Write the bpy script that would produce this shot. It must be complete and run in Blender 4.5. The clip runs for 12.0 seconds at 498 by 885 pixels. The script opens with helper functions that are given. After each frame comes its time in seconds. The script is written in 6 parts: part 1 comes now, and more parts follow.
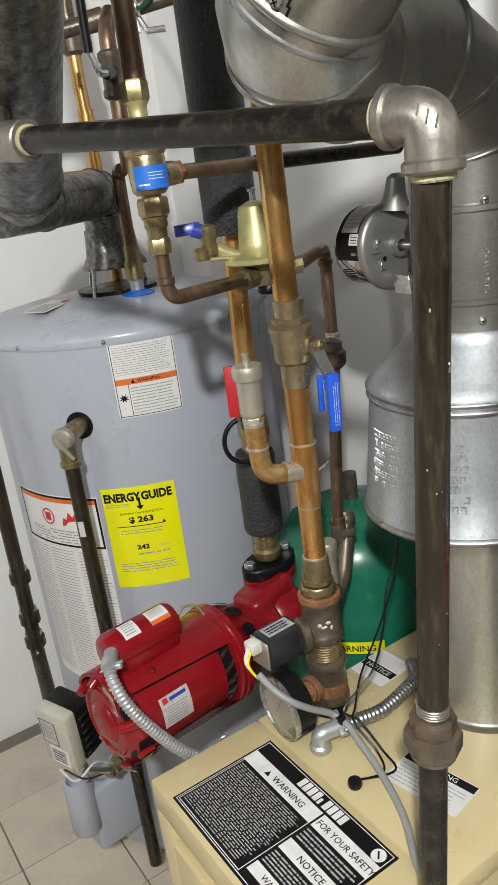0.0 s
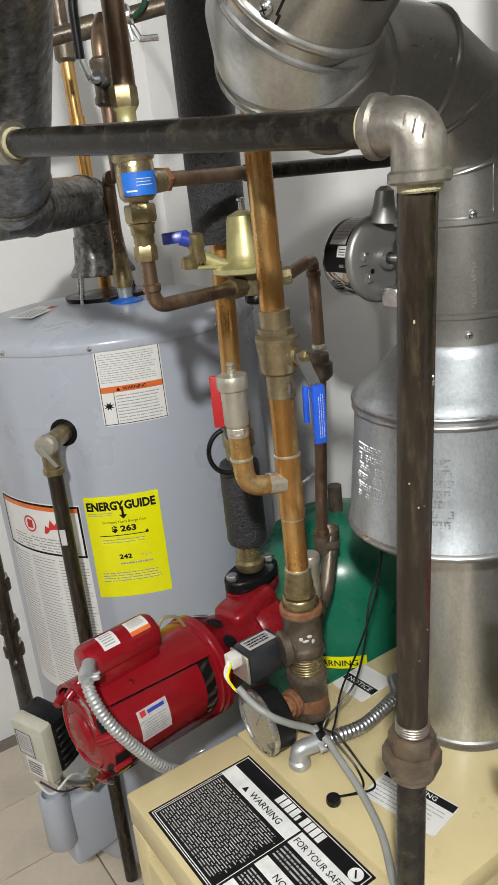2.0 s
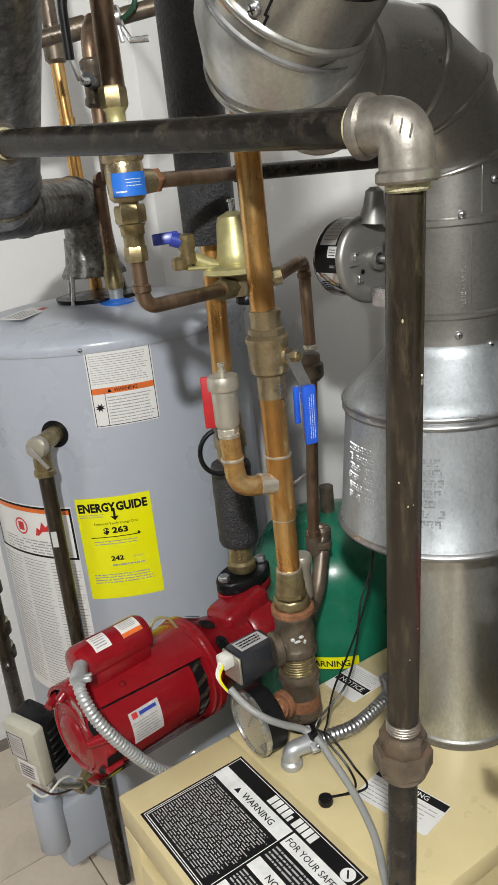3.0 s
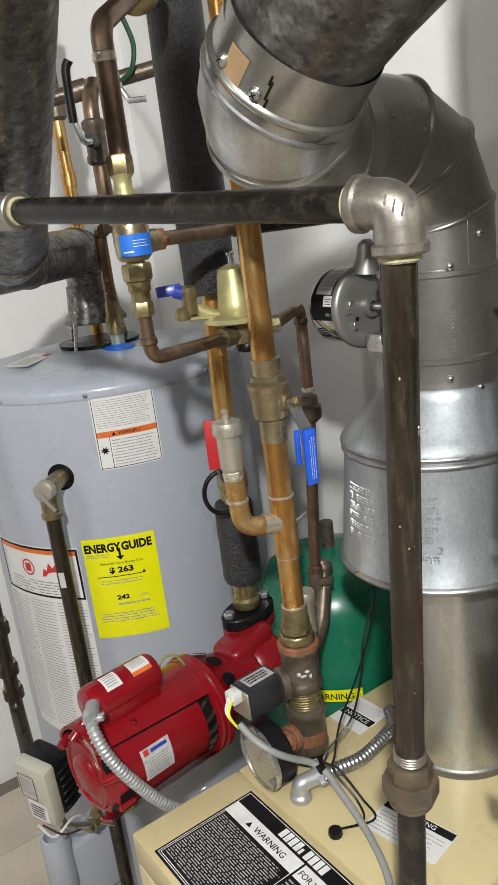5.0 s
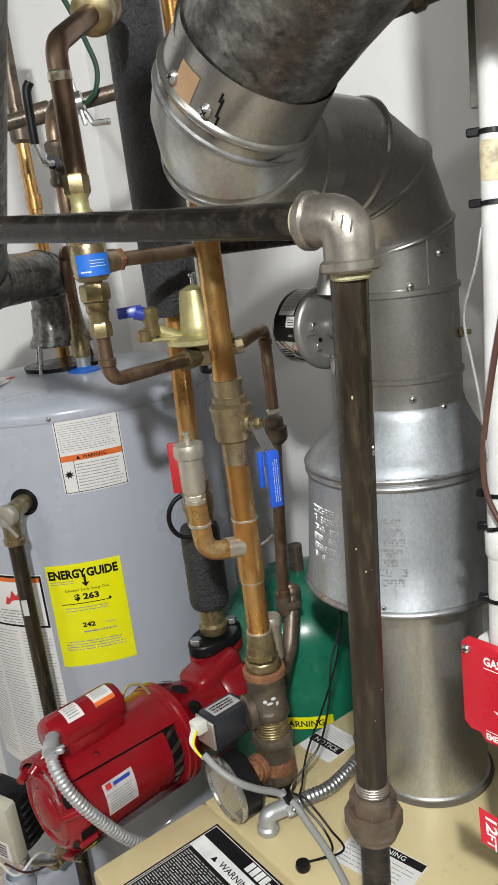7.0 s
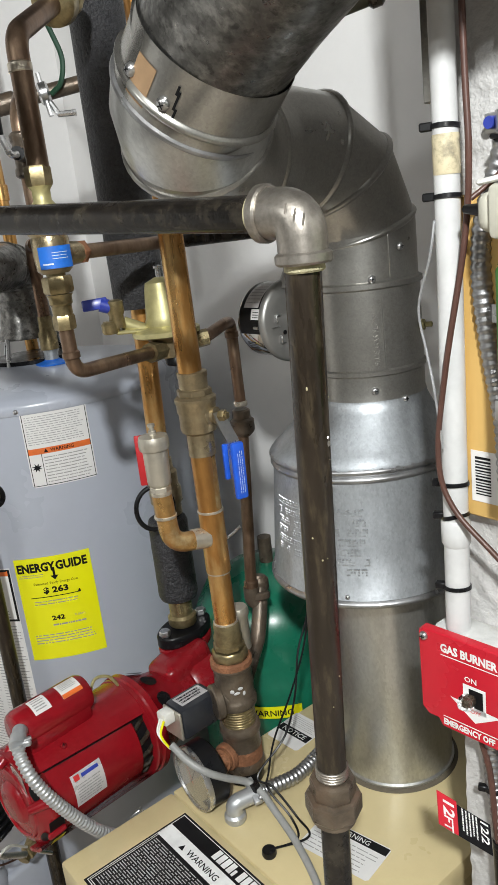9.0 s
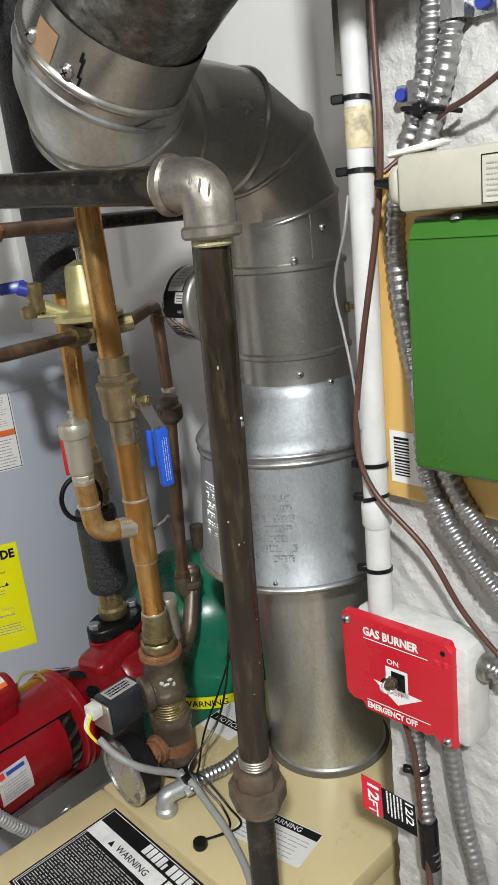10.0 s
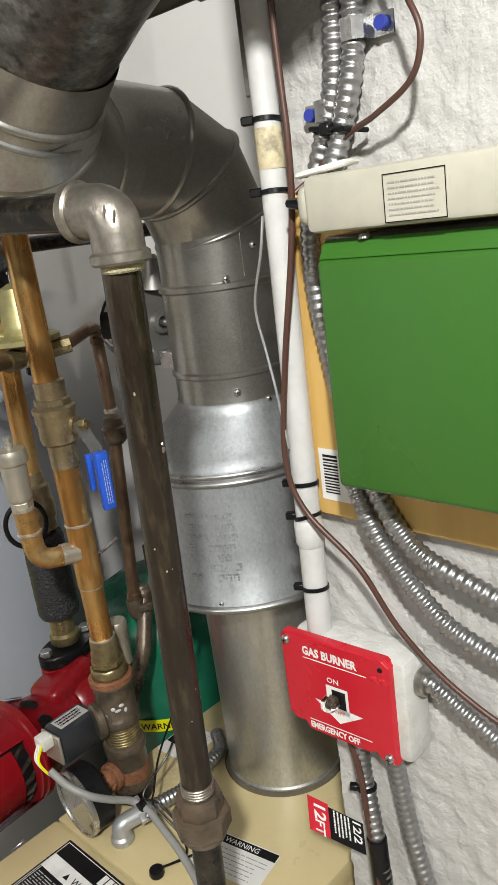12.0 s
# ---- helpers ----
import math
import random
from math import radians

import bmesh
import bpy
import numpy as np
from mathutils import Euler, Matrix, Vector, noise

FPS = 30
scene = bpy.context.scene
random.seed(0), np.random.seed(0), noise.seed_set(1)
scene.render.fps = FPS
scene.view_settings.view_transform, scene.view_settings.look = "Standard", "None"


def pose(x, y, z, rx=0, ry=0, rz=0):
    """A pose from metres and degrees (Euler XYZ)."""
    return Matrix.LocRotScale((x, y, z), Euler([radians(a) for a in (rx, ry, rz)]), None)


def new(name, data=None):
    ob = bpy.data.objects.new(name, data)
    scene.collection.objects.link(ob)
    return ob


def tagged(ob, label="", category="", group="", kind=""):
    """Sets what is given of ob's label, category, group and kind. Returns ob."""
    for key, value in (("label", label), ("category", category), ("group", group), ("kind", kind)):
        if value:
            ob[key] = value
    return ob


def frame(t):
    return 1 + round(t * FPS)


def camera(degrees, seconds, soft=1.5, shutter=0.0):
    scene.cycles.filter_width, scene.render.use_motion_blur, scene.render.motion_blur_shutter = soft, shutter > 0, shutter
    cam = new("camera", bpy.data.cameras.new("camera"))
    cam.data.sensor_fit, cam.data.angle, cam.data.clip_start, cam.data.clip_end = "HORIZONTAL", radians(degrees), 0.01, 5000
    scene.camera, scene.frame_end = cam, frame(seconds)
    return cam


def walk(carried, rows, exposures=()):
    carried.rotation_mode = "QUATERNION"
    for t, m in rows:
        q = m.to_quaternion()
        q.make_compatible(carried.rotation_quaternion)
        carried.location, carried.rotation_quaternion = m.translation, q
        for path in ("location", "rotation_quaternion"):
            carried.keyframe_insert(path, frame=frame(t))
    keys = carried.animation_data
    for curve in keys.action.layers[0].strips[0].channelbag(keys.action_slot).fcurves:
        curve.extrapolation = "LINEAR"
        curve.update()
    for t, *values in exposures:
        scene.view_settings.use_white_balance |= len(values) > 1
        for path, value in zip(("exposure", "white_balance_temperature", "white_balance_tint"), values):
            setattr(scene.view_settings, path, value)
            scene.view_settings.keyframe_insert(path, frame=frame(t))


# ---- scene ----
cam = camera(35.59, 12.0, soft=1.1)
# seconds, eye in metres, turn in degrees
PATH = [
    (0.0, 0.0000, 0.0000, 1.3350, 69.975, 7.102, -33.904),
    (0.5, 0.0099, 0.0220, 1.3233, 69.864, 6.059, -33.457),
    (1.0, 0.0159, 0.0127, 1.3261, 69.980, 6.218, -33.904),
    (1.5, 0.0141, 0.0073, 1.3279, 70.402, 5.996, -34.206),
    (2.0, 0.0079, 0.0031, 1.3307, 70.772, 5.761, -34.327),
    (2.5, 0.0097, 0.0018, 1.3292, 70.841, 5.698, -34.597),
    (4.5, -0.0070, -0.0073, 1.3304, 71.824, 6.463, -35.585),
    (5.0, -0.0160, -0.0197, 1.3560, 73.005, 6.830, -35.712),
    (5.5, -0.0141, -0.0116, 1.3521, 73.955, 7.126, -35.962),
    (6.0, -0.0074, -0.0153, 1.3544, 74.502, 7.145, -36.504),
    (6.5, 0.0065, -0.0186, 1.3492, 74.587, 6.946, -37.114),
    (8.5, 0.0002, -0.0209, 1.3476, 74.189, 6.511, -38.026),
    (9.0, 0.0125, -0.0326, 1.3468, 73.841, 6.543, -39.152),
    (9.5, 0.0250, -0.0331, 1.3313, 73.179, 6.410, -41.089),
    (10.0, 0.0364, -0.0353, 1.3332, 72.760, 6.097, -43.367),
    (10.5, 0.0404, -0.0398, 1.3391, 72.908, 5.712, -45.332),
    (11.0, 0.0448, -0.0582, 1.3520, 73.234, 5.686, -46.658),
    (11.5, 0.0401, -0.0492, 1.3523, 73.895, 6.147, -46.958),
    (12.0, 0.0635, -0.0518, 1.3365, 73.195, 7.578, -46.352),
]
walk(cam, [(t, pose(x, y, z, rx, ry, rz)) for t, x, y, z, rx, ry, rz in PATH], exposures=[(0.0, 0.12, 6500, 10), (4.5, 0.16, 6500, 10), (9.2, 0.10, 6350, 10), (10.2, -0.06, 6400, 10), (11.5, -0.06, 6700, 10), (12.0, -0.06, 6700, 10)])

# ---- light: key bulb placed from shadows, weak second bulb added as fill ----
KEY_AND_FILL = (((-0.42, -0.53, 2.02), 130.0), ((-1.42, 0.30, 2.02), 20.0))
scene.view_settings.exposure = 0.0
world = bpy.data.worlds.new("world")
scene.world = world
world.use_nodes = True
world.node_tree.nodes["Background"].inputs[0].default_value = (0.8, 0.86, 1.0, 1)
world.node_tree.nodes["Background"].inputs[1].default_value = 0.02
for place, watts in KEY_AND_FILL:
    bulb_data = bpy.data.lights.new("key_or_fill_bulb", "POINT")
    bulb_data.energy, bulb_data.shadow_soft_size, bulb_data.color = watts, 0.035, (0.970, 0.985, 0.955)
    new("bulb_light", bulb_data).location = place


# ---- materials ----
def material(name, base, rough=0.5, metal=0.0, second=None, scale=8.0, amount=0.5, fine=60.0, fine_amount=0.25,
             bump=0.0, bump_scale=120.0, stain=None, stain_scale=3.0, stain_amount=0.0, coat=0.0, spread=0.12, voronoi=0.0, stretch=(1, 1, 1), spec=0.5):
    """A surface of two colours mixed by noise at two scales, with stains, uneven gloss and fine relief."""
    m = bpy.data.materials.new(name)
    m.use_nodes = True
    n, l = m.node_tree.nodes, m.node_tree.links
    b = n["Principled BSDF"]
    co = n.new("ShaderNodeTexCoord")
    mp = n.new("ShaderNodeMapping")
    mp.inputs["Scale"].default_value = stretch
    l.new(co.outputs["Object"], mp.inputs["Vector"])
    second = second or tuple(c * 0.75 for c in base)

    def noise_tex(s, detail, rough_):
        t = n.new("ShaderNodeTexNoise")
        t.inputs["Scale"].default_value, t.inputs["Detail"].default_value, t.inputs["Roughness"].default_value = s, detail, rough_
        l.new(mp.outputs["Vector"], t.inputs["Vector"])
        return t

    def ramp(src, lo, hi):
        r = n.new("ShaderNodeMapRange")
        r.inputs["From Min"].default_value, r.inputs["From Max"].default_value = lo, hi
        l.new(src, r.inputs["Value"])
        return r.outputs["Result"]

    def mix(f, a, c):
        x = n.new("ShaderNodeMix")
        x.data_type = "RGBA"
        for sock, v in ((x.inputs["Factor"], f), (x.inputs[6], a), (x.inputs[7], c)):
            if isinstance(v, tuple):
                sock.default_value = (*v, 1)
            elif isinstance(v, float):
                sock.default_value = v
            else:
                l.new(v, sock)
        return x.outputs[2]

    def times(v, k):
        x = n.new("ShaderNodeMath")
        x.operation = "MULTIPLY"
        l.new(v, x.inputs[0])
        x.inputs[1].default_value = k
        return x.outputs[0]

    big, small = noise_tex(scale, 5, 0.6), noise_tex(fine, 3, 0.6)
    col = mix(times(ramp(big.outputs["Fac"], 0.35, 0.65), amount), base, second)
    col = mix(times(ramp(small.outputs["Fac"], 0.4, 0.7), fine_amount), col, tuple(c * 0.6 for c in second))
    if voronoi:
        v = n.new("ShaderNodeTexVoronoi")
        v.inputs["Scale"].default_value = voronoi
        l.new(mp.outputs["Vector"], v.inputs["Vector"])
        g = n.new("ShaderNodeRGBToBW")
        l.new(v.outputs["Color"], g.inputs["Color"])
        col = mix(times(g.outputs["Val"], 0.38), col, tuple(min(1, c * 1.45) for c in base))
    if stain:
        s = noise_tex(stain_scale, 6, 0.65)
        col = mix(times(ramp(s.outputs["Fac"], 0.5, 0.68), stain_amount), col, stain)
    l.new(col, b.inputs["Base Color"])
    r = n.new("ShaderNodeMapRange")
    r.inputs["To Min"].default_value, r.inputs["To Max"].default_value = max(0.02, rough - spread), min(1, rough + spread)
    r.inputs["From Min"].default_value, r.inputs["From Max"].default_value = 0.3, 0.7
    l.new(big.outputs["Fac"], r.inputs["Value"])
    l.new(r.outputs["Result"], b.inputs["Roughness"])
    b.inputs["Metallic"].default_value, b.inputs["Coat Weight"].default_value = metal, coat
    b.inputs["Specular IOR Level"].default_value = spec
    if bump:
        t = noise_tex(bump_scale, 4, 0.6)
        bp = n.new("ShaderNodeBump")
        bp.inputs["Strength"].default_value, bp.inputs["Distance"].default_value = bump, 0.004
        l.new(t.outputs["Fac"], bp.inputs["Height"])
        l.new(bp.outputs["Normal"], b.inputs["Normal"])
    return m


drywall = material("drywall paint", (0.85, 0.84, 0.83), 0.75, scale=2, amount=0.25, fine=40, fine_amount=0.03, bump=0.08, bump_scale=90, second=(0.80, 0.79, 0.78))
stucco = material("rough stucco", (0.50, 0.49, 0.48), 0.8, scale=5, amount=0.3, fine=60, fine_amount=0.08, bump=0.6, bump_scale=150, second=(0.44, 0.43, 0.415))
# Colours for the unseen ceiling and rear walls, darkened to cut bounce light.
unseen_dark_ceiling = material("dark unseen ceiling", (0.16, 0.155, 0.15), 0.85, scale=3, amount=0.2, fine_amount=0.05)
unseen_dark_wall = material("dark unseen wall", (0.12, 0.117, 0.112), 0.85, scale=2, amount=0.5, bump=0.3)
tile_mat = material("beige floor tile", (0.60, 0.52, 0.42), 0.35, scale=7, amount=0.6, second=(0.50, 0.43, 0.35), fine=70, fine_amount=0.12, stain=(0.35, 0.3, 0.25), stain_scale=4, stain_amount=0.3)
grout = material("dirty grout", (0.22, 0.19, 0.16), 0.9, bump=0.4)
tank_paint = material("grey blue tank enamel", (0.40, 0.425, 0.49), 0.34, scale=3, amount=0.25, second=(0.375, 0.40, 0.46), fine=40, fine_amount=0.03, stain=(0.33, 0.345, 0.38), stain_scale=5, stain_amount=0.06, bump=0.03, bump_scale=30)
tan = material("tan boiler enamel", (0.60, 0.50, 0.28), 0.3, scale=4, amount=0.3, second=(0.56, 0.46, 0.25), fine=50, fine_amount=0.06, stain=(0.36, 0.28, 0.15), stain_scale=7, stain_amount=0.18, bump=0.05, bump_scale=200, spread=0.06)
tan_dark = material("dark boiler inside", (0.12, 0.1, 0.07), 0.7)
iron = material("black iron pipe", (0.011, 0.008, 0.0055), 0.3, 0.0, scale=30, amount=0.9, second=(0.030, 0.022, 0.015), fine=190, fine_amount=0.6, stain=(0.11, 0.085, 0.05), stain_scale=150, stain_amount=0.35, bump=0.06, bump_scale=260, stretch=(1, 1, 0.22), spec=0.32, spread=0.14)
iron_black = material("dark lacquered iron pipe", (0.006, 0.0055, 0.005), 0.24, 0.0, scale=24, amount=0.6, second=(0.014, 0.011, 0.009), fine=140, fine_amount=0.4, stain=(0.12, 0.10, 0.07), stain_scale=50, stain_amount=0.22, bump=0.05, bump_scale=260, spec=0.34, spread=0.12)
malleable = material("cast malleable iron", (0.38, 0.35, 0.31), 0.40, 0.88, scale=30, amount=0.7, second=(0.24, 0.215, 0.185), fine=200, fine_amount=0.4, bump=0.06, bump_scale=400, spread=0.08)
cast_brown = material("rusty cast iron", (0.070, 0.056, 0.043), 0.34, 0.45, scale=40, amount=1.0, second=(0.17, 0.135, 0.10), fine=140, fine_amount=0.4, stain=(0.20, 0.11, 0.06), stain_scale=22, stain_amount=0.4, bump=0.16, bump_scale=260)
rust = material("orange rust", (0.34, 0.15, 0.07), 0.75, 0.2, scale=30, amount=0.8, second=(0.19, 0.08, 0.04), fine=150, fine_amount=0.4, bump=0.5, bump_scale=280)
dope = material("dried pipe dope", (0.40, 0.36, 0.22), 0.7, scale=60, amount=0.6, bump=0.6, bump_scale=300)
copper = material("aged copper", (0.64, 0.335, 0.10), 0.32, 0.85, scale=16, amount=0.9, second=(0.42, 0.20, 0.06), fine=90, fine_amount=0.35, stain=(0.70, 0.52, 0.24), stain_scale=18, stain_amount=0.75, bump=0.08, stretch=(1, 1, 0.3), spread=0.18)
copper_worn = material("flux stained copper", (0.58, 0.36, 0.13), 0.36, 0.75, scale=26, amount=0.95, second=(0.34, 0.16, 0.05), fine=110, fine_amount=0.4, stain=(0.66, 0.54, 0.29), stain_scale=26, stain_amount=0.85, bump=0.15, spread=0.18)
copper_dark = material("brown oxidised copper", (0.25, 0.155, 0.10), 0.36, 0.8, scale=22, amount=0.9, second=(0.12, 0.08, 0.055), fine=100, fine_amount=0.4, stain=(0.44, 0.31, 0.21), stain_scale=22, stain_amount=0.6, bump=0.1, spread=0.15, stretch=(1, 1, 0.4))
solder = material("solder ring", (0.66, 0.60, 0.50), 0.35, 0.8, scale=40, amount=0.7, bump=0.3)
brass = material("dull brass", (0.36, 0.29, 0.15), 0.36, 0.8, scale=30, amount=0.8, second=(0.19, 0.145, 0.075), fine=120, fine_amount=0.4, stain=(0.5, 0.44, 0.27), stain_scale=28, stain_amount=0.4, bump=0.06, bump_scale=240)
bronze = material("sand cast bronze", (0.42, 0.34, 0.21), 0.33, 0.85, scale=30, amount=0.7, second=(0.27, 0.21, 0.125), fine=180, fine_amount=0.35, stain=(0.5, 0.44, 0.30), stain_scale=24, stain_amount=0.4, bump=0.1, bump_scale=320)
gold = material("yellow brass", (0.52, 0.475, 0.24), 0.46, 0.55, scale=22, amount=0.7, second=(0.40, 0.35, 0.15), fine=90, fine_amount=0.3, stain=(0.30, 0.26, 0.12), stain_scale=30, stain_amount=0.4, bump=0.04)
nickel = material("satin nickel", (0.50, 0.465, 0.39), 0.42, 0.7, scale=20, amount=0.5, second=(0.46, 0.42, 0.36), bump=0.1)
steel = material("zinc plated steel", (0.62, 0.62, 0.62), 0.3, 0.95, scale=30, amount=0.5, second=(0.45, 0.45, 0.46), fine=120)
chrome = material("polished steel can", (0.62, 0.60, 0.57), 0.1, 1.0, scale=20, amount=0.3, spread=0.04)
galv = material("dull galvanized sheet", (0.37, 0.36, 0.335), 0.32, 0.92, scale=7, amount=0.45, second=(0.30, 0.29, 0.265), fine=160, fine_amount=0.2, voronoi=520, stain=(0.42, 0.41, 0.38), stain_scale=9, stain_amount=0.25, bump=0.035, bump_scale=24, spread=0.06)
galv_old = material("weathered galvanized sheet", (0.20, 0.195, 0.185), 0.36, 0.88, scale=85, amount=1.0, second=(0.065, 0.063, 0.058), fine=230, fine_amount=0.4, voronoi=200, stain=(0.40, 0.39, 0.365), stain_scale=70, stain_amount=0.65, bump=0.08, bump_scale=60)
galv_light = material("bright galvanized sheet", (0.42, 0.44, 0.46), 0.42, 0.75, scale=8, amount=0.6, second=(0.32, 0.34, 0.36), fine=220, fine_amount=0.35, voronoi=520, stain=(0.27, 0.28, 0.29), stain_scale=16, stain_amount=0.4, bump=0.08, bump_scale=90, spread=0.16, stretch=(1, 1, 0.6), spec=0.4)
foam = material("black foam insulation", (0.012, 0.012, 0.014), 0.4, scale=260, amount=0.9, second=(0.04, 0.04, 0.044), fine=420, fine_amount=0.5, bump=1.0, bump_scale=260, spec=0.5)
# Lighter grey puts the bright reflections of cup and lower pipe into the colour.
galv_reflecting = material("galvanized sheet lightened for reflections", (0.53, 0.535, 0.52), 0.36, 0.9, scale=9, amount=0.5, second=(0.42, 0.42, 0.405), fine=170, fine_amount=0.25, voronoi=420, stain=(0.36, 0.35, 0.32), stain_scale=10, stain_amount=0.3, bump=0.04, bump_scale=26, spread=0.08, stretch=(1, 1, 0.5))
zinc = material("die cast zinc", (0.50, 0.51, 0.52), 0.42, 0.6, scale=40, amount=0.5, second=(0.40, 0.41, 0.42), bump=0.06)
bracket_steel = material("dark stamped steel", (0.31, 0.305, 0.29), 0.45, 0.75, scale=14, amount=0.4, second=(0.25, 0.245, 0.235), fine_amount=0.1)
red_paint = material("red machine enamel", (0.24, 0.006, 0.011), 0.22, scale=9, amount=0.5, second=(0.16, 0.004, 0.008), fine=70, fine_amount=0.2, stain=(0.20, 0.012, 0.015), stain_scale=14, stain_amount=0.35, bump=0.08, bump_scale=120, spec=0.4)
red_sign = material("red switch plate paint", (0.50, 0.012, 0.026), 0.3, scale=5, amount=0.25, second=(0.45, 0.010, 0.022), fine_amount=0.05)
red_vinyl = material("red vinyl grip", (0.5, 0.015, 0.02), 0.45)
blue_vinyl = material("blue vinyl grip", (0.015, 0.10, 0.62), 0.4, scale=20, amount=0.3)
blue_plastic = material("blue plastic", (0.02, 0.15, 0.60), 0.4, scale=30, amount=0.3)
blue_dark = material("deep blue plastic", (0.03, 0.05, 0.34), 0.35)
black = material("black plastic", (0.007, 0.007, 0.008), 0.34, scale=30, amount=0.4, spec=0.25)
black_ink = material("black ink", (0.008, 0.008, 0.009), 0.5, spec=0.15)
plate_ink = material("faded white print", (0.45, 0.45, 0.455), 0.5, scale=40, amount=0.4)
grey_ink = material("grey ink", (0.34, 0.335, 0.33), 0.6)
white_ink = material("white ink", (0.78, 0.78, 0.77), 0.5, scale=30, amount=0.2)
orange_ink = material("orange ink", (0.75, 0.16, 0.025), 0.5)
red_ink = material("red ink", (0.6, 0.03, 0.03), 0.5)
paper = material("white label stock", (0.72, 0.71, 0.70), 0.45, scale=12, amount=0.2, second=(0.64, 0.63, 0.61), fine_amount=0.05)
silver_label = material("silver label", (0.60, 0.58, 0.58), 0.35, 0.2, scale=12, amount=0.2)
yellow = material("yellow energy label", (0.80, 0.78, 0.0), 0.5, scale=10, amount=0.15, second=(0.74, 0.70, 0.0), fine_amount=0.03)
label_black = material("black label stock", (0.006, 0.006, 0.007), 0.4, scale=20, amount=0.4, second=(0.014, 0.013, 0.013), fine=150, fine_amount=0.1, spec=0.15)
cream = material("cream paint", (0.49, 0.475, 0.40), 0.45, scale=6, amount=0.3, second=(0.52, 0.50, 0.415))
offwhite = material("white plastic", (0.74, 0.73, 0.68), 0.45, scale=12, amount=0.25)
pvc = material("white painted conduit", (0.57, 0.57, 0.565), 0.42, scale=10, amount=0.3, second=(0.52, 0.52, 0.52), stain=(0.55, 0.54, 0.53), stain_scale=20, stain_amount=0.3, bump=0.08, bump_scale=60)
tape_mat = material("old masking tape", (0.62, 0.54, 0.36), 0.6, scale=60, amount=0.6, stain=(0.06, 0.05, 0.04), stain_scale=60, stain_amount=0.7)
box_white = material("painted steel box", (0.60, 0.60, 0.585), 0.5, scale=25, amount=0.4, stain=(0.5, 0.48, 0.42), stain_scale=30, stain_amount=0.5, bump=0.4, bump_scale=90)
green_panel = material("green panel paint", (0.036, 0.132, 0.018), 0.34, scale=4, amount=0.25, second=(0.032, 0.118, 0.016), fine=90, fine_amount=0.05, bump=0.03, bump_scale=300)
green_tank = material("green tank paint", (0.008, 0.15, 0.085), 0.27, scale=5, amount=0.3, second=(0.006, 0.12, 0.07), coat=0.2)
plywood = material("yellow plywood", (0.62, 0.40, 0.13), 0.6, scale=6, amount=0.5, second=(0.50, 0.30, 0.09), stretch=(1, 1, 0.15), fine=50, fine_amount=0.2)
brown_cable = material("brown cable sheath", (0.085, 0.038, 0.028), 0.42, scale=20, amount=0.4)
grey_cable = material("grey cable sheath", (0.30, 0.30, 0.29), 0.5, scale=20, amount=0.3)
slate_plastic = material("slate grey plastic", (0.026, 0.028, 0.034), 0.36, scale=20, amount=0.3, second=(0.018, 0.019, 0.023), fine=200, fine_amount=0.2, bump=0.05, bump_scale=300)
armour = material("aluminium armour", (0.42, 0.42, 0.425), 0.36, 0.9, scale=60, amount=0.6, second=(0.28, 0.28, 0.285), fine=160, fine_amount=0.25)
tan_patch = material("tan foil patch", (0.42, 0.27, 0.15), 0.4, 0.3, scale=14, amount=0.5)
dial = material("aged dial face", (0.30, 0.27, 0.20), 0.5, scale=16, amount=0.5)
glass = bpy.data.materials.new("clear glass")
glass.use_nodes = True
gb = glass.node_tree.nodes["Principled BSDF"]
gb.inputs["Transmission Weight"].default_value, gb.inputs["Roughness"].default_value, gb.inputs["IOR"].default_value = 1.0, 0.03, 1.45
glow = bpy.data.materials.new("lit bulb")
glow.use_nodes = True
glow.node_tree.nodes["Principled BSDF"].inputs["Emission Color"].default_value = (1, 0.95, 0.88, 1)
glow.node_tree.nodes["Principled BSDF"].inputs["Emission Strength"].default_value = 8.0


# ---- mesh helpers ----
def thing(name, at, label, category, group="", kind=""):
    ob = new(name)
    ob.empty_display_size = 0.02
    ob.location = at
    return tagged(ob, label, category, group, kind)


def link(name, mesh, mat, parent=None, label=""):
    if mat is not None and not mesh.materials:
        mesh.materials.append(mat)
    ob = new(name, mesh)
    if parent is not None:
        ob.parent = parent
        ob.matrix_parent_inverse = Matrix.Translation(parent.location).inverted() if parent.type == "EMPTY" else Matrix.Identity(4)
    if label:
        ob["label"] = label
    return ob


def part(name, bm, mat, parent=None, label="", smooth=True):
    bmesh.ops.recalc_face_normals(bm, faces=bm.faces)
    mesh = bpy.data.meshes.new(name)
    bm.to_mesh(mesh)
    bm.free()
    if smooth:
        mesh.shade_smooth()
        mesh.set_sharp_from_angle(angle=radians(38))
    return link(name, mesh, mat, parent, label)


def frame_of(d):
    d = Vector(d).normalized()
    ref = Vector((0, 0, 1)) if abs(d.z) < 0.9 else Vector((1, 0, 0))
    a = d.cross(ref).normalized()
    return a, d.cross(a).normalized(), d


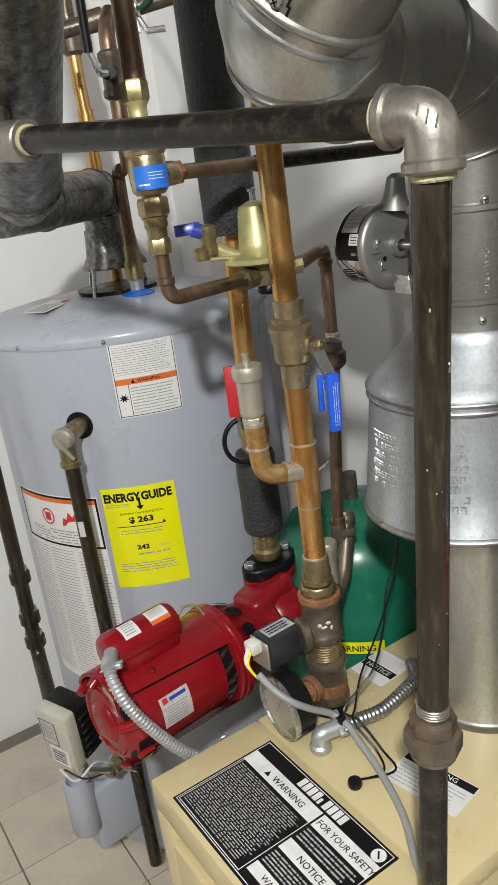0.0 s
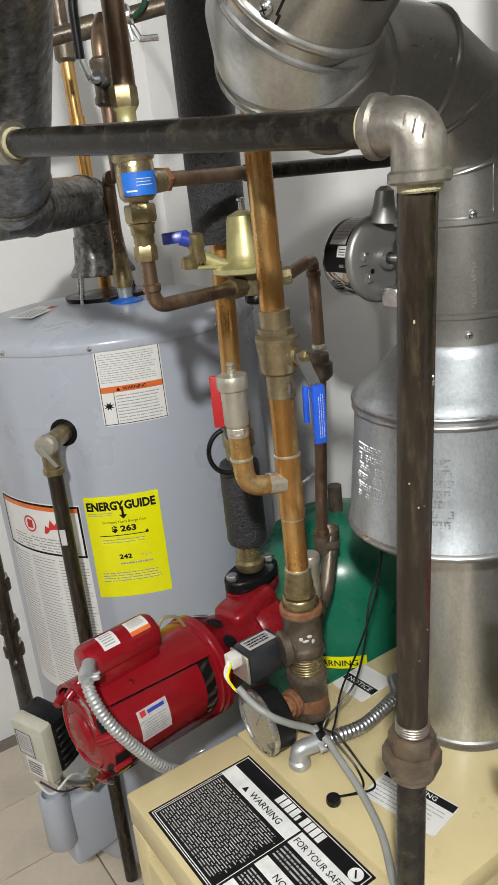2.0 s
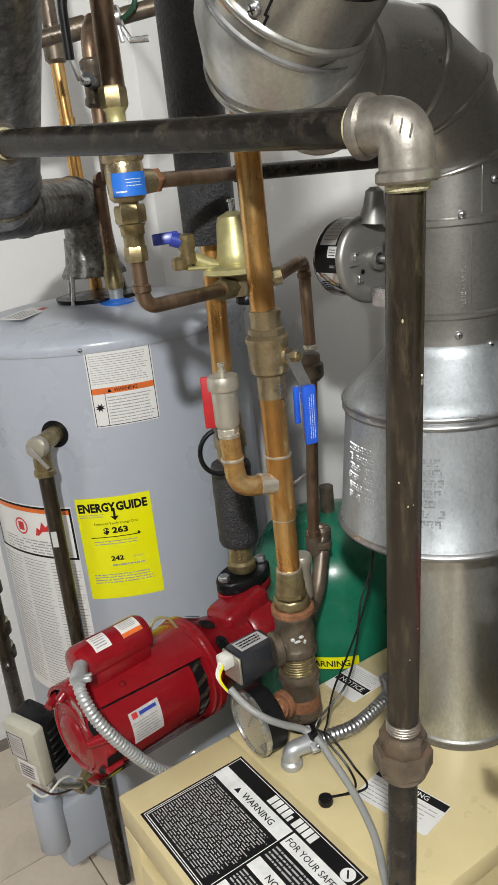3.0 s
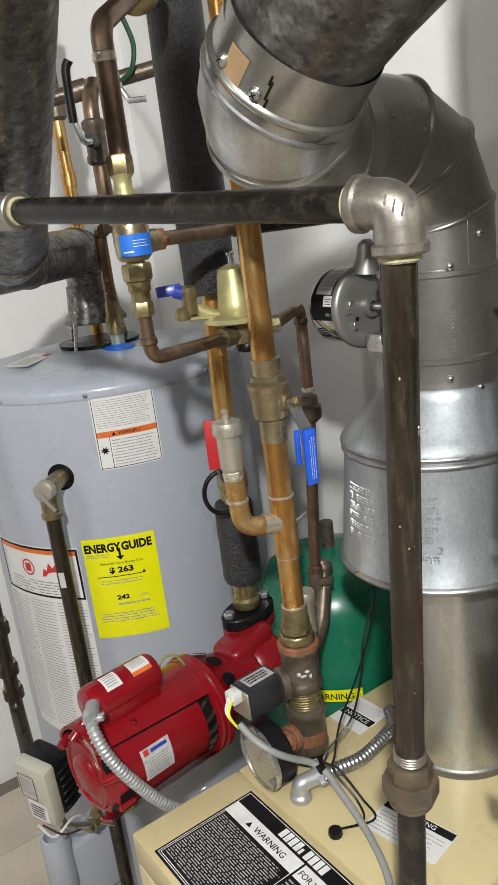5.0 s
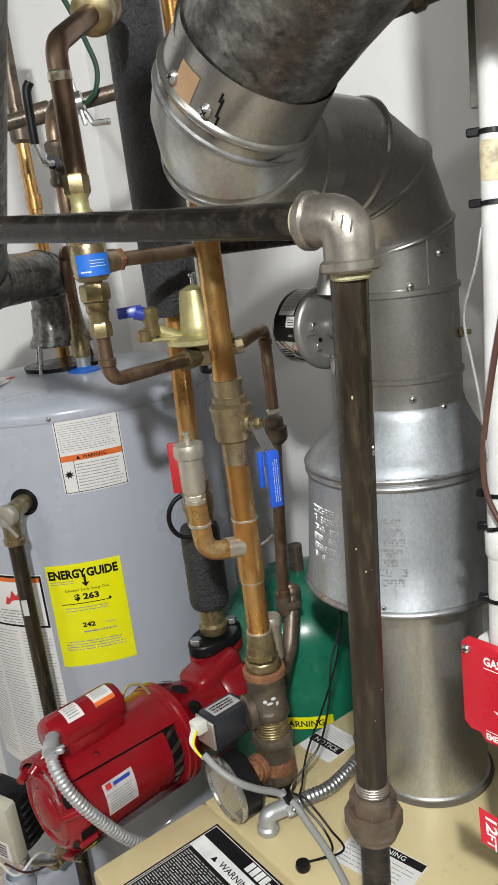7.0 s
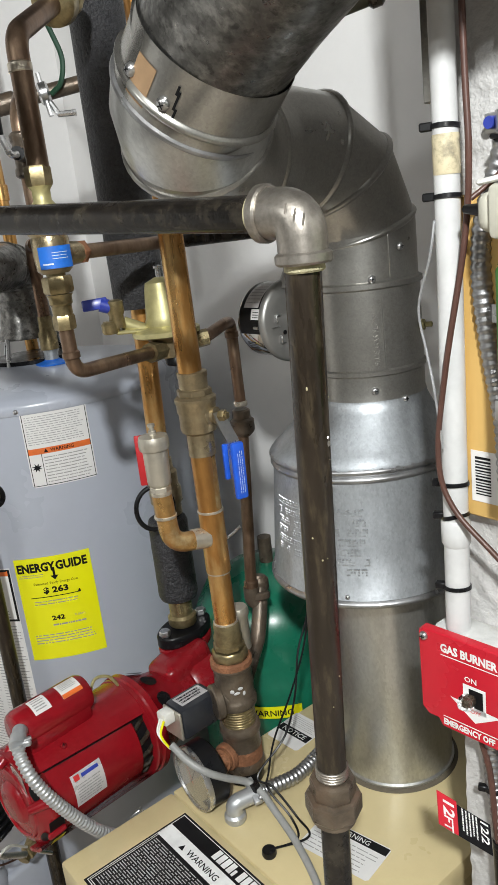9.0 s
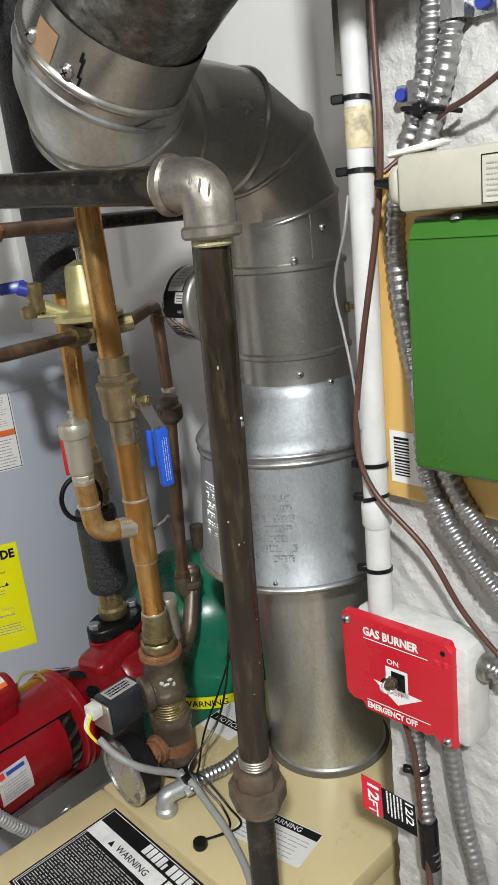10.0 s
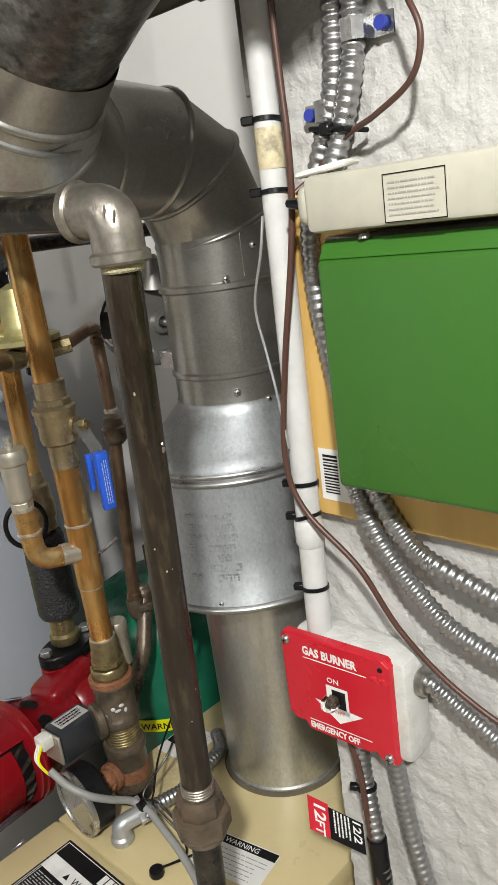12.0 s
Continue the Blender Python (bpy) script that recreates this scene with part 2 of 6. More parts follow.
def sweep(points, radius, seg=20, caps=True, bm=None, closed=False):
    """A tube along points; radius is one number or one per point."""
    bm = bm or bmesh.new()
    pts = [Vector(p) for p in points]
    radii = radius if isinstance(radius, (list, tuple)) else [radius] * len(pts)
    last, rings = None, []
    for i, p in enumerate(pts):
        if closed:
            d = (pts[(i + 1) % len(pts)] - pts[i - 1]).normalized()
        else:
            d = (pts[min(i + 1, len(pts) - 1)] - pts[max(i - 1, 0)])
            d = d.normalized() if d.length > 1e-9 else Vector((0, 0, 1))
        if last is None:
            a, b, _ = frame_of(d)
        else:
            a = (last - d * last.dot(d)).normalized()
            b = d.cross(a)
        last = a
        rings.append([bm.verts.new(p + (a * math.cos(k * math.tau / seg) + b * math.sin(k * math.tau / seg)) * radii[i]) for k in range(seg)])
    loop = list(zip(rings, rings[1:])) + ([(rings[-1], rings[0])] if closed else [])
    for r0, r1 in loop:
        for k in range(seg):
            bm.faces.new((r0[k], r0[(k + 1) % seg], r1[(k + 1) % seg], r1[k]))
    if caps and not closed:
        bm.faces.new(rings[0][::-1])
        bm.faces.new(rings[-1])
    return bm


def bend(points, r=0.03, steps=8):
    """A polyline with its corners rounded."""
    pts = [Vector(p) for p in points]
    out = [pts[0]]
    for a, b, c in zip(pts, pts[1:], pts[2:]):
        u, v = (a - b), (c - b)
        k = min(r, u.length * 0.49, v.length * 0.49)
        p, q = b + u.normalized() * k, b + v.normalized() * k
        out += [p.lerp(b, s).lerp(b.lerp(q, s), s) for s in (i / steps for i in range(steps + 1))]
    return out + [pts[-1]]


def curve(points, n=10):
    """A smooth line through points."""
    P = [Vector(p) for p in points]
    P = [P[0] * 2 - P[1]] + P + [P[-1] * 2 - P[-2]]
    out = []
    for i in range(1, len(P) - 2):
        for k in range(n):
            t = k / n
            out.append(0.5 * (2 * P[i] + (P[i + 1] - P[i - 1]) * t + (2 * P[i - 1] - 5 * P[i] + 4 * P[i + 1] - P[i + 2]) * t * t + (3 * P[i] - P[i - 1] - 3 * P[i + 1] + P[i + 2]) * t ** 3))
    return out + [P[-2]]


def resample(points, step):
    pts = [Vector(p) for p in points]
    out, carry = [pts[0]], 0.0
    for a, b in zip(pts, pts[1:]):
        length = (b - a).length
        s = step - carry
        while s < length:
            out.append(a.lerp(b, s / length))
            s += step
        carry = length - (s - step)
    return out


def armoured(points, r, pitch=0.0062, seg=14):
    """Interlocked metal armour: a tube with rounded ribs."""
    pts = resample(points, pitch / 6)
    return sweep(pts, [r * (0.84 + 0.16 * (0.5 + 0.5 * math.cos(i * math.pi / 3))) for i in range(len(pts))], seg)


def lathe(profile, base, d=(0, 0, 1), seg=32, bm=None, caps=True):
    """A turned shape: (radius, height) pairs along d from base."""
    bm = bm or bmesh.new()
    a, b, d = frame_of(d)
    base = Vector(base)
    rings = []
    for r, h in profile:
        if r < 1e-6:
            rings.append([bm.verts.new(base + d * h)])
        else:
            rings.append([bm.verts.new(base + d * h + (a * math.cos(k * math.tau / seg) + b * math.sin(k * math.tau / seg)) * r) for k in range(seg)])
    for r0, r1 in zip(rings, rings[1:]):
        for k in range(seg):
            j = (k + 1) % seg
            if len(r0) == 1 and len(r1) == 1:
                continue
            if len(r0) == 1:
                bm.faces.new((r0[0], r1[j], r1[k]))
            elif len(r1) == 1:
                bm.faces.new((r0[k], r0[j], r1[0]))
            else:
                bm.faces.new((r0[k], r0[j], r1[j], r1[k]))
    if caps and len(rings[0]) > 1:
        bm.faces.new(rings[0][::-1])
    if caps and len(rings[-1]) > 1:
        bm.faces.new(rings[-1])
    return bm


def box(lo, hi, bevel=0.0, segments=2, m=None, bm=None):
    bm = bm or bmesh.new()
    lo, hi = Vector(lo), Vector(hi)
    made = bmesh.ops.create_cube(bm, size=1, matrix=Matrix.Translation((lo + hi) / 2) @ Matrix.Diagonal((*(hi - lo), 1)))["verts"]
    if bevel:
        edges = {e for v in made for e in v.link_edges}
        made = bmesh.ops.bevel(bm, geom=list(edges), offset=bevel, segments=segments, profile=0.5, affect="EDGES")["verts"]
    if m is not None:
        bmesh.ops.transform(bm, matrix=m, verts=[v for v in made if v.is_valid])
    return bm


def basis(origin, x, up):
    """A pose whose x and y run along x and up (a sheet's own axes), z out of the sheet."""
    x = Vector(x).normalized()
    z = x.cross(Vector(up)).normalized()
    y = z.cross(x)
    return Matrix(((x.x, y.x, z.x, origin[0]), (x.y, y.y, z.y, origin[1]), (x.z, y.z, z.z, origin[2]), (0, 0, 0, 1)))


def flat(m):
    return lambda u, v, h: m @ Vector((u, v, h))


def round_tank(c, r, a0, z0):
    """Wraps a sheet on a standing cylinder: u runs round it from the angle a0, v up from z0."""
    return lambda u, v, h: Vector((c[0] + (r + h) * math.cos(a0 + u / r), c[1] + (r + h) * math.sin(a0 + u / r), z0 + v))


def sheet(put, u0, v0, u1, v1, h, bm=None, n=1):
    bm = bm or bmesh.new()
    rows = [[bm.verts.new(put(u0 + (u1 - u0) * i / n, v, h)) for i in range(n + 1)] for v in (v0, v1)]
    for i in range(n):
        bm.faces.new((rows[0][i], rows[0][i + 1], rows[1][i + 1], rows[1][i]))
    return bm


def plate(put, u0, v0, u1, v1, h0, h1, n=1, cut=0.0):
    """A thin sheet with thickness and clipped corners."""
    bm = bmesh.new()
    us = [u0 + (u1 - u0) * i / n for i in range(n + 1)]
    if cut:
        us = [u0, u0 + cut] + us[1:-1] + [u1 - cut, u1]
    low = [[bm.verts.new(put(u, (v0 + (cut if cut and i in (0, len(us) - 1) else 0)), h)) for i, u in enumerate(us)] for h in (h0, h1)]
    top = [[bm.verts.new(put(u, (v1 - (cut if cut and i in (0, len(us) - 1) else 0)), h)) for i, u in enumerate(us)] for h in (h0, h1)]
    for i in range(len(us) - 1):
        bm.faces.new((low[1][i], low[1][i + 1], top[1][i + 1], top[1][i]))
        bm.faces.new((low[0][i + 1], low[0][i], top[0][i], top[0][i + 1]))
        bm.faces.new((low[0][i], low[0][i + 1], low[1][i + 1], low[1][i]))
        bm.faces.new((top[1][i], top[1][i + 1], top[0][i + 1], top[0][i]))
    for i in (0, -1):
        bm.faces.new((low[0][i], low[1][i], top[1][i], top[0][i]))
    return bm


def words(text, put, u, v, size, h, mat, parent, name="lettering", align="LEFT", bold=0.0, squeeze=1.0, up=None, extrude=0.0):
    """Lettering in the built-in font, laid on a sheet at (u, v); size is the height of its capitals."""
    data = bpy.data.curves.new("letters", "FONT")
    data.body, data.size, data.align_x, data.offset, data.resolution_u = text, size * 1.42, align, bold * size, 2
    data.extrude = extrude
    ob = bpy.data.objects.new("letters", data)
    scene.collection.objects.link(ob)
    mesh = bpy.data.meshes.new_from_object(ob.evaluated_get(bpy.context.evaluated_depsgraph_get()))
    bpy.data.objects.remove(ob)
    for vert in mesh.vertices:
        vert.co = put(u + vert.co.x * squeeze, v + vert.co.y, h + vert.co.z)
    mesh.name = name
    mesh.materials.clear()
    return link(name, mesh, mat, parent)


def print_rows(put, u0, v0, u1, v1, rows, h, rng, fill=0.44, words_to=0.2, ragged=0.15):
    """Rows of plain bars for print too small to read."""
    bm = bmesh.new()
    step = (v1 - v0) / rows
    for i in range(rows):
        v = v1 - (i + 0.8) * step
        u, end = u0, u1 - (u1 - u0) * ragged * rng.random()
        while u < end:
            w = (u1 - u0) * (0.03 + words_to * rng.random() ** 2)
            sheet(put, u, v, min(u + w, end), v + step * fill, h, bm)
            u += w + (u1 - u0) * 0.018
    return bm


def border(put, u0, v0, u1, v1, w, h, n=1):
    bm = bmesh.new()
    for a, b, c, d in ((u0, v0, u1, v0 + w), (u0, v1 - w, u1, v1), (u0, v0 + w, u0 + w, v1 - w), (u1 - w, v0 + w, u1, v1 - w)):
        sheet(put, a, b, c, d, h, bm, n if c - a > w * 1.5 else 1)
    return bm


def triangle(put, u, v, s, h):
    bm = bmesh.new()
    bm.faces.new([bm.verts.new(put(*p, h)) for p in ((u, v), (u + s, v), (u + s / 2, v + s * 0.9))])
    return bm


def pipe(name, pts, r, mat, parent, r_bend=0.03, seg=20, label=""):
    return part(name, sweep(bend(pts, r_bend), r, seg), mat, parent, label)


def ring(name, p, d, r, h, mat, parent, seg=28, label="", edge=0.2):
    """A collar with rounded edges, centred on p along d."""
    e = h * edge
    a = Vector(p) - Vector(d).normalized() * h / 2
    return part(name, lathe([(r - e, 0), (r, e), (r, h - e), (r - e, h)], a, d, seg), mat, parent, label)


def hexagon(name, p, d, r, h, mat, parent, sides=6, label=""):
    a = Vector(p) - Vector(d).normalized() * h / 2
    return part(name, lathe([(r * 0.92, 0), (r, h * 0.15), (r, h * 0.85), (r * 0.92, h)], a, d, sides), mat, parent, label)


def screw(p, d, parent, r=0.0045, mat=None):
    """A pan head with a cross slot."""
    bm = lathe([(r, 0), (r, r * 0.3), (r * 0.7, r * 0.7), (r * 0.2, r * 0.85), (0, r * 0.85)], p, d, 12)
    s = part("screw", bm, mat or steel, parent)
    a, b, n = frame_of(d)
    slot = bmesh.new()
    for x, y in ((a, b), (b, a)):
        c = Vector(p) + n * r * 0.9
        slot.faces.new([slot.verts.new(c + x * sx * r * 0.55 + y * sy * r * 0.1) for sx, sy in ((-1, -1), (1, -1), (1, 1), (-1, 1))])
    part("slot", slot, black, s)
    return s


def seam_rib(p, d, r, w, name, mat, parent):
    """A rounded bead round a sheet metal pipe."""
    prof = [(r - 0.001, -w)] + [(r + w * 0.75 * math.sin(math.pi * k / 6), -w + 2 * w * k / 6) for k in range(7)] + [(r - 0.001, w)]
    return part(name, lathe(prof, p, d, 40), mat, parent)


# ---- the room ----
XW, YB, XR, ZC = 0.512, 1.82, 0.98, 2.16   # rough near wall, back wall, far side wall, ceiling
X0, Y0 = -2.2, -2.6
floor = tagged(part("floor", box((X0, Y0, -0.12), (XR, YB, -0.004)), grout, None, "", False), "beige ceramic tile floor with dark dirty joints", "floor", kind="structure")
tagged(part("ceiling", box((X0 - 0.1, Y0 - 0.1, ZC), (XR + 0.1, YB + 0.1, ZC + 0.1)), unseen_dark_ceiling, None, "", False), "unseen ceiling, kept dark to cut bounce light", "ceiling", kind="structure")
tagged(part("wall_north", box((X0 - 0.1, YB, -0.12), (XR + 0.1, YB + 0.1, ZC)), drywall, None, "", False), "smooth white drywall behind the water heater", "wall", kind="structure")
tagged(part("wall_east", box((XR, 0.352, -0.12), (XR + 0.1, YB, ZC)), drywall, None, "", False), "smooth white drywall behind the flue", "wall", kind="structure")
# South and west walls are never in view; their dark colour limits fill.
tagged(part("wall_south", box((X0 - 0.1, Y0 - 0.1, -0.12), (XR + 0.1, Y0, ZC)), unseen_dark_wall, None, "", False), "unseen wall closing the room, kept dark to cut bounce light", "wall", kind="structure")
tagged(part("wall_west", box((X0 - 0.1, Y0, -0.12), (X0, YB, ZC)), unseen_dark_wall, None, "", False), "unseen wall closing the room, kept dark to cut bounce light", "wall", kind="structure")


def rough_wall():
    """The projecting masonry wall with its trowelled relief."""
    bm = bmesh.new()
    ny, nz = 150, 230
    y0, y1, z0, z1 = -0.25, 0.350, 0.55, 1.62
    grid = []
    for j in range(nz + 1):
        row = []
        for i in range(ny + 1):
            y, z = y0 + (y1 - y0) * i / ny, z0 + (z1 - z0) * j / nz
            d = 0.0022 * noise.noise((y * 70, z * 70, 3.1)) + 0.0014 * noise.noise((y * 150, z * 150, 7.7)) + 0.002 * noise.noise((y * 14, z * 14, 1.3))
            row.append(bm.verts.new((XW - d, y, z)))
        grid.append(row)
    for j in range(nz):
        for i in range(ny):
            bm.faces.new((grid[j][i], grid[j][i + 1], grid[j + 1][i + 1], grid[j + 1][i]))
    return bm


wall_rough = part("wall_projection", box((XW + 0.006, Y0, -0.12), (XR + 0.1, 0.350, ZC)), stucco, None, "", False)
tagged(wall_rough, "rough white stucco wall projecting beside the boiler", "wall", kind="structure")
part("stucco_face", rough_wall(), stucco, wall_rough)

# Bulb shapes at both unseen lights; the second is only added fill.
for (lx, ly, _), _ in KEY_AND_FILL:
    bulb = thing("key_or_fill_bulb", (lx, ly, ZC), "bare bulb in a white socket, standing in for key or fill light out of view", "lamp", "ceiling bulbs")
    part("socket", lathe([(0.05, 0), (0.05, 0.015), (0.022, 0.022), (0.022, 0.04), (0, 0.04)], (lx, ly, ZC), (0, 0, -1)), offwhite, bulb)
    part("glass_bulb", lathe([(0.014, 0), (0.018, 0.01), (0.028, 0.03), (0.020, 0.045), (0, 0.05)], (lx, ly, ZC - 0.04), (0, 0, -1)), glow, bulb)

# ---- water heater ----
TC, TR, TZ = (0.602, 1.385), 0.270, 1.100
heater = thing("water_heater", (*TC, 0), "grey blue cylindrical gas water heater with warning labels", "water heater")
prof = [(TR - 0.012, 0.015), (TR - 0.004, 0.018), (TR, 0.03), (TR, TZ - 0.006)]
tank = part("jacket", lathe(prof, (*TC, 0), seg=96), tank_paint, heater)
top = [(TR + 0.0015, TZ - 0.014), (TR + 0.0025, TZ - 0.012), (TR + 0.0025, TZ - 0.002), (TR, TZ + 0.004), (TR - 0.01, TZ + 0.012), (TR - 0.06, TZ + 0.022), (0.08, TZ + 0.036), (0, TZ + 0.04)]
part("top_cover", lathe(top, (*TC, 0), seg=96), tank_paint, heater)
part("base_ring", lathe([(TR - 0.02, 0), (TR - 0.02, 0.02)], (*TC, 0), seg=64), black, heater)
for a in (-122, -75, -155, -40):
    c, s = math.cos(radians(a)), math.sin(radians(a))
    screw((TC[0] + c * (TR + 0.0025), TC[1] + s * (TR + 0.0025), TZ - 0.007), (c, s, 0), heater, 0.004)


def ang(x, y):
    return math.atan2(y - TC[1], x - TC[0])


rng = random.Random(4)
# white relief valve label
a0 = ang(0.462, 1.154)
put = round_tank(TC, TR, a0, 0.962)
w, h = 0.107, 0.136
lab = part("relief_valve_label", plate(put, 0, 0, w, h, 0.0002, 0.0007, 8, 0.004), paper, tank, "white warning label with an orange band")
part("outline", border(put, 0.002, 0.002, w - 0.002, h - 0.002, 0.0012, 0.0010, 6), black_ink, lab)
part("orange_band", sheet(put, 0.003, 0.056, w - 0.003, 0.066, 0.0009, None, 6), orange_ink, lab)
words("T&P RELIEF VALVE OPENING", put, w / 2, h - 0.012, 0.0036, 0.0011, black_ink, lab, align="CENTER", bold=0.01)
words("WARNING", put, w / 2 + 0.004, 0.0585, 0.0056, 0.0013, black_ink, lab, align="CENTER", bold=0.02)
part("hazard_sign", triangle(put, w / 2 - 0.026, 0.0582, 0.007, 0.0013), black_ink, lab)
part("fine_print", print_rows(put, 0.006, 0.072, w - 0.008, h - 0.015, 13, 0.0010, rng, 0.28), grey_ink, lab)
part("fine_print", print_rows(put, 0.026, 0.006, w - 0.006, 0.053, 9, 0.0010, rng, 0.3), grey_ink, lab)
part("divider", sheet(put, 0.0225, 0.003, 0.0235, 0.056, 0.0010), black_ink, lab)
burst = bmesh.new()
pts = [put(0.0125 + math.cos(k * math.tau / 16) * (0.009 if k % 2 else 0.004), 0.034 + math.sin(k * math.tau / 16) * (0.008 if k % 2 else 0.0035), 0.0011) for k in range(16)]
burst.faces.new([burst.verts.new(p) for p in pts])
part("burst_symbol", burst, black_ink, lab)
# yellow energy label
a0 = ang(0.416, 1.190)
put = round_tank(TC, TR, a0, 0.648)
w, h = 0.128, 0.192
lab = part("energy_label", plate(put, 0, 0, w, h, 0.0002, 0.0007, 8), yellow, tank, "bright yellow energy cost label")
words("ENERGY", put, 0.003, h - 0.0250, 0.0150, 0.0012, black_ink, lab, bold=0.065, squeeze=0.80)
words("GUIDE", put, 0.0685, h - 0.0250, 0.0150, 0.0012, black_ink, lab, bold=0.065, squeeze=0.84)
arrow = bmesh.new()
arrow.faces.new([arrow.verts.new(put(0.064 + x, h - 0.024 + y, 0.0013)) for x, y in ((-0.002, 0.004), (-0.002, -0.011), (-0.007, -0.011), (0, -0.019), (0.007, -0.011), (0.002, -0.011), (0.002, 0.004))])
part("arrow", arrow, black_ink, lab)
words("Estimated Yearly Energy Cost", put, w / 2, h - 0.050, 0.0046, 0.0012, black_ink, lab, align="CENTER", squeeze=0.95)
words("$ 263", put, w / 2 - 0.002, h - 0.066, 0.0104, 0.0012, black_ink, lab, align="CENTER", bold=0.06, squeeze=1.25)
part("scale_bar", sheet(put, 0.018, h - 0.074, 0.102, h - 0.0725, 0.0011, None, 4), black_ink, lab)
part("scale_mark", triangle(put, 0.097, h - 0.0725, 0.006, 0.0012), black_ink, lab)
part("fine_print", print_rows(put, 0.022, h - 0.088, 0.1, h - 0.078, 2, 0.0011, rng, 0.3), grey_ink, lab)
words("242", put, 0.046, h - 0.118, 0.0082, 0.0012, black_ink, lab, bold=0.06, squeeze=1.25)
words("THERMS", put, 0.084, h - 0.1165, 0.0036, 0.0012, grey_ink, lab)
part("fine_print", print_rows(put, 0.046, h - 0.130, 0.106, h - 0.124, 1, 0.0011, rng, 0.5), grey_ink, lab)
part("fine_print", print_rows(put, 0.012, 0.030, w - 0.008, 0.050, 4, 0.0011, rng, 0.35), grey_ink, lab)
part("fine_print", print_rows(put, 0.004, h - 0.036, 0.05, h - 0.028, 2, 0.0011, rng, 0.3), grey_ink, lab)
# tall white and red fire warning
a1 = ang(0.4095, 1.197)
w, h = 0.200, 0.40
put = round_tank(TC, TR, a1 - w / TR, 0.826 - h)
lab = part("fire_warning_label", plate(put, 0, 0, w, h, 0.0002, 0.0006, 12), paper, tank, "tall white fire warning label with a red picture")
part("outline", border(put, 0.002, h - 0.100, w - 0.001, h - 0.002, 0.004, 0.0010, 10), black_ink, lab)
part("orange_band", sheet(put, 0.005, h - 0.014, w - 0.005, h - 0.005, 0.0009, None, 10), orange_ink, lab)
flame = bmesh.new()
flame.faces.new([flame.verts.new(put(w - 0.082 + x, h - 0.058 + y, 0.0011)) for x, y in ((0, 0), (0.005, 0.016), (0.012, 0.012), (0.018, 0.028), (0.026, 0.018), (0.036, 0.03), (0.042, 0.012), (0.052, 0.016), (0.056, 0))])
part("flame_picture", flame, red_ink, lab)
bm = bmesh.new()
for k in range(24):
    q = [(math.cos((k + e) * math.tau / 24) * r, math.sin((k + e) * math.tau / 24) * r) for e, r in ((0, 0.013), (1, 0.013), (1, 0.016), (0, 0.016))]
    bm.faces.new([bm.verts.new(put(w - 0.115 + x, h - 0.044 + y, 0.0011)) for x, y in q])
sheet(put, w - 0.122, h - 0.052, w - 0.108, h - 0.036, 0.0010, bm)
part("picture_ring", bm, red_ink, lab)
part("fine_print", print_rows(put, 0.03, h - 0.094, w - 0.01, h - 0.066, 5, 0.0010, rng, 0.4), grey_ink, lab)
for k in range(3):
    part("fine_print", print_rows(put, 0.006 + k * 0.066, 0.02, 0.066 + k * 0.066, h - 0.106, 46, 0.0010, rng, 0.26, 0.3), grey_ink, lab)
part("dark_code_box", sheet(put, w - 0.044, 0.085, w - 0.030, 0.092, 0.0012), black_ink, lab)
# small label on the top cover
put = flat(basis((TC[0] - 0.17, TC[1] - 0.055, TZ + 0.0310), (0.78, 0.6, 0.02), (-0.6, 0.78, 0.06)))
lab = part("top_label", plate(put, 0, 0, 0.10, 0.045, 0, 0.0006), paper, heater)
part("red_corner", sheet(put, 0.075, 0.005, 0.098, 0.018, 0.0009), red_ink, lab)
part("fine_print", print_rows(put, 0.005, 0.005, 0.07, 0.04, 5, 0.0009, rng), grey_ink, lab)
# draft hood of the heater with its legs and the black flue ring
part("flue_ring", lathe([(0.052, 0.034), (0.076, 0.036), (0.078, 0.044), (0.052, 0.044)], (*TC, TZ), seg=40), black, heater)
hood_z = TZ + 0.085
part("draft_hood", lathe([(0.060, 0), (0.060, 0.005), (0.050, 0.022), (0.047, 0.05), (0.0455, 0.070), (0.041, 0.070), (0.043, 0.03), (0.055, 0.004)], (*TC, hood_z - 0.005), seg=40), galv_old, heater)
for a in (-150, -95, 20, 110):
    c, s = math.cos(radians(a)), math.sin(radians(a))
    part("hood_leg", sweep([(TC[0] + c * 0.078, TC[1] + s * 0.078, TZ + 0.03), (TC[0] + c * 0.066, TC[1] + s * 0.066, hood_z)], 0.004, 6), steel, heater)

vent = thing("heater_vent", (TC[0], TC[1], hood_z + 0.09), "weathered galvanized vent elbow and duct of the water heater", "duct")
v0 = Vector((TC[0] + 0.0, TC[1], hood_z + 0.075))
LF0, LF1 = Vector((0.345, 1.045, 1.345)), Vector((0.205, 0.54, 1.575))
path = bend([v0 + Vector((0, 0, -0.03)), (TC[0], TC[1], 1.312), (0.43, 1.235, 1.312), (0.335, 1.13, 1.316)], 0.07, 4)
part("elbow", sweep(path, 0.042, 32), galv_old, vent)
for i in (1, 2, 3, 4, 5, 8):
    d = (path[min(i + 1, len(path) - 1)] - path[i - 1])
    seam_rib(path[i], d, 0.042, 0.0035, "seam", galv_old, vent)
d = (LF1 - LF0).normalized()
duct = part("slanted_duct", lathe([(0.040, -0.05), (0.048, -0.02), (0.052, 0.02), (0.052, 0.9)], LF0, d, 40), galv_old, vent)
seam_rib(LF0 + d * 0.015, d, 0.052, 0.004, "seam", galv_old, vent)
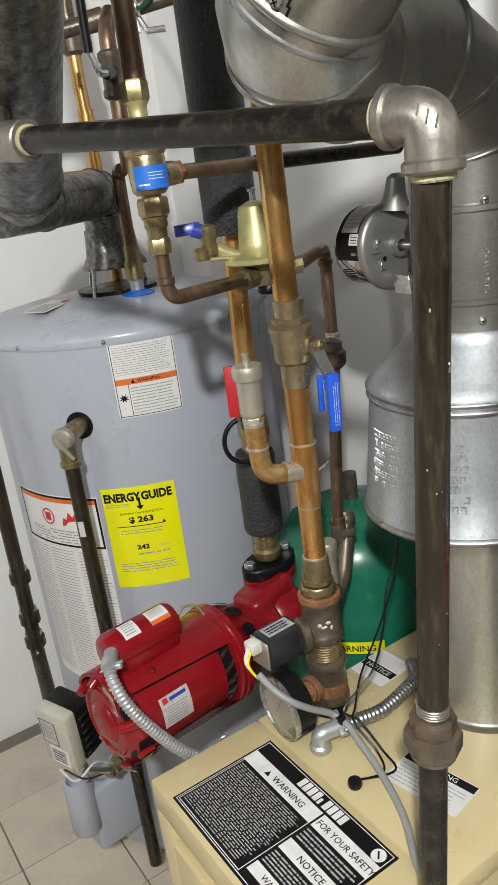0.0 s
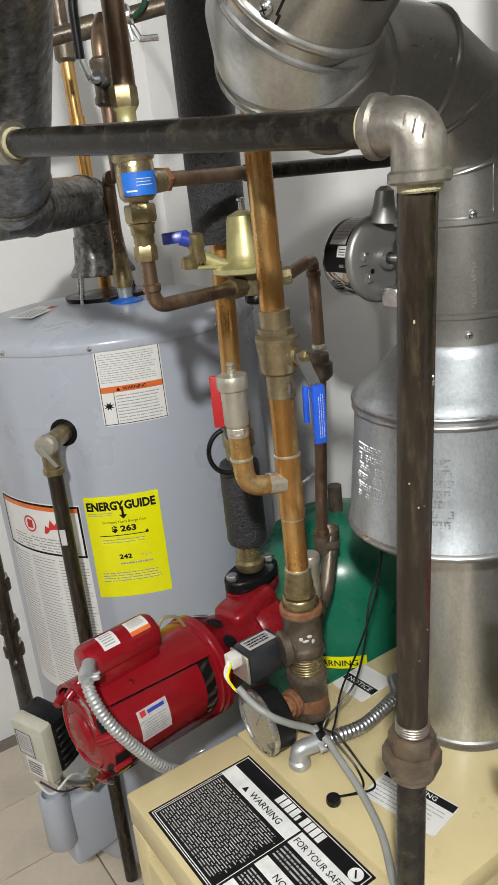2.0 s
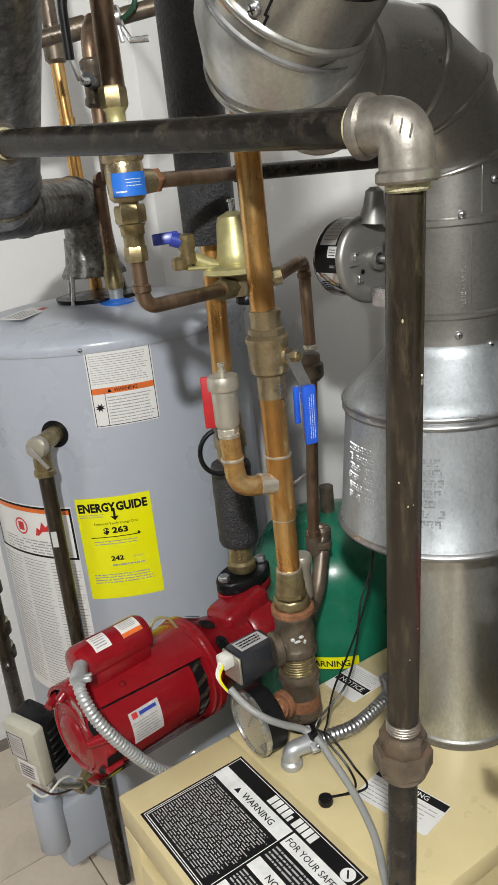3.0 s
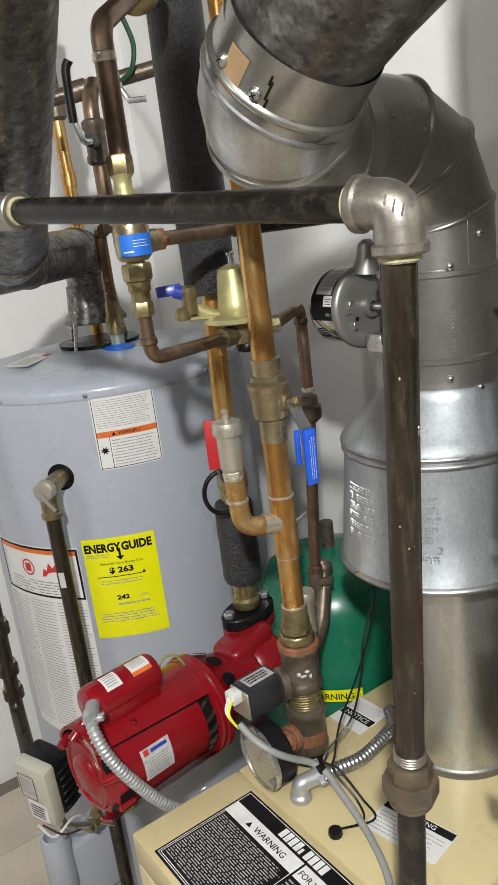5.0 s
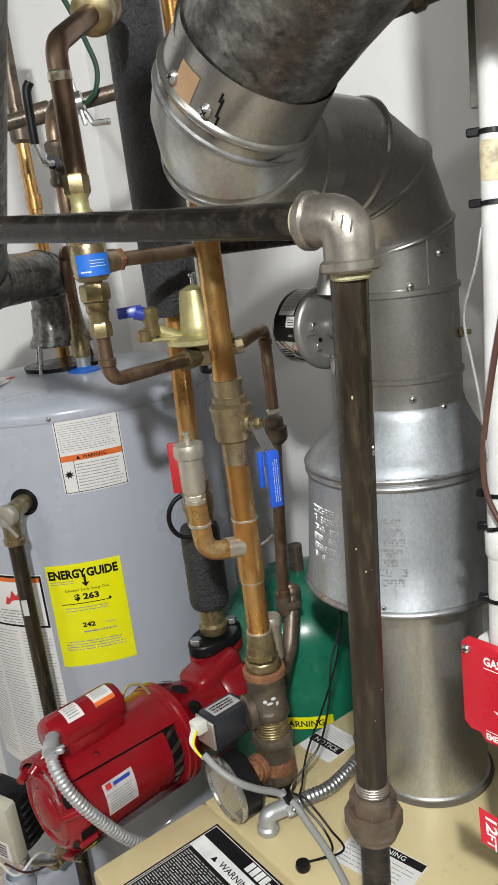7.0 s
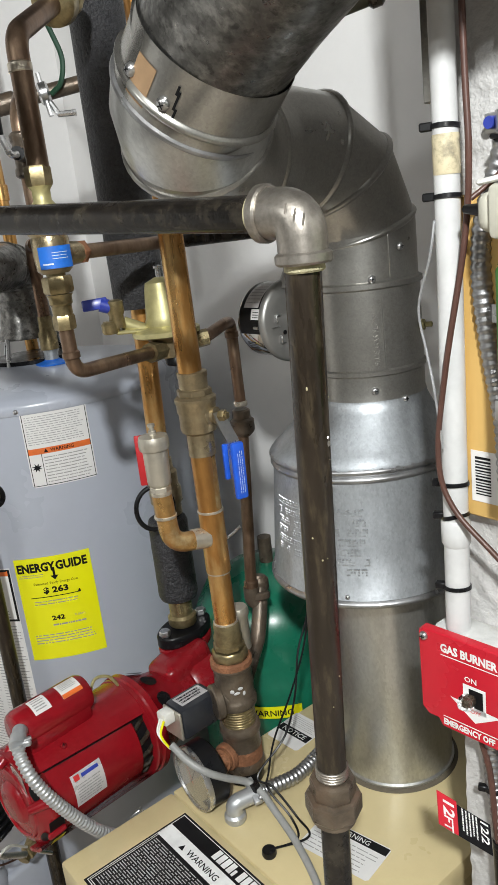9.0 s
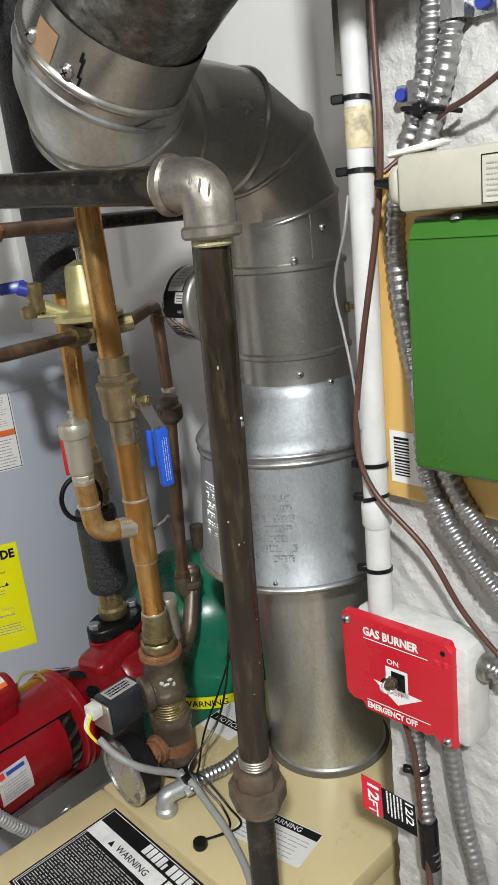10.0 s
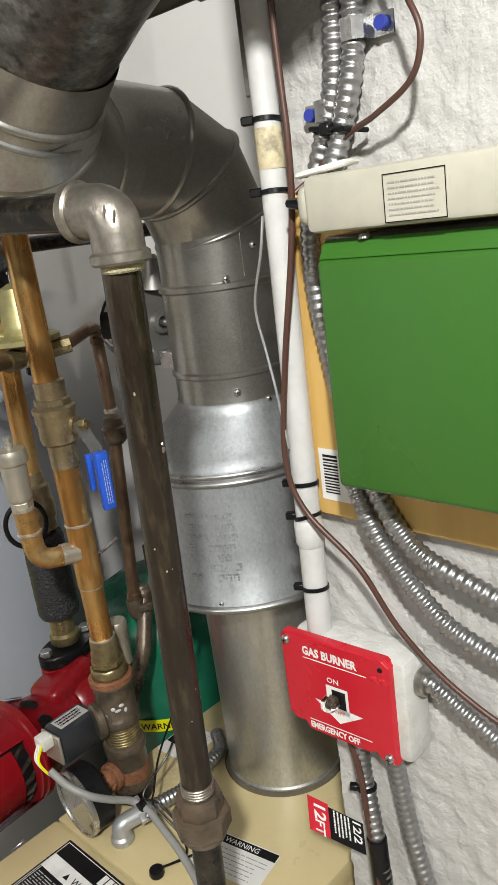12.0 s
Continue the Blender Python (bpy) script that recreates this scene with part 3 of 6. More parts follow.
part("upper_sleeve", lathe([(0.0545, 0), (0.056, 0.006), (0.0545, 0.012), (0.0545, 0.4)], LF0 + d * 0.56, d, 40), galv, vent)
# hot and cold nipples
for nm, p in (("cold_nipple", (0.600, 1.300)), ):
    bm = lathe([(0.030, 0), (0.031, 0.003), (0.014, 0.007), (0.014, 0.009)], (*p, TZ + 0.033), seg=28)
    part("blue_ring", bm, blue_plastic, heater, "bright blue plastic ring")
    part(nm, lathe([(0.0125, 0), (0.0125, 0.03)], (*p, TZ + 0.036)), galv_light, heater)

# temperature and pressure relief valve with its drain
relief = thing("relief_valve", (0.365, 1.157, 0.93), "brass relief valve with black iron discharge pipe", "valve")
RX, RY = 0.367, 1.160
dr = Vector((TC[0] - RX, TC[1] - RY, 0)).normalized()
tap = Vector((RX, RY, 0.958))
part("opening", lathe([(0.0235, 0), (0.0235, 0.003), (0.015, 0.003)], tap + dr * 0.058, -dr), black, relief)
part("body", sweep(bend([tap + dr * 0.09, tap, tap + Vector((0, 0, -0.05))], 0.02), 0.0150, 20), brass, relief)
part("bonnet", lathe([(0.0165, 0), (0.0180, 0.003), (0.0180, 0.014), (0.0150, 0.0175), (0.004, 0.0185), (0, 0.0185)], tap, -dr), nickel, relief, "round plated end cap")
part("test_lever", box((-0.0035, -0.034, -0.001), (0.0035, 0.012, 0.001), 0.0008, 1, basis(tap - dr * 0.024 + Vector((0, 0, -0.004)), (0.75, -0.4, 0.55), (-0.5, 0.25, 0.8))), steel, relief, "flat zinc test lever")
ring("hex_collar", tap + Vector((0, 0, -0.045)), (0, 0, 1), 0.0175, 0.012, brass, relief)
pipe("discharge_pipe", [tap + Vector((0, 0, -0.04)), (RX - 0.004, RY, 0.055)], 0.0125, iron, relief)
part("paint_drip", box((-0.005, -0.014, 0), (0.005, 0.014, 0.001), 0.0004, 1, basis((RX - 0.009, RY - 0.0095, 0.800), (0.75, -0.66, 0), (0, 0, 1))), pvc, relief)

# gas control, burner cover
control = thing("gas_control", (0.25, 1.12, 0.45), "cream gas control valve with black finned back on the water heater", "gas valve")
m = basis((0.248, 1.103, 0.488), (0.42, -0.90, -0.10), (-0.14, 0.06, 1.0))
ctl = part("front_cover", box((-0.036, -0.060, 0.004), (0.034, 0.060, 0.030), 0.007, 2, m), cream, control, "cream plastic cover")
put = flat(m)
bm = plate(put, -0.028, -0.012, 0.008, 0.044, 0.0302, 0.0308, 1, 0.008)
l2 = part("silver_label", bm, silver_label, ctl)
part("outline", border(put, -0.027, -0.010, 0.007, 0.042, 0.0015, 0.0312), black_ink, l2)
part("fine_print", print_rows(put, -0.023, 0.0, 0.003, 0.036, 7, 0.0312, rng), grey_ink, l2)
l2 = part("white_label", plate(put, -0.018, -0.055, 0.022, -0.016, 0.0302, 0.0308), paper, ctl)
part("fine_print", print_rows(put, -0.014, -0.05, 0.018, -0.02, 5, 0.0312, rng, 0.5), black_ink, l2)
part("rear_body", box((-0.036, -0.055, -0.032), (0.036, 0.058, 0.009), 0.008, 2, m), black, control)
for k in range(6):
    part("fin", box((0.034, -0.042 + k * 0.016, -0.028), (0.041, -0.036 + k * 0.016, 0.004), 0.001, 1, m), black, control)
part("stub", sweep([m @ Vector((0, 0, -0.04)), m @ Vector((0.01, 0.0, -0.11))], 0.02, 16), black, control)
pipe("outlet_fitting", [(0.243, 1.10, 0.435), (0.252, 1.10, 0.40)], 0.013, steel, control)
part("flexible_tube", armoured(curve([(0.25, 1.10, 0.41), (0.268, 1.10, 0.388), (0.305, 1.115, 0.355)]), 0.006, 0.005), steel, control)
ring("brass_nut", (0.318, 1.125, 0.350), (1, 0.4, 0.2), 0.013, 0.028, brass, control)
part("brass_elbow", sweep(bend([(0.30, 1.115, 0.345), (0.335, 1.14, 0.36), (0.34, 1.20, 0.37)], 0.02), 0.010, 14), brass, control)
part("burner_tube", sweep([(0.325, 1.125, 0.342), (0.352, 1.125, 0.318)], 0.0035, 10), steel, control)
part("white_wire", sweep(curve([(0.215, 1.09, 0.43), (0.235, 1.08, 0.40), (0.275, 1.09, 0.408), (0.312, 1.12, 0.362)]), 0.0022, 8), offwhite, control)
part("brown_wire", sweep(curve([(0.222, 1.09, 0.425), (0.25, 1.08, 0.395), (0.30, 1.12, 0.35)]), 0.0018, 8), brown_cable, control)
cover = thing("burner_cover", (0.30, 1.2, 0.02), "grey painted burner access cover on the water heater", "cover")
m = basis((0.318, 1.212, 0.19), (0.99, 0.12, 0), (0, 0, 1))
part("cover_panel", box((-0.045, -0.075, -0.05), (0.062, 0.072, 0.018), 0.010, 3, m), tank_paint, cover)
part("round_boss", lathe([(0.024, 0.0), (0.028, 0.006), (0.027, 0.115), (0.025, 0.122), (0.020, 0.122), (0.020, 0.10), (0, 0.10)], (0.262, 1.205, 0.175), (0, 0, 1)), tank_paint, cover)

# black gas line beside the heater
line = thing("gas_line", (0.25, 1.34, 0), "black iron gas line with unions beside the water heater", "pipe")
GX = (0.281, 1.335)
pipe("pipe", [(GX[0] + 0.006, GX[1] + 0.01, 1.05), (GX[0] - 0.004, GX[1] - 0.01, 0.50), (0.25, 1.19, 0.47)], 0.0133, iron, line, 0.04)
for z in (0.665, 0.58, 0.53):
    ring("coupling", (GX[0] + (z - 0.6) * 0.018, GX[1] + (z - 0.6) * 0.036, z), (0, 0, 1), 0.019, 0.03, iron, line)
    ring("dope_ring", (GX[0] + (z - 0.6) * 0.018, GX[1] + (z - 0.6) * 0.036, z + 0.017), (0, 0, 1), 0.0165, 0.006, dope, line)

# ---- boiler ----
BX0, BX1, BY0, BY1, BZ = 0.2500, 0.80, 0.415, 0.752, 0.630
boiler = thing("gas_boiler", ((BX0 + BX1) / 2, (BY0 + BY1) / 2, 0), "tan enamelled cast iron gas boiler with warning labels on top", "boiler")
part("jacket", box((BX0 + 0.012, BY0, 0), (BX1, BY1, BZ - 0.004), 0.004, 2), tan, boiler)
part("front_top_panel", box((BX0, BY0 - 0.001, BZ - 0.045), (0.4125, BY1 + 0.001, BZ), 0.004, 2), tan, boiler)
part("rear_top_panel", box((0.4140, BY0 - 0.001, BZ - 0.03), (BX1 + 0.001, BY1 + 0.001, BZ), 0.003, 2), tan, boiler)
part("front_door", box((BX0 - 0.004, BY0 + 0.03, 0.06), (BX0 + 0.013, BY1 - 0.045, BZ - 0.065), 0.003, 2), tan, boiler)
part("side_strip", box((BX0, BY1 - 0.04, 0.02), (BX0 + 0.013, BY1, BZ - 0.046), 0.003, 2), tan, boiler)
part("side_strip", box((BX0, BY0, 0.02), (BX0 + 0.013, BY0 + 0.025, BZ - 0.046), 0.003, 2), tan, boiler)
put = flat(basis((0.258, 0.707, BZ), (0, -1, 0), (1, 0, 0)))
lab = part("warning_plate", plate(put, 0, 0, 0.235, 0.145, 0.0002, 0.001), label_black, boiler, "black printed warning plate")
part("outline", border(put, 0.003, 0.003, 0.232, 0.142, 0.0009, 0.0014), white_ink, lab)
part("outline", border(put, 0.0055, 0.0055, 0.137, 0.116, 0.0009, 0.0014), white_ink, lab)
part("white_band", sheet(put, 0.004, 0.101, 0.137, 0.122, 0.0013), white_ink, lab)
words("WARNING", put, 0.056, 0.1065, 0.0085, 0.0017, black_ink, lab, bold=0.015)
part("hazard_sign", triangle(put, 0.041, 0.1062, 0.009, 0.0017), black_ink, lab)
for k in range(9):
    u = 0.082 + k * 0.0092
    part("mark_block", sheet(put, u, 0.1255, u + (0.0075 if k != 4 else 0.004), 0.1395 if k != 4 else 0.1345, 0.0015), white_ink, lab)
part("white_band", sheet(put, 0.140, 0.101, 0.232, 0.122, 0.0013), white_ink, lab)
words("FOR YOUR SAFETY", put, 0.1425, 0.1065, 0.0082, 0.0017, black_ink, lab, bold=0.01, squeeze=0.92)
part("emblem", lathe([(0.0085, 0), (0.0085, 0.0004)], put(0.219, 0.131, 0.001), (0, 0, 1), 24), white_ink, lab)
part("emblem_cross", box((-0.005, -0.001, 0), (0.005, 0.001, 0.0004), 0, 1, basis(put(0.219, 0.131, 0.0015), (0.7, 0.7, 0), (-0.7, 0.7, 0))), black_ink, lab)
part("fine_print", print_rows(put, 0.009, 0.010, 0.133, 0.097, 27, 0.0014, rng, 0.34, 0.12, 0.08), plate_ink, lab)
part("fine_print", print_rows(put, 0.142, 0.078, 0.228, 0.098, 4, 0.0014, rng, 0.42, 0.16), plate_ink, lab)
part("white_band", sheet(put, 0.140, 0.056, 0.232, 0.074, 0.0013), white_ink, lab)
words("NOTICE", put, 0.166, 0.0605, 0.0082, 0.0017, black_ink, lab, bold=0.012)
part("fine_print", print_rows(put, 0.142, 0.032, 0.228, 0.053, 5, 0.0014, rng, 0.42, 0.16), plate_ink, lab)
part("white_band", sheet(put, 0.140, 0.014, 0.232, 0.029, 0.0013), white_ink, lab)
words("WARNING", put, 0.160, 0.018, 0.0070, 0.0017, black_ink, lab, bold=0.012)


def sticker(origin, x, y, w, h, band, text):
    p = flat(basis(origin, x, y))
    s = part("sticker", plate(p, 0, 0, w, h, 0.0002, 0.0008, 1, 0.003), paper, boiler, "white sticker with a black headline")
    part("headline_band", sheet(p, 0.001, band[0], w - 0.001, band[1], 0.0010), black_ink, s)
    words(text, p, w / 2, band[0] + (band[1] - band[0]) * 0.2, (band[1] - band[0]) * 0.6, 0.0013, white_ink, s, align="CENTER", bold=0.01)
    part("fine_print", print_rows(p, 0.004, 0.004 if band[0] > 0.02 else band[1] + 0.004, w - 0.004, band[0] - 0.003 if band[0] > 0.02 else h - 0.004, 6, 0.0010, rng, 0.22), grey_ink, s)
    return s


sticker((0.576, 0.7490, BZ), (0.06, -1, 0), (1, 0.06, 0), 0.060, 0.064, (0.020, 0.034), "NOTICE")
sticker((0.4685, 0.5660, BZ), (0.18, -0.98, 0), (0.98, 0.18, 0), 0.097, 0.054, (0.041, 0.0525), "WARNING")
part("rubber_stopper", lathe([(0.008, 0), (0.009, 0.003), (0.008, 0.008), (0, 0.009)], (0.435, 0.578, BZ)), black, boiler)

# flexible conduit on the boiler with its angle connector
con = thing("boiler_conduit", (0.43, 0.64, BZ), "armoured conduit with a zinc angle connector on the boiler", "conduit")
part("connector_base", lathe([(0.0125, 0), (0.0140, 0.003), (0.0135, 0.009), (0.0105, 0.012), (0.0105, 0.016)], (0.4420, 0.6510, BZ)), zinc, con)
part("angle_body", sweep(bend([(0.4420, 0.6510, BZ + 0.008), (0.4420, 0.6510, BZ + 0.024), (0.4790, 0.6420, BZ + 0.025)], 0.015), [0.0108] * 11, 16), zinc, con)
ring("clamp_collar", (0.4740, 0.6430, BZ + 0.025), (1, -0.24, 0.02), 0.0128, 0.012, zinc, con)
part("clamp_ear", box((-0.006, -0.018, -0.004), (0.006, 0.018, 0.004), 0.002, 2, basis((0.4690, 0.6440, BZ + 0.030), (1, -0.24, 0), (0.24, 1, 0.35))), zinc, con)
screw((0.4690, 0.6290, BZ + 0.029), (-0.3, -1, 0.3), con, 0.0042)
part("armour", armoured(curve([(0.4740, 0.6430, BZ + 0.025), (0.501, 0.639, BZ + 0.022), (0.5375, 0.636, BZ + 0.019), (0.5895, 0.646, BZ + 0.019), (0.620, 0.662, BZ + 0.012), (0.640, 0.690, BZ + 0.010)]), 0.0094, 0.0062), armour, con)

# ---- flue of the boiler ----
FX, FY = 0.674, 0.591
flue = thing("boiler_flue", (FX, FY, BZ), "galvanized boiler flue with draft hood, damper and elbows", "flue")
part("lower_pipe", lathe([(0.078, 0), (0.078, 0.006), (0.0755, 0.008), (0.0755, 0.26)], (FX, FY, BZ), seg=64), galv_reflecting, flue)
part("seal", lathe([(0.083, 0), (0.082, 0.002), (0.077, 0.004)], (FX, FY, BZ), seg=64), tan_dark, flue)
HZ = 0.915
HC = (FX - 0.009, FY + 0.009)


def loft(rings_, seg=72):
    """A sheet metal shell through rings given as (x, y, z, radius)."""
    bm = bmesh.new()
    rows = [[bm.verts.new((x + r * math.cos(k * math.tau / seg), y + r * math.sin(k * math.tau / seg), z)) for k in range(seg)] for x, y, z, r in rings_]
    for r0, r1 in zip(rows, rows[1:]):
        for k in range(seg):
            bm.faces.new((r0[k], r0[(k + 1) % seg], r1[(k + 1) % seg], r1[k]))
    return bm


skirt = [(0.117, 0.006), (0.121, 0), (0.124, 0.001), (0.1245, 0.004), (0.122, 0.007), (0.1095, 0.143), (0.1120, 0.1445), (0.1120, 0.1475), (0.1098, 0.149), (0.1098, 0.1525), (0.1122, 0.154), (0.1122, 0.158), (0.1095, 0.161)]
hood_rings = [(*HC, HZ + h, r) for r, h in skirt]
hood_rings += [(HC[0] * (1 - e) + FX * e, HC[1] * (1 - e) + FY * e, HZ + 0.163 + 0.054 * e, 0.1085 - 0.0415 * e ** 0.9) for e in (0.0, 0.15, 0.35, 0.6, 0.85, 1.0)]
hood_rings += [(FX, FY, HZ + 0.222, 0.0664)]
hood = part("draft_hood", loft(hood_rings), galv_light, flue, "bright galvanized conical draft hood")
for k in range(3):
    a = radians(-150 + 62 * k)
    screw((HC[0] + math.cos(a) * 0.121, HC[1] + math.sin(a) * 0.121, HZ + 0.012), (math.cos(a), math.sin(a), 0.09), flue, 0.003)
seam_rib((*HC, HZ + 0.1465), (0, 0, 1), 0.1100, 0.0042, "shoulder_bead", armour, flue)
seam_rib((*HC, HZ + 0.1555), (0, 0, 1), 0.1105, 0.0042, "shoulder_bead", armour, flue)
seam_rib((*HC, HZ + 0.003), (0, 0, 1), 0.1232, 0.0046, "rolled_rim", armour, flue)
# two blocks of stamped marks on the hood
bm = bmesh.new()
marks = random.Random(5)
for first, last, rows_, z_top in ((-200, -176, 6, 0.110), (-164, -136, 7, 0.110)):
    for row in range(rows_):
        for k in range(int((last - first) / 4.0)):
            if marks.random() < 0.12 or (row > 4 and marks.random() < 0.3):
                continue
            a = radians(first + k * 4.0 + 0.9 * (row % 3))
            z = HZ + z_top - row * 0.0114
            r = 0.1222 - (z - HZ) * 0.0905
            m_ = basis((HC[0] + math.cos(a) * r, HC[1] + math.sin(a) * r, z), (-math.sin(a), math.cos(a), 0), (0, 0, 1))
            for u0, v0 in marks.sample(((-0.0022, -0.0032), (0.0022, -0.0032), (-0.0022, 0.0), (0.0022, 0.0), (-0.0022, 0.0032), (0.0022, 0.0032), (0.0, 0.0032), (0.0, -0.0032)), 6):
                lathe([(0.0016, -0.0004), (0.0011, 0.0007), (0, 0.0010)], m_ @ Vector((u0, v0, 0)), m_.to_3x3() @ Vector((0, 0, 1)), 6, bm, caps=False)
tagged(part("stamping", bm, galv_light, flue), kind="stuff")
DZ0 = 1.118
part("damper_body", lathe([(0.0655, 0), (0.067, 0.003), (0.0655, 0.006), (0.0655, 0.046), (0.068, 0.048), (0.068, 0.052), (0.0655, 0.054), (0.0655, 0.140), (0.0685, 0.142), (0.0685, 0.147), (0.0650, 0.149)], (FX, FY, DZ0), seg=64), galv, flue, "dull steel vent damper section")
put_f = round_tank((FX, FY), 0.0655, radians(-124), DZ0 + 0.058)
words("FLUE GAS FLOW", lambda u, v, h: put_f(-v, u, h), 0, 0, 0.0062, 0.0000, galv, flue, "stamped_words", extrude=0.0006, squeeze=0.9)
part("stamped_arrow", sweep([put_f(0.006, -0.002, 0.0004), put_f(0.006, 0.074, 0.0004)], 0.0007, 6), galv, flue)
UZ = 1.335
part("upper_collar", lathe([(0.0640, 0), (0.0640, UZ - 1.264)], (FX, FY, 1.264), seg=64), galv, flue)
part("lock_seam", box((-0.001, 0, 0), (0.001, 0.06, 0.0015), 0.0004, 1, basis((FX + math.cos(radians(-108)) * 0.064, FY + math.sin(radians(-108)) * 0.064, 1.27), (math.cos(radians(-18)), math.sin(radians(-18)), 0), (0, 0, 1))), galv, flue)
for z, a in ((1.270, -127), (1.149 + 0.0, -131), (1.135, -100), (1.30, -96)):
    c, s = math.cos(radians(a)), math.sin(radians(a))
    screw((FX + c * 0.0655, FY + s * 0.0655, z), (c, s, 0), flue, 0.0042)
# the two elbows and the rising duct
def gores(points, r, mat, name, beads):
    part(name, sweep(points, r, 48, False), mat, flue)
    for i in beads:
        d = Vector(points[min(i + 1, len(points) - 1)]) - Vector(points[max(i - 1, 0)])
        rr = r[i] if isinstance(r, list) else r
        seam_rib(points[i], d, rr, 0.0040, "seam_bead", mat, flue)


EL1 = [(FX, FY, 1.30), (FX, FY, 1.323), (FX - 0.025, FY, 1.379), (FX - 0.064, FY + 0.002, 1.402), (0.570, 0.595, 1.406), (0.520, 0.591, 1.407)]
gores(EL1, 0.0640, galv, "elbow", (1, 2, 3))
EL2 = [(0.535, 0.592, 1.407), (0.503, 0.586, 1.406), (0.472, 0.573, 1.409), (0.441, 0.552, 1.424), (0.424, 0.530, 1.447), (0.4235, 0.526, 1.450)]
gores(EL2, [0.0655, 0.0655, 0.066, 0.067, 0.068, 0.068], galv, "elbow", (1, 3))
# Last gore again in lighter sheet, for its bright highlight.
gores(EL2[3:], [0.0674, 0.0686, 0.0686], galv_reflecting, "cup", ())
s0, s1_ = Vector(EL2[-1]), Vector((0.423, 0.480, 1.486))
d = (s1_ - s0).normalized()
part("end_band", lathe([(0.0675, 0), (0.0698, 0.0012), (0.0704, 0.003), (0.0698, 0.0048), (0.0675, 0.006)], s0 - d * 0.006, d, 56, caps=False), armour, flue, "bright rolled band")
seam_rib(s0 + d * 0.012, d, 0.0682, 0.004, "seam_bead", galv, flue)
collar = part("collar", lathe([(0.0675, 0), (0.0668, 0.050), (0.0664, 0.056)], s0 - d * 0.002, d, 56, caps=False), galv, flue, "galvanized collar")
d2 = Vector((-0.174, -1.0, 0.328)).normalized()
part("rising_duct", lathe([(0.0655, 0), (0.0676, 0.001), (0.0680, 0.003), (0.0672, 0.005), (0.0650, 0.007), (0.0635, 0.03), (0.0615, 0.08), (0.0615, 0.75)], s1_ - d2 * 0.016, d2, 56, caps=False), galv_old, flue, "spotted galvanized duct rising to the chimney")
ca, cb = Vector((-1, 0, 0)), d.cross(Vector((-1, 0, 0))).normalized()
ca = cb.cross(d).normalized()
wrap = lambda u, v, h: s0 + d * v + (ca * math.cos(u / 0.0675) + cb * math.sin(u / 0.0675)) * (0.0676 + h - v * 0.012)


def facing(x, y):
    """The angle round the collar at which a direction lies."""
    q = Vector((x, y, -0.12))
    return math.atan2(q.dot(cb), q.dot(ca)) * 0.0675


mid_u = facing(-0.62, -0.78)
part("foil_patch", sheet(wrap, facing(-1.0, 0.1), 0.006, facing(-0.92, -0.38), 0.040, 0.0004, None, 6), tan_patch, collar, "tan foil patch")
for k, (v, ln) in enumerate(((0.012, 0.012), (0.022, 0.016), (0.034, 0.008))):
    part("black_scrawl", sheet(wrap, mid_u - 0.004 - 0.002 * k, v, mid_u - 0.002 - 0.002 * k, v + ln, 0.0005), black_ink, collar)
for x, y in ((-0.78, -0.62), (-1.0, 0.15)):
    u_ = facing(x, y)
    p_ = wrap(u_, 0.022, 0)
    screw(p_, p_ - (s0 + d * 0.022), collar, 0.0055)

# damper motor
motor = thing("damper_motor", (0.662, 0.70, 1.23), "round chrome and black vent damper motor with mounting dish", "motor")
mc = Vector((0.661, 0.700, 1.219))
back = Vector((0, 1, 0))
dish = part("mounting_dish", lathe([(0.0510, 0.006), (0.0525, 0.004), (0.0525, 0.0), (0.0505, -0.003), (0.048, -0.0045), (0.036, -0.0060), (0.020, -0.0072), (0.0135, -0.0075)], mc, back, 56), bracket_steel, motor, "stamped steel mounting dish")
part("hub", lathe([(0.0135, 0), (0.0125, -0.008), (0.0075, -0.009), (0.0070, -0.002), (0, -0.002)], mc - back * 0.007, back, 28), bracket_steel, dish)
part("shaft", sweep([mc - back * 0.010, mc - back * 0.050], 0.0042, 12), steel, motor)
part("motor_shell", lathe([(0.0455, 0), (0.0470, 0.002), (0.0470, 0.044), (0.0440, 0.050), (0.040, 0.052), (0, 0.052)], mc + back * 0.005, back, 64), chrome, motor, "polished motor can")


def on_can(u, v, h):
    """Round the can by degrees from its level side, along it by metres."""
    return mc + back * (0.005 + v) + Vector((-math.cos(radians(u)), 0, math.sin(radians(u)))) * (0.0471 + h)


can_label = part("black_label", sheet(on_can, -14, 0.003, 128, 0.043, 0.0002, None, 30), label_black, motor, "glossy black motor label")
lw = part("white_print_area", sheet(on_can, 26, 0.008, 92, 0.036, 0.0005, None, 16), silver_label, can_label)
part("fine_print", print_rows(lambda u, v, h: on_can(32 + v * 1250, 0.010 + u, h), 0, 0, 0.024, 0.044, 9, 0.0008, rng, 0.25), grey_ink, lw)
lw = part("small_label", sheet(on_can, 8, 0.004, 24, 0.020, 0.0005, None, 5), paper, can_label)
part("fine_print", print_rows(lambda u, v, h: on_can(10 + v * 1250, 0.006 + u, h), 0, 0, 0.012, 0.009, 3, 0.0008, rng, 0.35), black_ink, lw)
part("plug_socket", sheet(on_can, -10, 0.004, 2, 0.016, 0.0006, None, 4), black, can_label)
part("plug", sweep([on_can(-4, 0.006, 0.001), on_can(-4, 0.014, 0.001)], 0.0018, 8), steel, can_label)
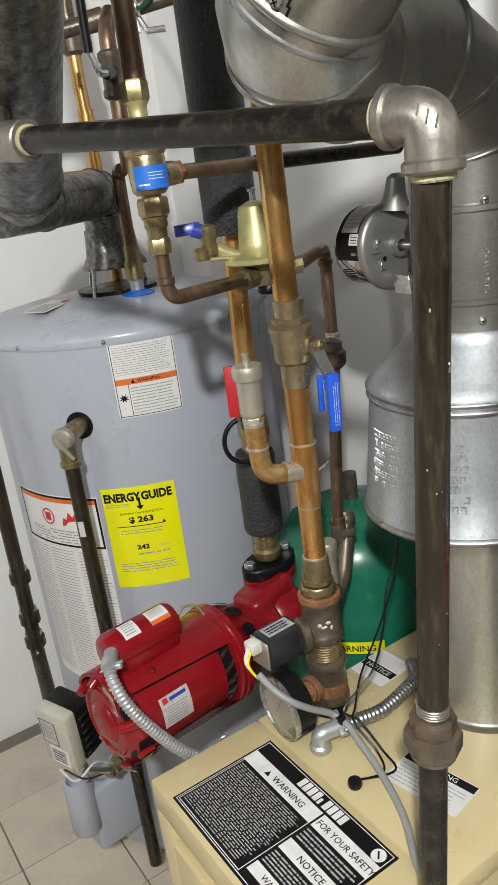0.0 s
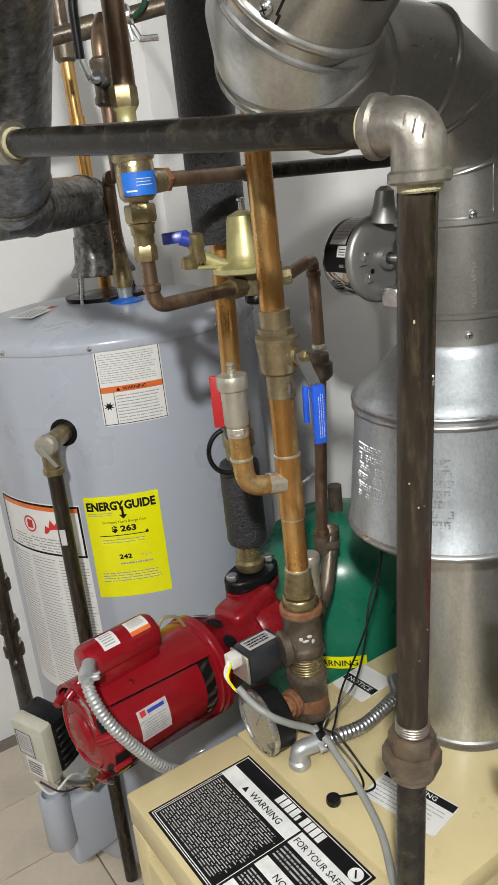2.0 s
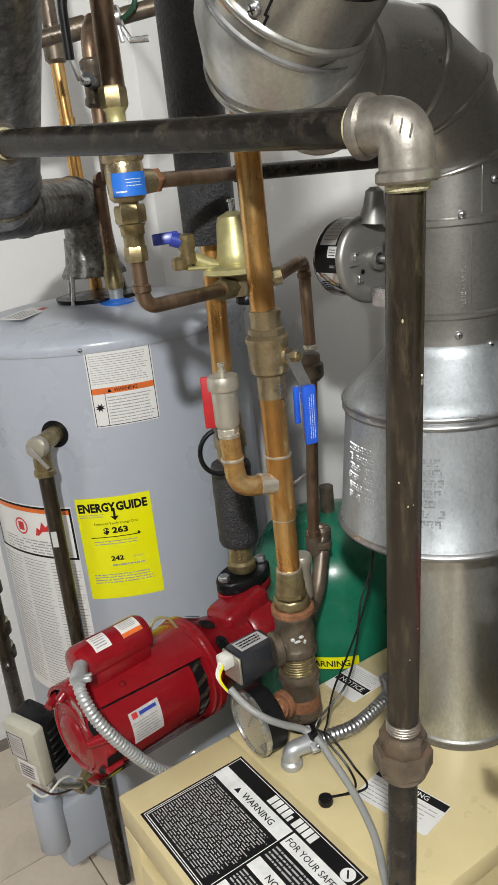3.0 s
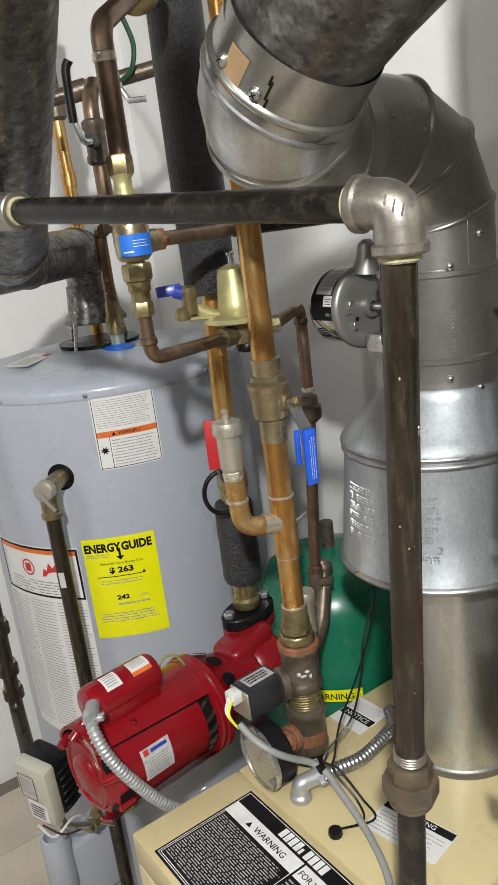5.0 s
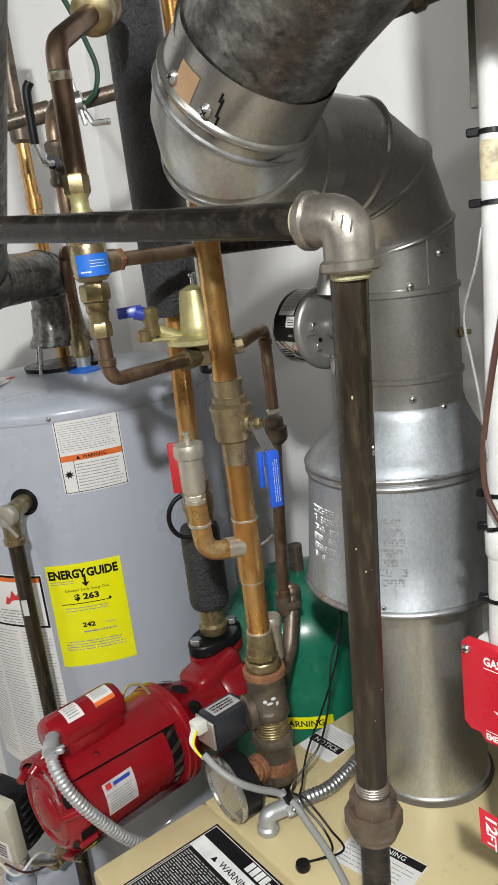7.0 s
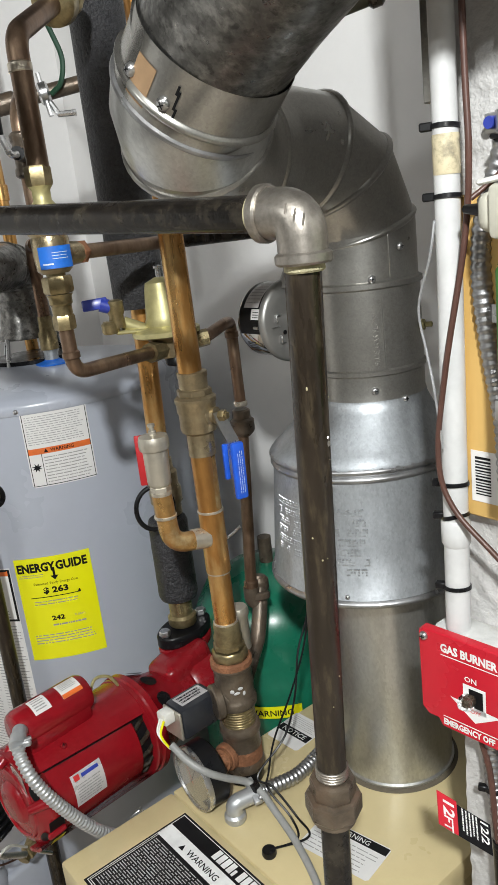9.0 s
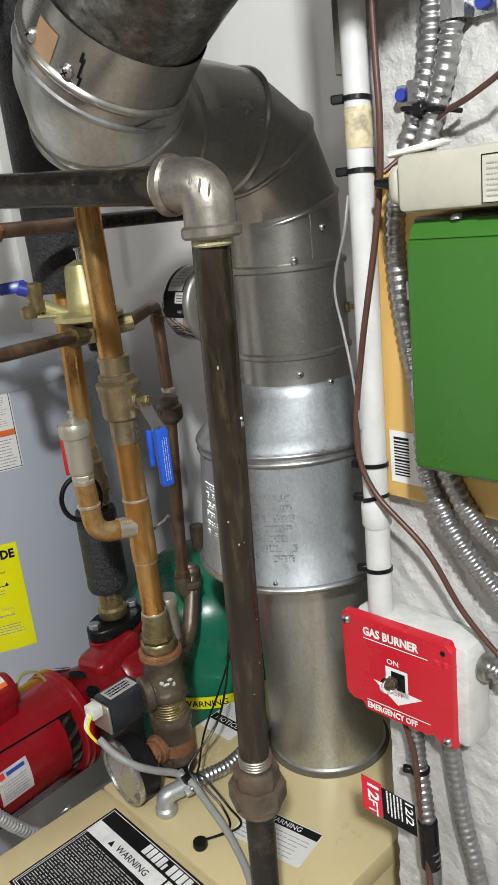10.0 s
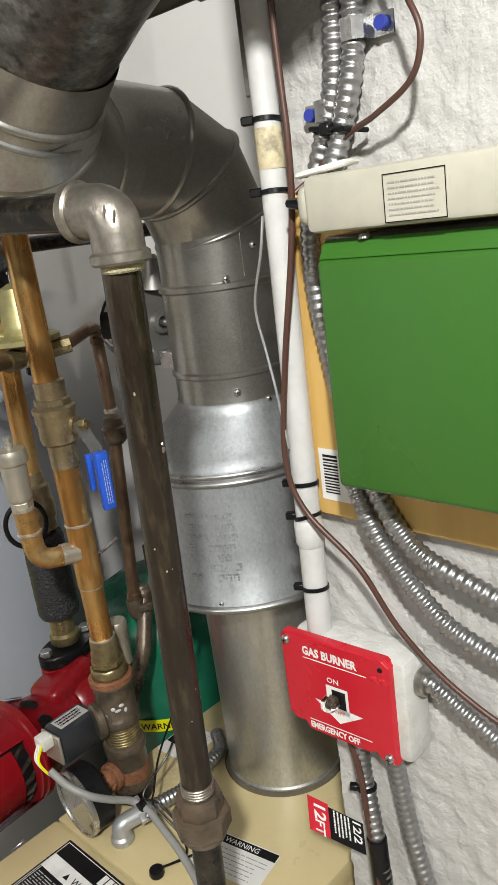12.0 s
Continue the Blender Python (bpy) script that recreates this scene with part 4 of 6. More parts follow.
for k in range(5):
    part("cooling_slit", sheet(on_can, -46 + k * 4, 0.022, -44.6 + k * 4, 0.038, 0.0002), black, motor)
part("fixing_ear", sweep([mc + Vector((0.002, -0.004, 0.040)), mc + Vector((0.004, -0.005, 0.060)), mc + Vector((0.005, -0.006, 0.076)), mc + Vector((0.005, -0.006, 0.081))], [0.020, 0.0125, 0.0105, 0.005], 18), bracket_steel, motor)
for p_, w_, h_ in (((-0.030, -0.0066, 0.010), 0.0065, 0.0022), ((-0.033, -0.0066, 0.006), 0.0022, 0.009), ((-0.028, -0.0066, -0.020), 0.0022, 0.010), ((-0.025, -0.0066, -0.024), 0.006, 0.0022), ((-0.034, -0.0050, -0.004), 0.013, 0.0010)):
    q_ = mc + Vector(p_)
    part("bent_tab", box((-w_ / 2, -0.0035, -h_ / 2), (w_ / 2, 0.002, h_ / 2), 0.0005, 1, Matrix.Translation(q_)), steel, dish)
part("rivet_hole", lathe([(0.0028, 0), (0.0028, -0.001), (0, -0.001)], mc + Vector((-0.022, -0.0083, -0.012)), back, 14), black, dish)
part("bracket", box((-0.016, -0.024, -0.001), (0.022, 0.004, 0.001), 0.0006, 1, Matrix.Translation(mc + Vector((0.006, -0.010, -0.034)))), steel, motor)
part("bracket_lip", box((-0.001, -0.024, -0.022), (0.001, 0.004, 0.0), 0.0006, 1, Matrix.Translation(mc + Vector((-0.0095, -0.010, -0.0345))) @ Matrix.Rotation(radians(-14), 4, "Y")), steel, motor)

# ---- main gas pipe crossing in front ----
gas = thing("gas_pipe", (0.368, 0.362, 0), "black iron gas pipe with union and ninety degree elbow", "pipe")
GX, GY, GZ = 0.3580, 0.3412, 1.346
gl = Vector((0.262, 0.768, 1.378))
gd = (gl - Vector((GX, GY, GZ))).normalized()


def lean(z):
    """The axis of the slightly leaning gas riser at a height."""
    return Vector((0.3634 - 0.0159 * (z - 1), 0.3653 - 0.0698 * (z - 1), z))


gup = (lean(2.0) - lean(1.0)).normalized()
pipe("riser", [lean(0.885), lean(GZ - 0.035)], 0.0122, iron, gas)
pipe("lower_riser", [lean(0.0), lean(0.875)], 0.0122, iron_black, gas)
pipe("crossing_pipe", [Vector((GX, GY, GZ)) + gd * 0.03, gl + gd * 0.02], 0.0122, iron_black, gas)
el = [Vector((GX, GY, GZ - 0.028)), Vector((GX, GY, GZ)), Vector((GX, GY, GZ)) + gd * 0.028]
part("elbow", sweep(bend(el, 0.026, 12), [0.0164] * 13 + [0.0164, 0.0164], 32), malleable, gas, "grey malleable iron elbow")
ring("elbow_lip", (GX, GY, GZ - 0.0275), (0, 0, 1), 0.0188, 0.008, malleable, gas)
ring("elbow_lip", Vector((GX, GY, GZ)) + gd * 0.0275, gd, 0.0188, 0.008, malleable, gas)
ring("dope_ring", (GX, GY, GZ - 0.0335), (0, 0, 1), 0.0134, 0.006, dope, gas, label="yellowed pipe dope")
ring("dope_ring", Vector((GX, GY, GZ)) + gd * 0.0335, gd, 0.0140, 0.005, dope, gas)
for k in range(3):
    q = Vector((GX, GY, GZ)) + Vector((-0.0130, -0.0120, -0.001)) + Vector((0.0025, -0.0024, -0.0022)) * (k - 1.5) * 1.5
    part("cast_mark", sweep([q + Vector((0, 0, -0.0035)), q + Vector((0.0012, -0.001, 0.0025))], 0.0006, 6), malleable, gas)
part("union_nut", lathe([(0.0200, 0), (0.0228, 0.0022), (0.0238, 0.0045), (0.0238, 0.0185), (0.0228, 0.0205), (0.0196, 0.0215), (0.0190, 0.0215)], lean(0.8640), gup, 8), cast_brown, gas, "brown iron union nut", smooth=False)
part("union_head", lathe([(0.0186, 0), (0.0190, 0.001), (0.0190, 0.0135), (0.0182, 0.0155), (0.0150, 0.0165)], lean(0.8850), gup, 8), cast_brown, gas, smooth=False)
ring("union_end", lean(0.8615), gup, 0.0188, 0.008, cast_brown, gas)
for k in range(4):
    ring("thread", lean(0.9040 + 0.0026 * k), gup, 0.0136, 0.0022, malleable, gas)
tee = gl
part("end_tee", sweep([tee - gd * 0.012, tee + gd * 0.06], 0.0190, 24), malleable, gas)
ring("end_lip", tee - gd * 0.010, gd, 0.0195, 0.007, malleable, gas)
ring("dope_ring", tee - gd * 0.015, gd, 0.0142, 0.005, dope, gas)
part("tee_branch", sweep([tee + gd * 0.03, tee + gd * 0.03 + Vector((0, 0, 0.6))], 0.0122, 20), iron, gas)

chips = random.Random(21)
for k in range(15):
    z = (1.196 + 0.012 * (chips.random() - 0.5)) if k < 5 else 0.93 + 0.39 * chips.random()
    t = radians(-72 + 10 * chips.random()) if k < 5 else radians(-80 + 45 * chips.random() if k % 2 else -165 + 110 * chips.random())
    r_ = 0.0006 + 0.0008 * chips.random() if k < 5 else 0.0003 + 0.0005 * chips.random() ** 2
    c, s_ = math.cos(t), math.sin(t)
    bm = lathe([(r_, 0), (r_ * 0.8, 0.0004), (0, 0.0006)], (0, 0, 0), (c, s_, 0), 6)
    bmesh.ops.transform(bm, matrix=Matrix.Translation(lean(z) + Vector((c, s_, 0)) * 0.0121) @ Matrix.Diagonal((1, 1, 0.6 + 1.6 * chips.random(), 1)), verts=bm.verts)
    part("weld_spot" if k < 5 else "paint_chip", bm, steel if k < 5 else dope, gas)

# ---- supply riser ----
SX, SY = 0.503, 0.705
supply = thing("supply_riser", (SX, SY, BZ), "copper supply riser on rusty iron tees above the boiler", "pipe")


def cast_tee(z, h, name, label):
    """A threaded cast tee: banded ends and a swollen waist."""
    prof = [(0.0225, 0), (0.0262, 0.002), (0.0272, 0.005), (0.0272, 0.011), (0.0262, 0.0135), (0.0246, 0.016), (0.0252, h / 2), (0.0246, h - 0.016), (0.0262, h - 0.0135), (0.0272, h - 0.011), (0.0272, h - 0.005), (0.0262, h - 0.002), (0.0225, h)]
    return part(name, lathe(prof, (SX, SY, z), seg=36), cast_brown, supply, label)


part("nozzle", lathe([(0.0235, 0), (0.0245, 0.004), (0.0245, 0.020)], (SX, SY, BZ)), black, supply, "black boiler nipple")
cast_tee(0.646, 0.070, "lower_tee", "stained cast iron tee")
for k in range(7):
    ring("nipple_thread", (SX, SY, 0.7165 + 0.0038 * k), (0, 0, 1), 0.0222 + 0.0006 * (k % 2), 0.0034, brass, supply)
ring("nipple", (SX, SY, 0.729), (0, 0, 1), 0.0215, 0.03, bronze, supply)
cast_tee(0.742, 0.070, "upper_tee", "stained cast iron tee")
ring("rust_collar", (SX, SY, 0.8065), (0, 0, 1), 0.0274, 0.011, rust, supply)
hexagon("bushing", (SX, SY, 0.8165), (0, 0, 1), 0.0235, 0.016, brass, supply, 8)
hexagon("bushing_rim", (SX, SY, 0.8300), (0, 0, 1), 0.0205, 0.008, brass, supply, 8)
part("adapter", lathe([(0.0182, 0), (0.0185, 0.012), (0.0168, 0.018), (0.0166, 0.030), (0.0152, 0.033)], (SX, SY, 0.830)), brass, supply, "greenish brass adapter")
pipe("copper_pipe", [(SX, SY, 0.84), (SX - 0.006, SY - 0.002, 1.66)], 0.01395, copper, supply, seg=28)
part("tee_branch", sweep([(SX, SY, 0.756), (SX - 0.022, SY + 0.006, 0.755)], 0.0200, 20), cast_brown, supply)
ring("branch_lip", (SX - 0.026, SY + 0.007, 0.7545), (1, -0.25, 0), 0.0228, 0.012, cast_brown, supply)
part("rust_elbow", sweep(bend([(SX, SY, 0.677), (SX - 0.030, SY - 0.002, 0.676), (SX - 0.043, SY - 0.008, 0.680)], 0.01), 0.0150, 18), rust, supply)
ring("rust_lip", (SX - 0.028, SY - 0.002, 0.676), (1, 0.1, 0), 0.0182, 0.011, rust, supply)
part("rust_run", lathe([(0.0256, 0), (0.0258, 0.002), (0.0257, 0.016), (0.0254, 0.018)], (SX, SY, 0.662), seg=36), rust, supply)
part("small_canister", lathe([(0.0120, 0), (0.0122, 0.046), (0.0140, 0.049), (0.0140, 0.056), (0.0122, 0.060), (0, 0.061)], (SX + 0.036, SY + 0.022, 0.800)), nickel, supply, "small satin canister")
for z, r in ((0.8625, 0.0158), (0.9325, 0.0147), (1.0140, 0.0162)):
    ring("solder_ring", (SX, SY, z), (0, 0, 1), r, 0.0032, solder, supply)
part("tee_sleeve", lathe([(0.0154, 0), (0.0154, 0.080)], (SX, SY, 0.9335), seg=28), copper, supply)
part("stained_length", lathe([(0.0142, 0), (0.0143, 0.002), (0.0143, 0.066), (0.0142, 0.068)], (SX, SY, 1.0165), seg=28), copper_worn, supply, "flux stained length of copper")
part("valve_tail", lathe([(0.0162, 0), (0.0162, 0.034)], (SX, SY, 1.085), seg=28), bronze, supply)
valve = part("ball_valve", lathe([(0.0170, 0), (0.0208, 0.003), (0.0218, 0.008), (0.0218, 0.024), (0.0232, 0.027), (0.0232, 0.036), (0.0246, 0.038), (0.0246, 0.043), (0.0208, 0.046)], (SX, SY, 1.112), seg=36), bronze, supply, "cast bronze ball valve")
hexagon("valve_nut", (SX, SY, 1.1615), (0, 0, 1), 0.0208, 0.009, bronze, valve, 8)
part("solder_cup", lathe([(0.0170, 0), (0.0170, 0.016), (0.0178, 0.018), (0.0178, 0.023), (0.0145, 0.025)], (SX, SY, 1.162), seg=28), bronze, supply)
stem = Vector((SX, SY, 1.1335))
sd = Vector((0.40, -0.916, 0)).normalized()
part("stem_boss", lathe([(0.013, 0), (0.013, 0.006), (0.010, 0.008), (0.010, 0.012)], stem + sd * 0.014, sd, 20), bronze, valve)
hexagon("stem_nut", stem + sd * 0.034, sd, 0.0068, 0.008, brass, valve)
part("stem", sweep([stem + sd * 0.02, stem + sd * 0.041], 0.0042, 10), brass, valve)
lo = stem + sd * 0.028
q = [lo + Vector((0, 0, 0.004)), lo + Vector((0.006, 0, -0.016)), lo + Vector((0.012, -0.006, -0.034)), lo + Vector((0.012, -0.008, -0.10))]
bm = bmesh.new()
rows = []
for p in bend(q, 0.01, 4):
    rows.append([bm.verts.new(p + Vector((x, y, 0))) for x, y in ((-0.0075, 0.001), (0.0075, -0.001), (0.0075, -0.004), (-0.0075, -0.002))])
for r0, r1 in zip(rows, rows[1:]):
    for k in range(4):
        bm.faces.new((r0[k], r0[(k + 1) % 4], r1[(k + 1) % 4], r1[k]))
bm.faces.new(rows[0]), bm.faces.new(rows[-1])
lever = part("lever", bm, steel, valve, "steel lever")
m = basis(lo + Vector((0.012, -0.010, -0.068)), (1, -0.15, 0), (0, -0.03, 1))
part("grip", box((-0.0080, -0.036, -0.002), (0.0080, 0.034, 0.006), 0.003, 2, m), blue_vinyl, valve, "blue vinyl grip")
part("grip_wing", box((-0.0135, -0.012, -0.012), (-0.0070, 0.032, -0.006), 0.002, 2, m), blue_vinyl, valve)
part("grip_marks", print_rows(flat(m @ Matrix.Rotation(radians(90), 4, "Z")), -0.028, -0.004, 0.026, 0.004, 3, 0.0063, rng, 0.22, 0.1), white_ink, valve)

for k, (z, t) in enumerate(((0.772, -120), (0.778, -108), (0.775, -133), (0.770, -98))):
    c, s_ = math.cos(radians(t)), math.sin(radians(t))
    bm = lathe([(0.0030, 0), (0.0024, 0.0005), (0, 0.0008)], (0, 0, 0), (0, 0, 1), 7)
    bmesh.ops.transform(bm, matrix=basis((SX + c * 0.0252, SY + s_ * 0.0252, z), (-s_, c, 0.2 - 0.3 * (k % 2)), (0, 0, 1)) @ Matrix.Diagonal((1.5 - 0.25 * k, 0.7 + 0.15 * k, 1, 1)), verts=bm.verts)
    part("paint_spot", bm, pvc, supply)

# air vent on the riser's tee
air = thing("air_vent", (0.457, 0.736, 1.0), "satin nickel automatic air vent on a copper elbow", "air vent")
AX, AY = 0.4455, 0.7160
part("body", lathe([(0.010, 0), (0.0132, 0.003), (0.0140, 0.006), (0.0144, 0.045), (0.0170, 0.0458), (0.0178, 0.048), (0.0178, 0.057), (0.0165, 0.0615), (0.0085, 0.0630), (0, 0.0630)], (AX, AY, 1.0600), seg=36), nickel, air)
part("cap", lathe([(0.0045, 0), (0.0045, 0.006), (0.003, 0.007), (0.003, 0.010), (0.0042, 0.011), (0.0042, 0.014), (0, 0.015)], (AX, AY, 1.1215)), nickel, air)
hexagon("hex_base", (AX, AY, 1.0575), (0, 0, 1), 0.0125, 0.007, nickel, air)
ring("tape_ring", (AX, AY, 1.0520), (0, 0, 1), 0.0122, 0.006, solder, air)
ec = Vector((AX + 0.003, AY - 0.001, 0.985))
part("copper_elbow", sweep(bend([(AX, AY, 1.050), ec, (SX - 0.008, SY, 0.981)], 0.022, 8), 0.0120, 24), copper_worn, air)
ring("solder_ring", (AX + 0.001, AY, 1.0225), (0, 0, 1), 0.0136, 0.004, solder, air)
part("branch_sleeve", sweep([(AX + 0.030, AY - 0.006, 0.983), (SX - 0.008, SY, 0.981)], 0.0130, 24), solder, air, "silvery soldered sleeve")

# ---- return pipe and circulator ----
QX, QY = 0.572, 0.911
LX, LY = 0.5645, 0.9165   # foot of the return, which leans a little
ret = thing("return_pipe", (QX, QY, 0.75), "copper return pipe with black foam insulation", "pipe")
pipe("copper_pipe", [(LX, LY, 0.90), (QX, QY, 1.30)], 0.0143, copper, ret, seg=24)


def foam_sleeve(z0, z1, r, seed):
    rnd = random.Random(seed)
    n = 24
    prof = [(r * 0.55, 0), (r * 0.93, 0), (r, 0.006)] + [(r * (1 + 0.02 * (rnd.random() - 0.5)), 0.006 + (z1 - z0 - 0.012) * k / n) for k in range(1, n)] + [(r, z1 - z0 - 0.006), (r * 0.93, z1 - z0), (r * 0.55, z1 - z0)]
    return lathe(prof, (QX, QY, z0) if z0 > 1 else (LX, LY, z0), seg=40)


part("upper_insulation", foam_sleeve(1.246, 2.13, 0.0365, 1), foam, ret, "thick black foam sleeve")
part("lower_insulation", foam_sleeve(0.803, 0.932, 0.0300, 2), foam, ret, "short black foam sleeve")
part("return_valve", lathe([(0.017, 0), (0.021, 0.004), (0.021, 0.02), (0.024, 0.024), (0.024, 0.044), (0.021, 0.05), (0.021, 0.07), (0.017, 0.074), (0.016, 0.09)], (LX + 0.003, LY - 0.002, 0.935), seg=28), bronze, ret, "bronze return valve")
part("red_handle", box((-0.009, -0.036, -0.003), (0.009, 0.036, 0.003), 0.002, 2, basis((0.520, 0.879, 1.042), (0.85, -0.55, 0), (0.04, 0, 1))), red_vinyl, ret, "red vinyl lever grip")
part("handle_plate", sweep(bend([(0.523, 0.88, 1.006), (0.53, 0.885, 0.985), (0.565, 0.90, 0.975)], 0.012), 0.004, 8), steel, ret)
loop = [(QX - 0.045 + 0.026 * math.cos(a), QY - 0.03 - 0.008 * math.cos(a), 0.968 + 0.032 * math.sin(a)) for a in (k * math.tau / 28 for k in range(28))]
part("rubber_loop", sweep(loop, 0.0035, 10, closed=True), black, ret)
part("brass_nipple", lathe([(0.020, 0), (0.022, 0.003), (0.022, 0.014), (0.018, 0.018), (0.018, 0.05)], (LX, LY, 0.756)), brass, ret)

pump = thing("circulator_pump", (0.40, 0.88, 0.60), "red circulator pump with motor, volute and flanges", "pump")


def oval(z0, z1, a_deg, long, wide, bm=None):
    bm = bm or bmesh.new()
    c, s = math.cos(radians(a_deg)), math.sin(radians(a_deg))
    rings = []
    for z, k in ((z0, 0.96), (z0 + 0.002, 1.0), (z1 - 0.002, 1.0), (z1, 0.96)):
        pts = []
        for i in range(40):
            t = i * math.tau / 40
            e = 0.72
            u = long * k * math.copysign(abs(math.cos(t)) ** (1 / e * 0.9), math.cos(t))
            v = wide * k * math.copysign(abs(math.sin(t)) ** 0.95, math.sin(t))
            pts.append(bm.verts.new((LX + u * c - v * s, LY + u * s + v * c, z)))
        rings.append(pts)
    for r0, r1 in zip(rings, rings[1:]):
        for i in range(40):
            bm.faces.new((r0[i], r0[(i + 1) % 40], r1[(i + 1) % 40], r1[i]))
    bm.faces.new(rings[0][::-1]), bm.faces.new(rings[-1])
    return bm


FA = 10
part("black_flange", oval(0.734, 0.752, FA, 0.050, 0.032), black, pump, "black pipe flange")
part("pump_flange", oval(0.716, 0.7325, FA, 0.050, 0.032), red_paint, pump)
for sgn in (-1, 1):
    bp = Vector((LX + sgn * 0.039 * math.cos(radians(FA)), LY + sgn * 0.039 * math.sin(radians(FA)), 0))
    hexagon("flange_nut", bp + Vector((0, 0, 0.757)), (0, 0, 1), 0.009, 0.009, steel, pump)
    hexagon("flange_bolt", bp + Vector((0, 0, 0.710)), (0, 0, 1), 0.0075, 0.011, steel, pump)
part("neck", lathe([(0.026, 0), (0.027, 0.03), (0.034, 0.055)], (LX - 0.002, LY, 0.665)), red_paint, pump)
ax = Vector((1.0, 0.13, 0.0)).normalized()
M0 = Vector((0.236, 0.850, 0.664))
volute = part("volute", lathe([(0.020, 0), (0.052, 0.004), (0.058, 0.014), (0.058, 0.050), (0.050, 0.060), (0.02, 0.066), (0, 0.066)], M0 + ax * 0.288, ax, 40), red_paint, pump, "red cast iron volute")
part("volute_arm", box((0, -0.03, -0.028), (0.09, 0.03, 0.030), 0.014, 3, basis(M0 + ax * 0.258 + Vector((0, 0, 0.030)), (1, 0.16, 0.22), (0, 0.98, 0))), red_paint, pump)
part("bracket_cone", lathe([(0.072, 0), (0.075, 0.003), (0.075, 0.012), (0.070, 0.016), (0.056, 0.050), (0.050, 0.075), (0.050, 0.098)], M0 + ax * 0.192, ax, 48), red_paint, pump, "red bearing bracket")


def around(u, deg, r):
    t = radians(deg)
    return M0 + ax * u + Vector((0, 0, 1)) * r * math.sin(t) + ax.cross(Vector((0, 0, 1))) * r * math.cos(t)


for deg in (12, 44, 76, 108):
    bm = bmesh.new()
    for i in range(10):
        t0, t1 = i * math.tau / 10, (i + 1) * math.tau / 10
        bm.faces.new([bm.verts.new(p) for p in (around(0.226, deg, 0.0655), around(0.226 + 0.013 * math.cos(t0), deg + 10 * math.sin(t0), 0.0652 - 0.0054 * math.cos(t0)), around(0.226 + 0.013 * math.cos(t1), deg + 10 * math.sin(t1), 0.0652 - 0.0054 * math.cos(t1)))])
    part("vent_opening", bm, black, pump, "dark bracket opening")
part("motor_core", lathe([(0.060, 0), (0.060, 0.18)], M0 + ax * 0.012, ax, 48), black, pump)
part("motor_shell", lathe([(0.062, 0), (0.064, 0.002), (0.064, 0.138), (0.062, 0.140)], M0 + ax * 0.026, ax, 56), red_paint, pump, "red motor shell")
for k in range(9):
    deg = -50 + k * 20
    part("winding", sweep([around(0.166, deg, 0.058), around(0.176, deg + 6, 0.0625), around(0.186, deg + 10, 0.058)], 0.0035, 8), iron, pump)
# bottom rail joining end bell and front ring
bm = bmesh.new()
rows = [[bm.verts.new(around(u, d_, r_)) for d_ in (-78, -66, -54, -44)] for u, r_ in ((0.004, 0.0685), (0.192, 0.0745), (0.192, 0.070), (0.004, 0.0645))]
for r0, r1 in zip(rows, rows[1:] + rows[:1]):
    for i in range(3):
        bm.faces.new((r0[i], r0[i + 1], r1[i + 1], r1[i]))
part("bottom_rail", bm, red_paint, pump)
part("front_ring", lathe([(0.069, 0), (0.073, 0.002), (0.073, 0.008), (0.069, 0.010)], M0 + ax * 0.184, ax, 48), red_paint, pump)
part("end_bell", lathe([(0.0655, 0), (0.0668, -0.003), (0.0668, -0.010), (0.0651, -0.014), (0.0558, -0.022), (0.050, -0.0235), (0.0485, -0.0265), (0.0455, -0.027), (0.044, -0.0245), (0.030, -0.0255), (0.027, -0.030), (0.022, -0.032), (0, -0.032)], M0 + ax * 0.030, ax, 48), red_paint, pump, "red motor end bell")
for deg in (20, 100, 155):
    part("bell_lug", sweep([around(-0.002, deg, 0.054), around(0.02, deg, 0.067)], [0.006, 0.008], 10), red_paint, pump)
part("bell_vent", box((-0.012, -0.018, 0), (0.012, 0.018, 0.001), 0.0004, 1, basis(around(0.0065, 62, 0.050), (0.1, -0.9, 0.3), (0, 0.3, 0.9))), steel, pump)
# Black strip paints the shadow line along the seam below the lid.
bm = bmesh.new()
gap = [[bm.verts.new(around(u, d_ + e, r_)) for u, e in ((0.006, 11), (0.186, 2))] for d_, r_ in ((38.2, 0.0644), (39.5, 0.0644), (39.5, 0.0690))]
for r0, r1 in zip(gap, gap[1:]):
    bm.faces.new((r0[0], r0[1], r1[1], r1[0]))
part("seam_shade", bm, black, pump, "black strip painted as shade along the seam under the shell lid")
for deg in (35, 80, 125, 200, 245, 330):
    bm = bmesh.new()
    for i in range(8):
        t0, t1 = i * math.tau / 8, (i + 1) * math.tau / 8
        bm.faces.new([bm.verts.new(p) for p in (around(0.0100, deg, 0.0600), around(0.0100 + 0.0036 * math.cos(t0), deg + 11 * math.sin(t0), 0.0600 + 0.0042 * math.cos(t0)), around(0.0100 + 0.0036 * math.cos(t1), deg + 11 * math.sin(t1), 0.0600 + 0.0042 * math.cos(t1)))])
    part("bell_opening", bm, black, pump)
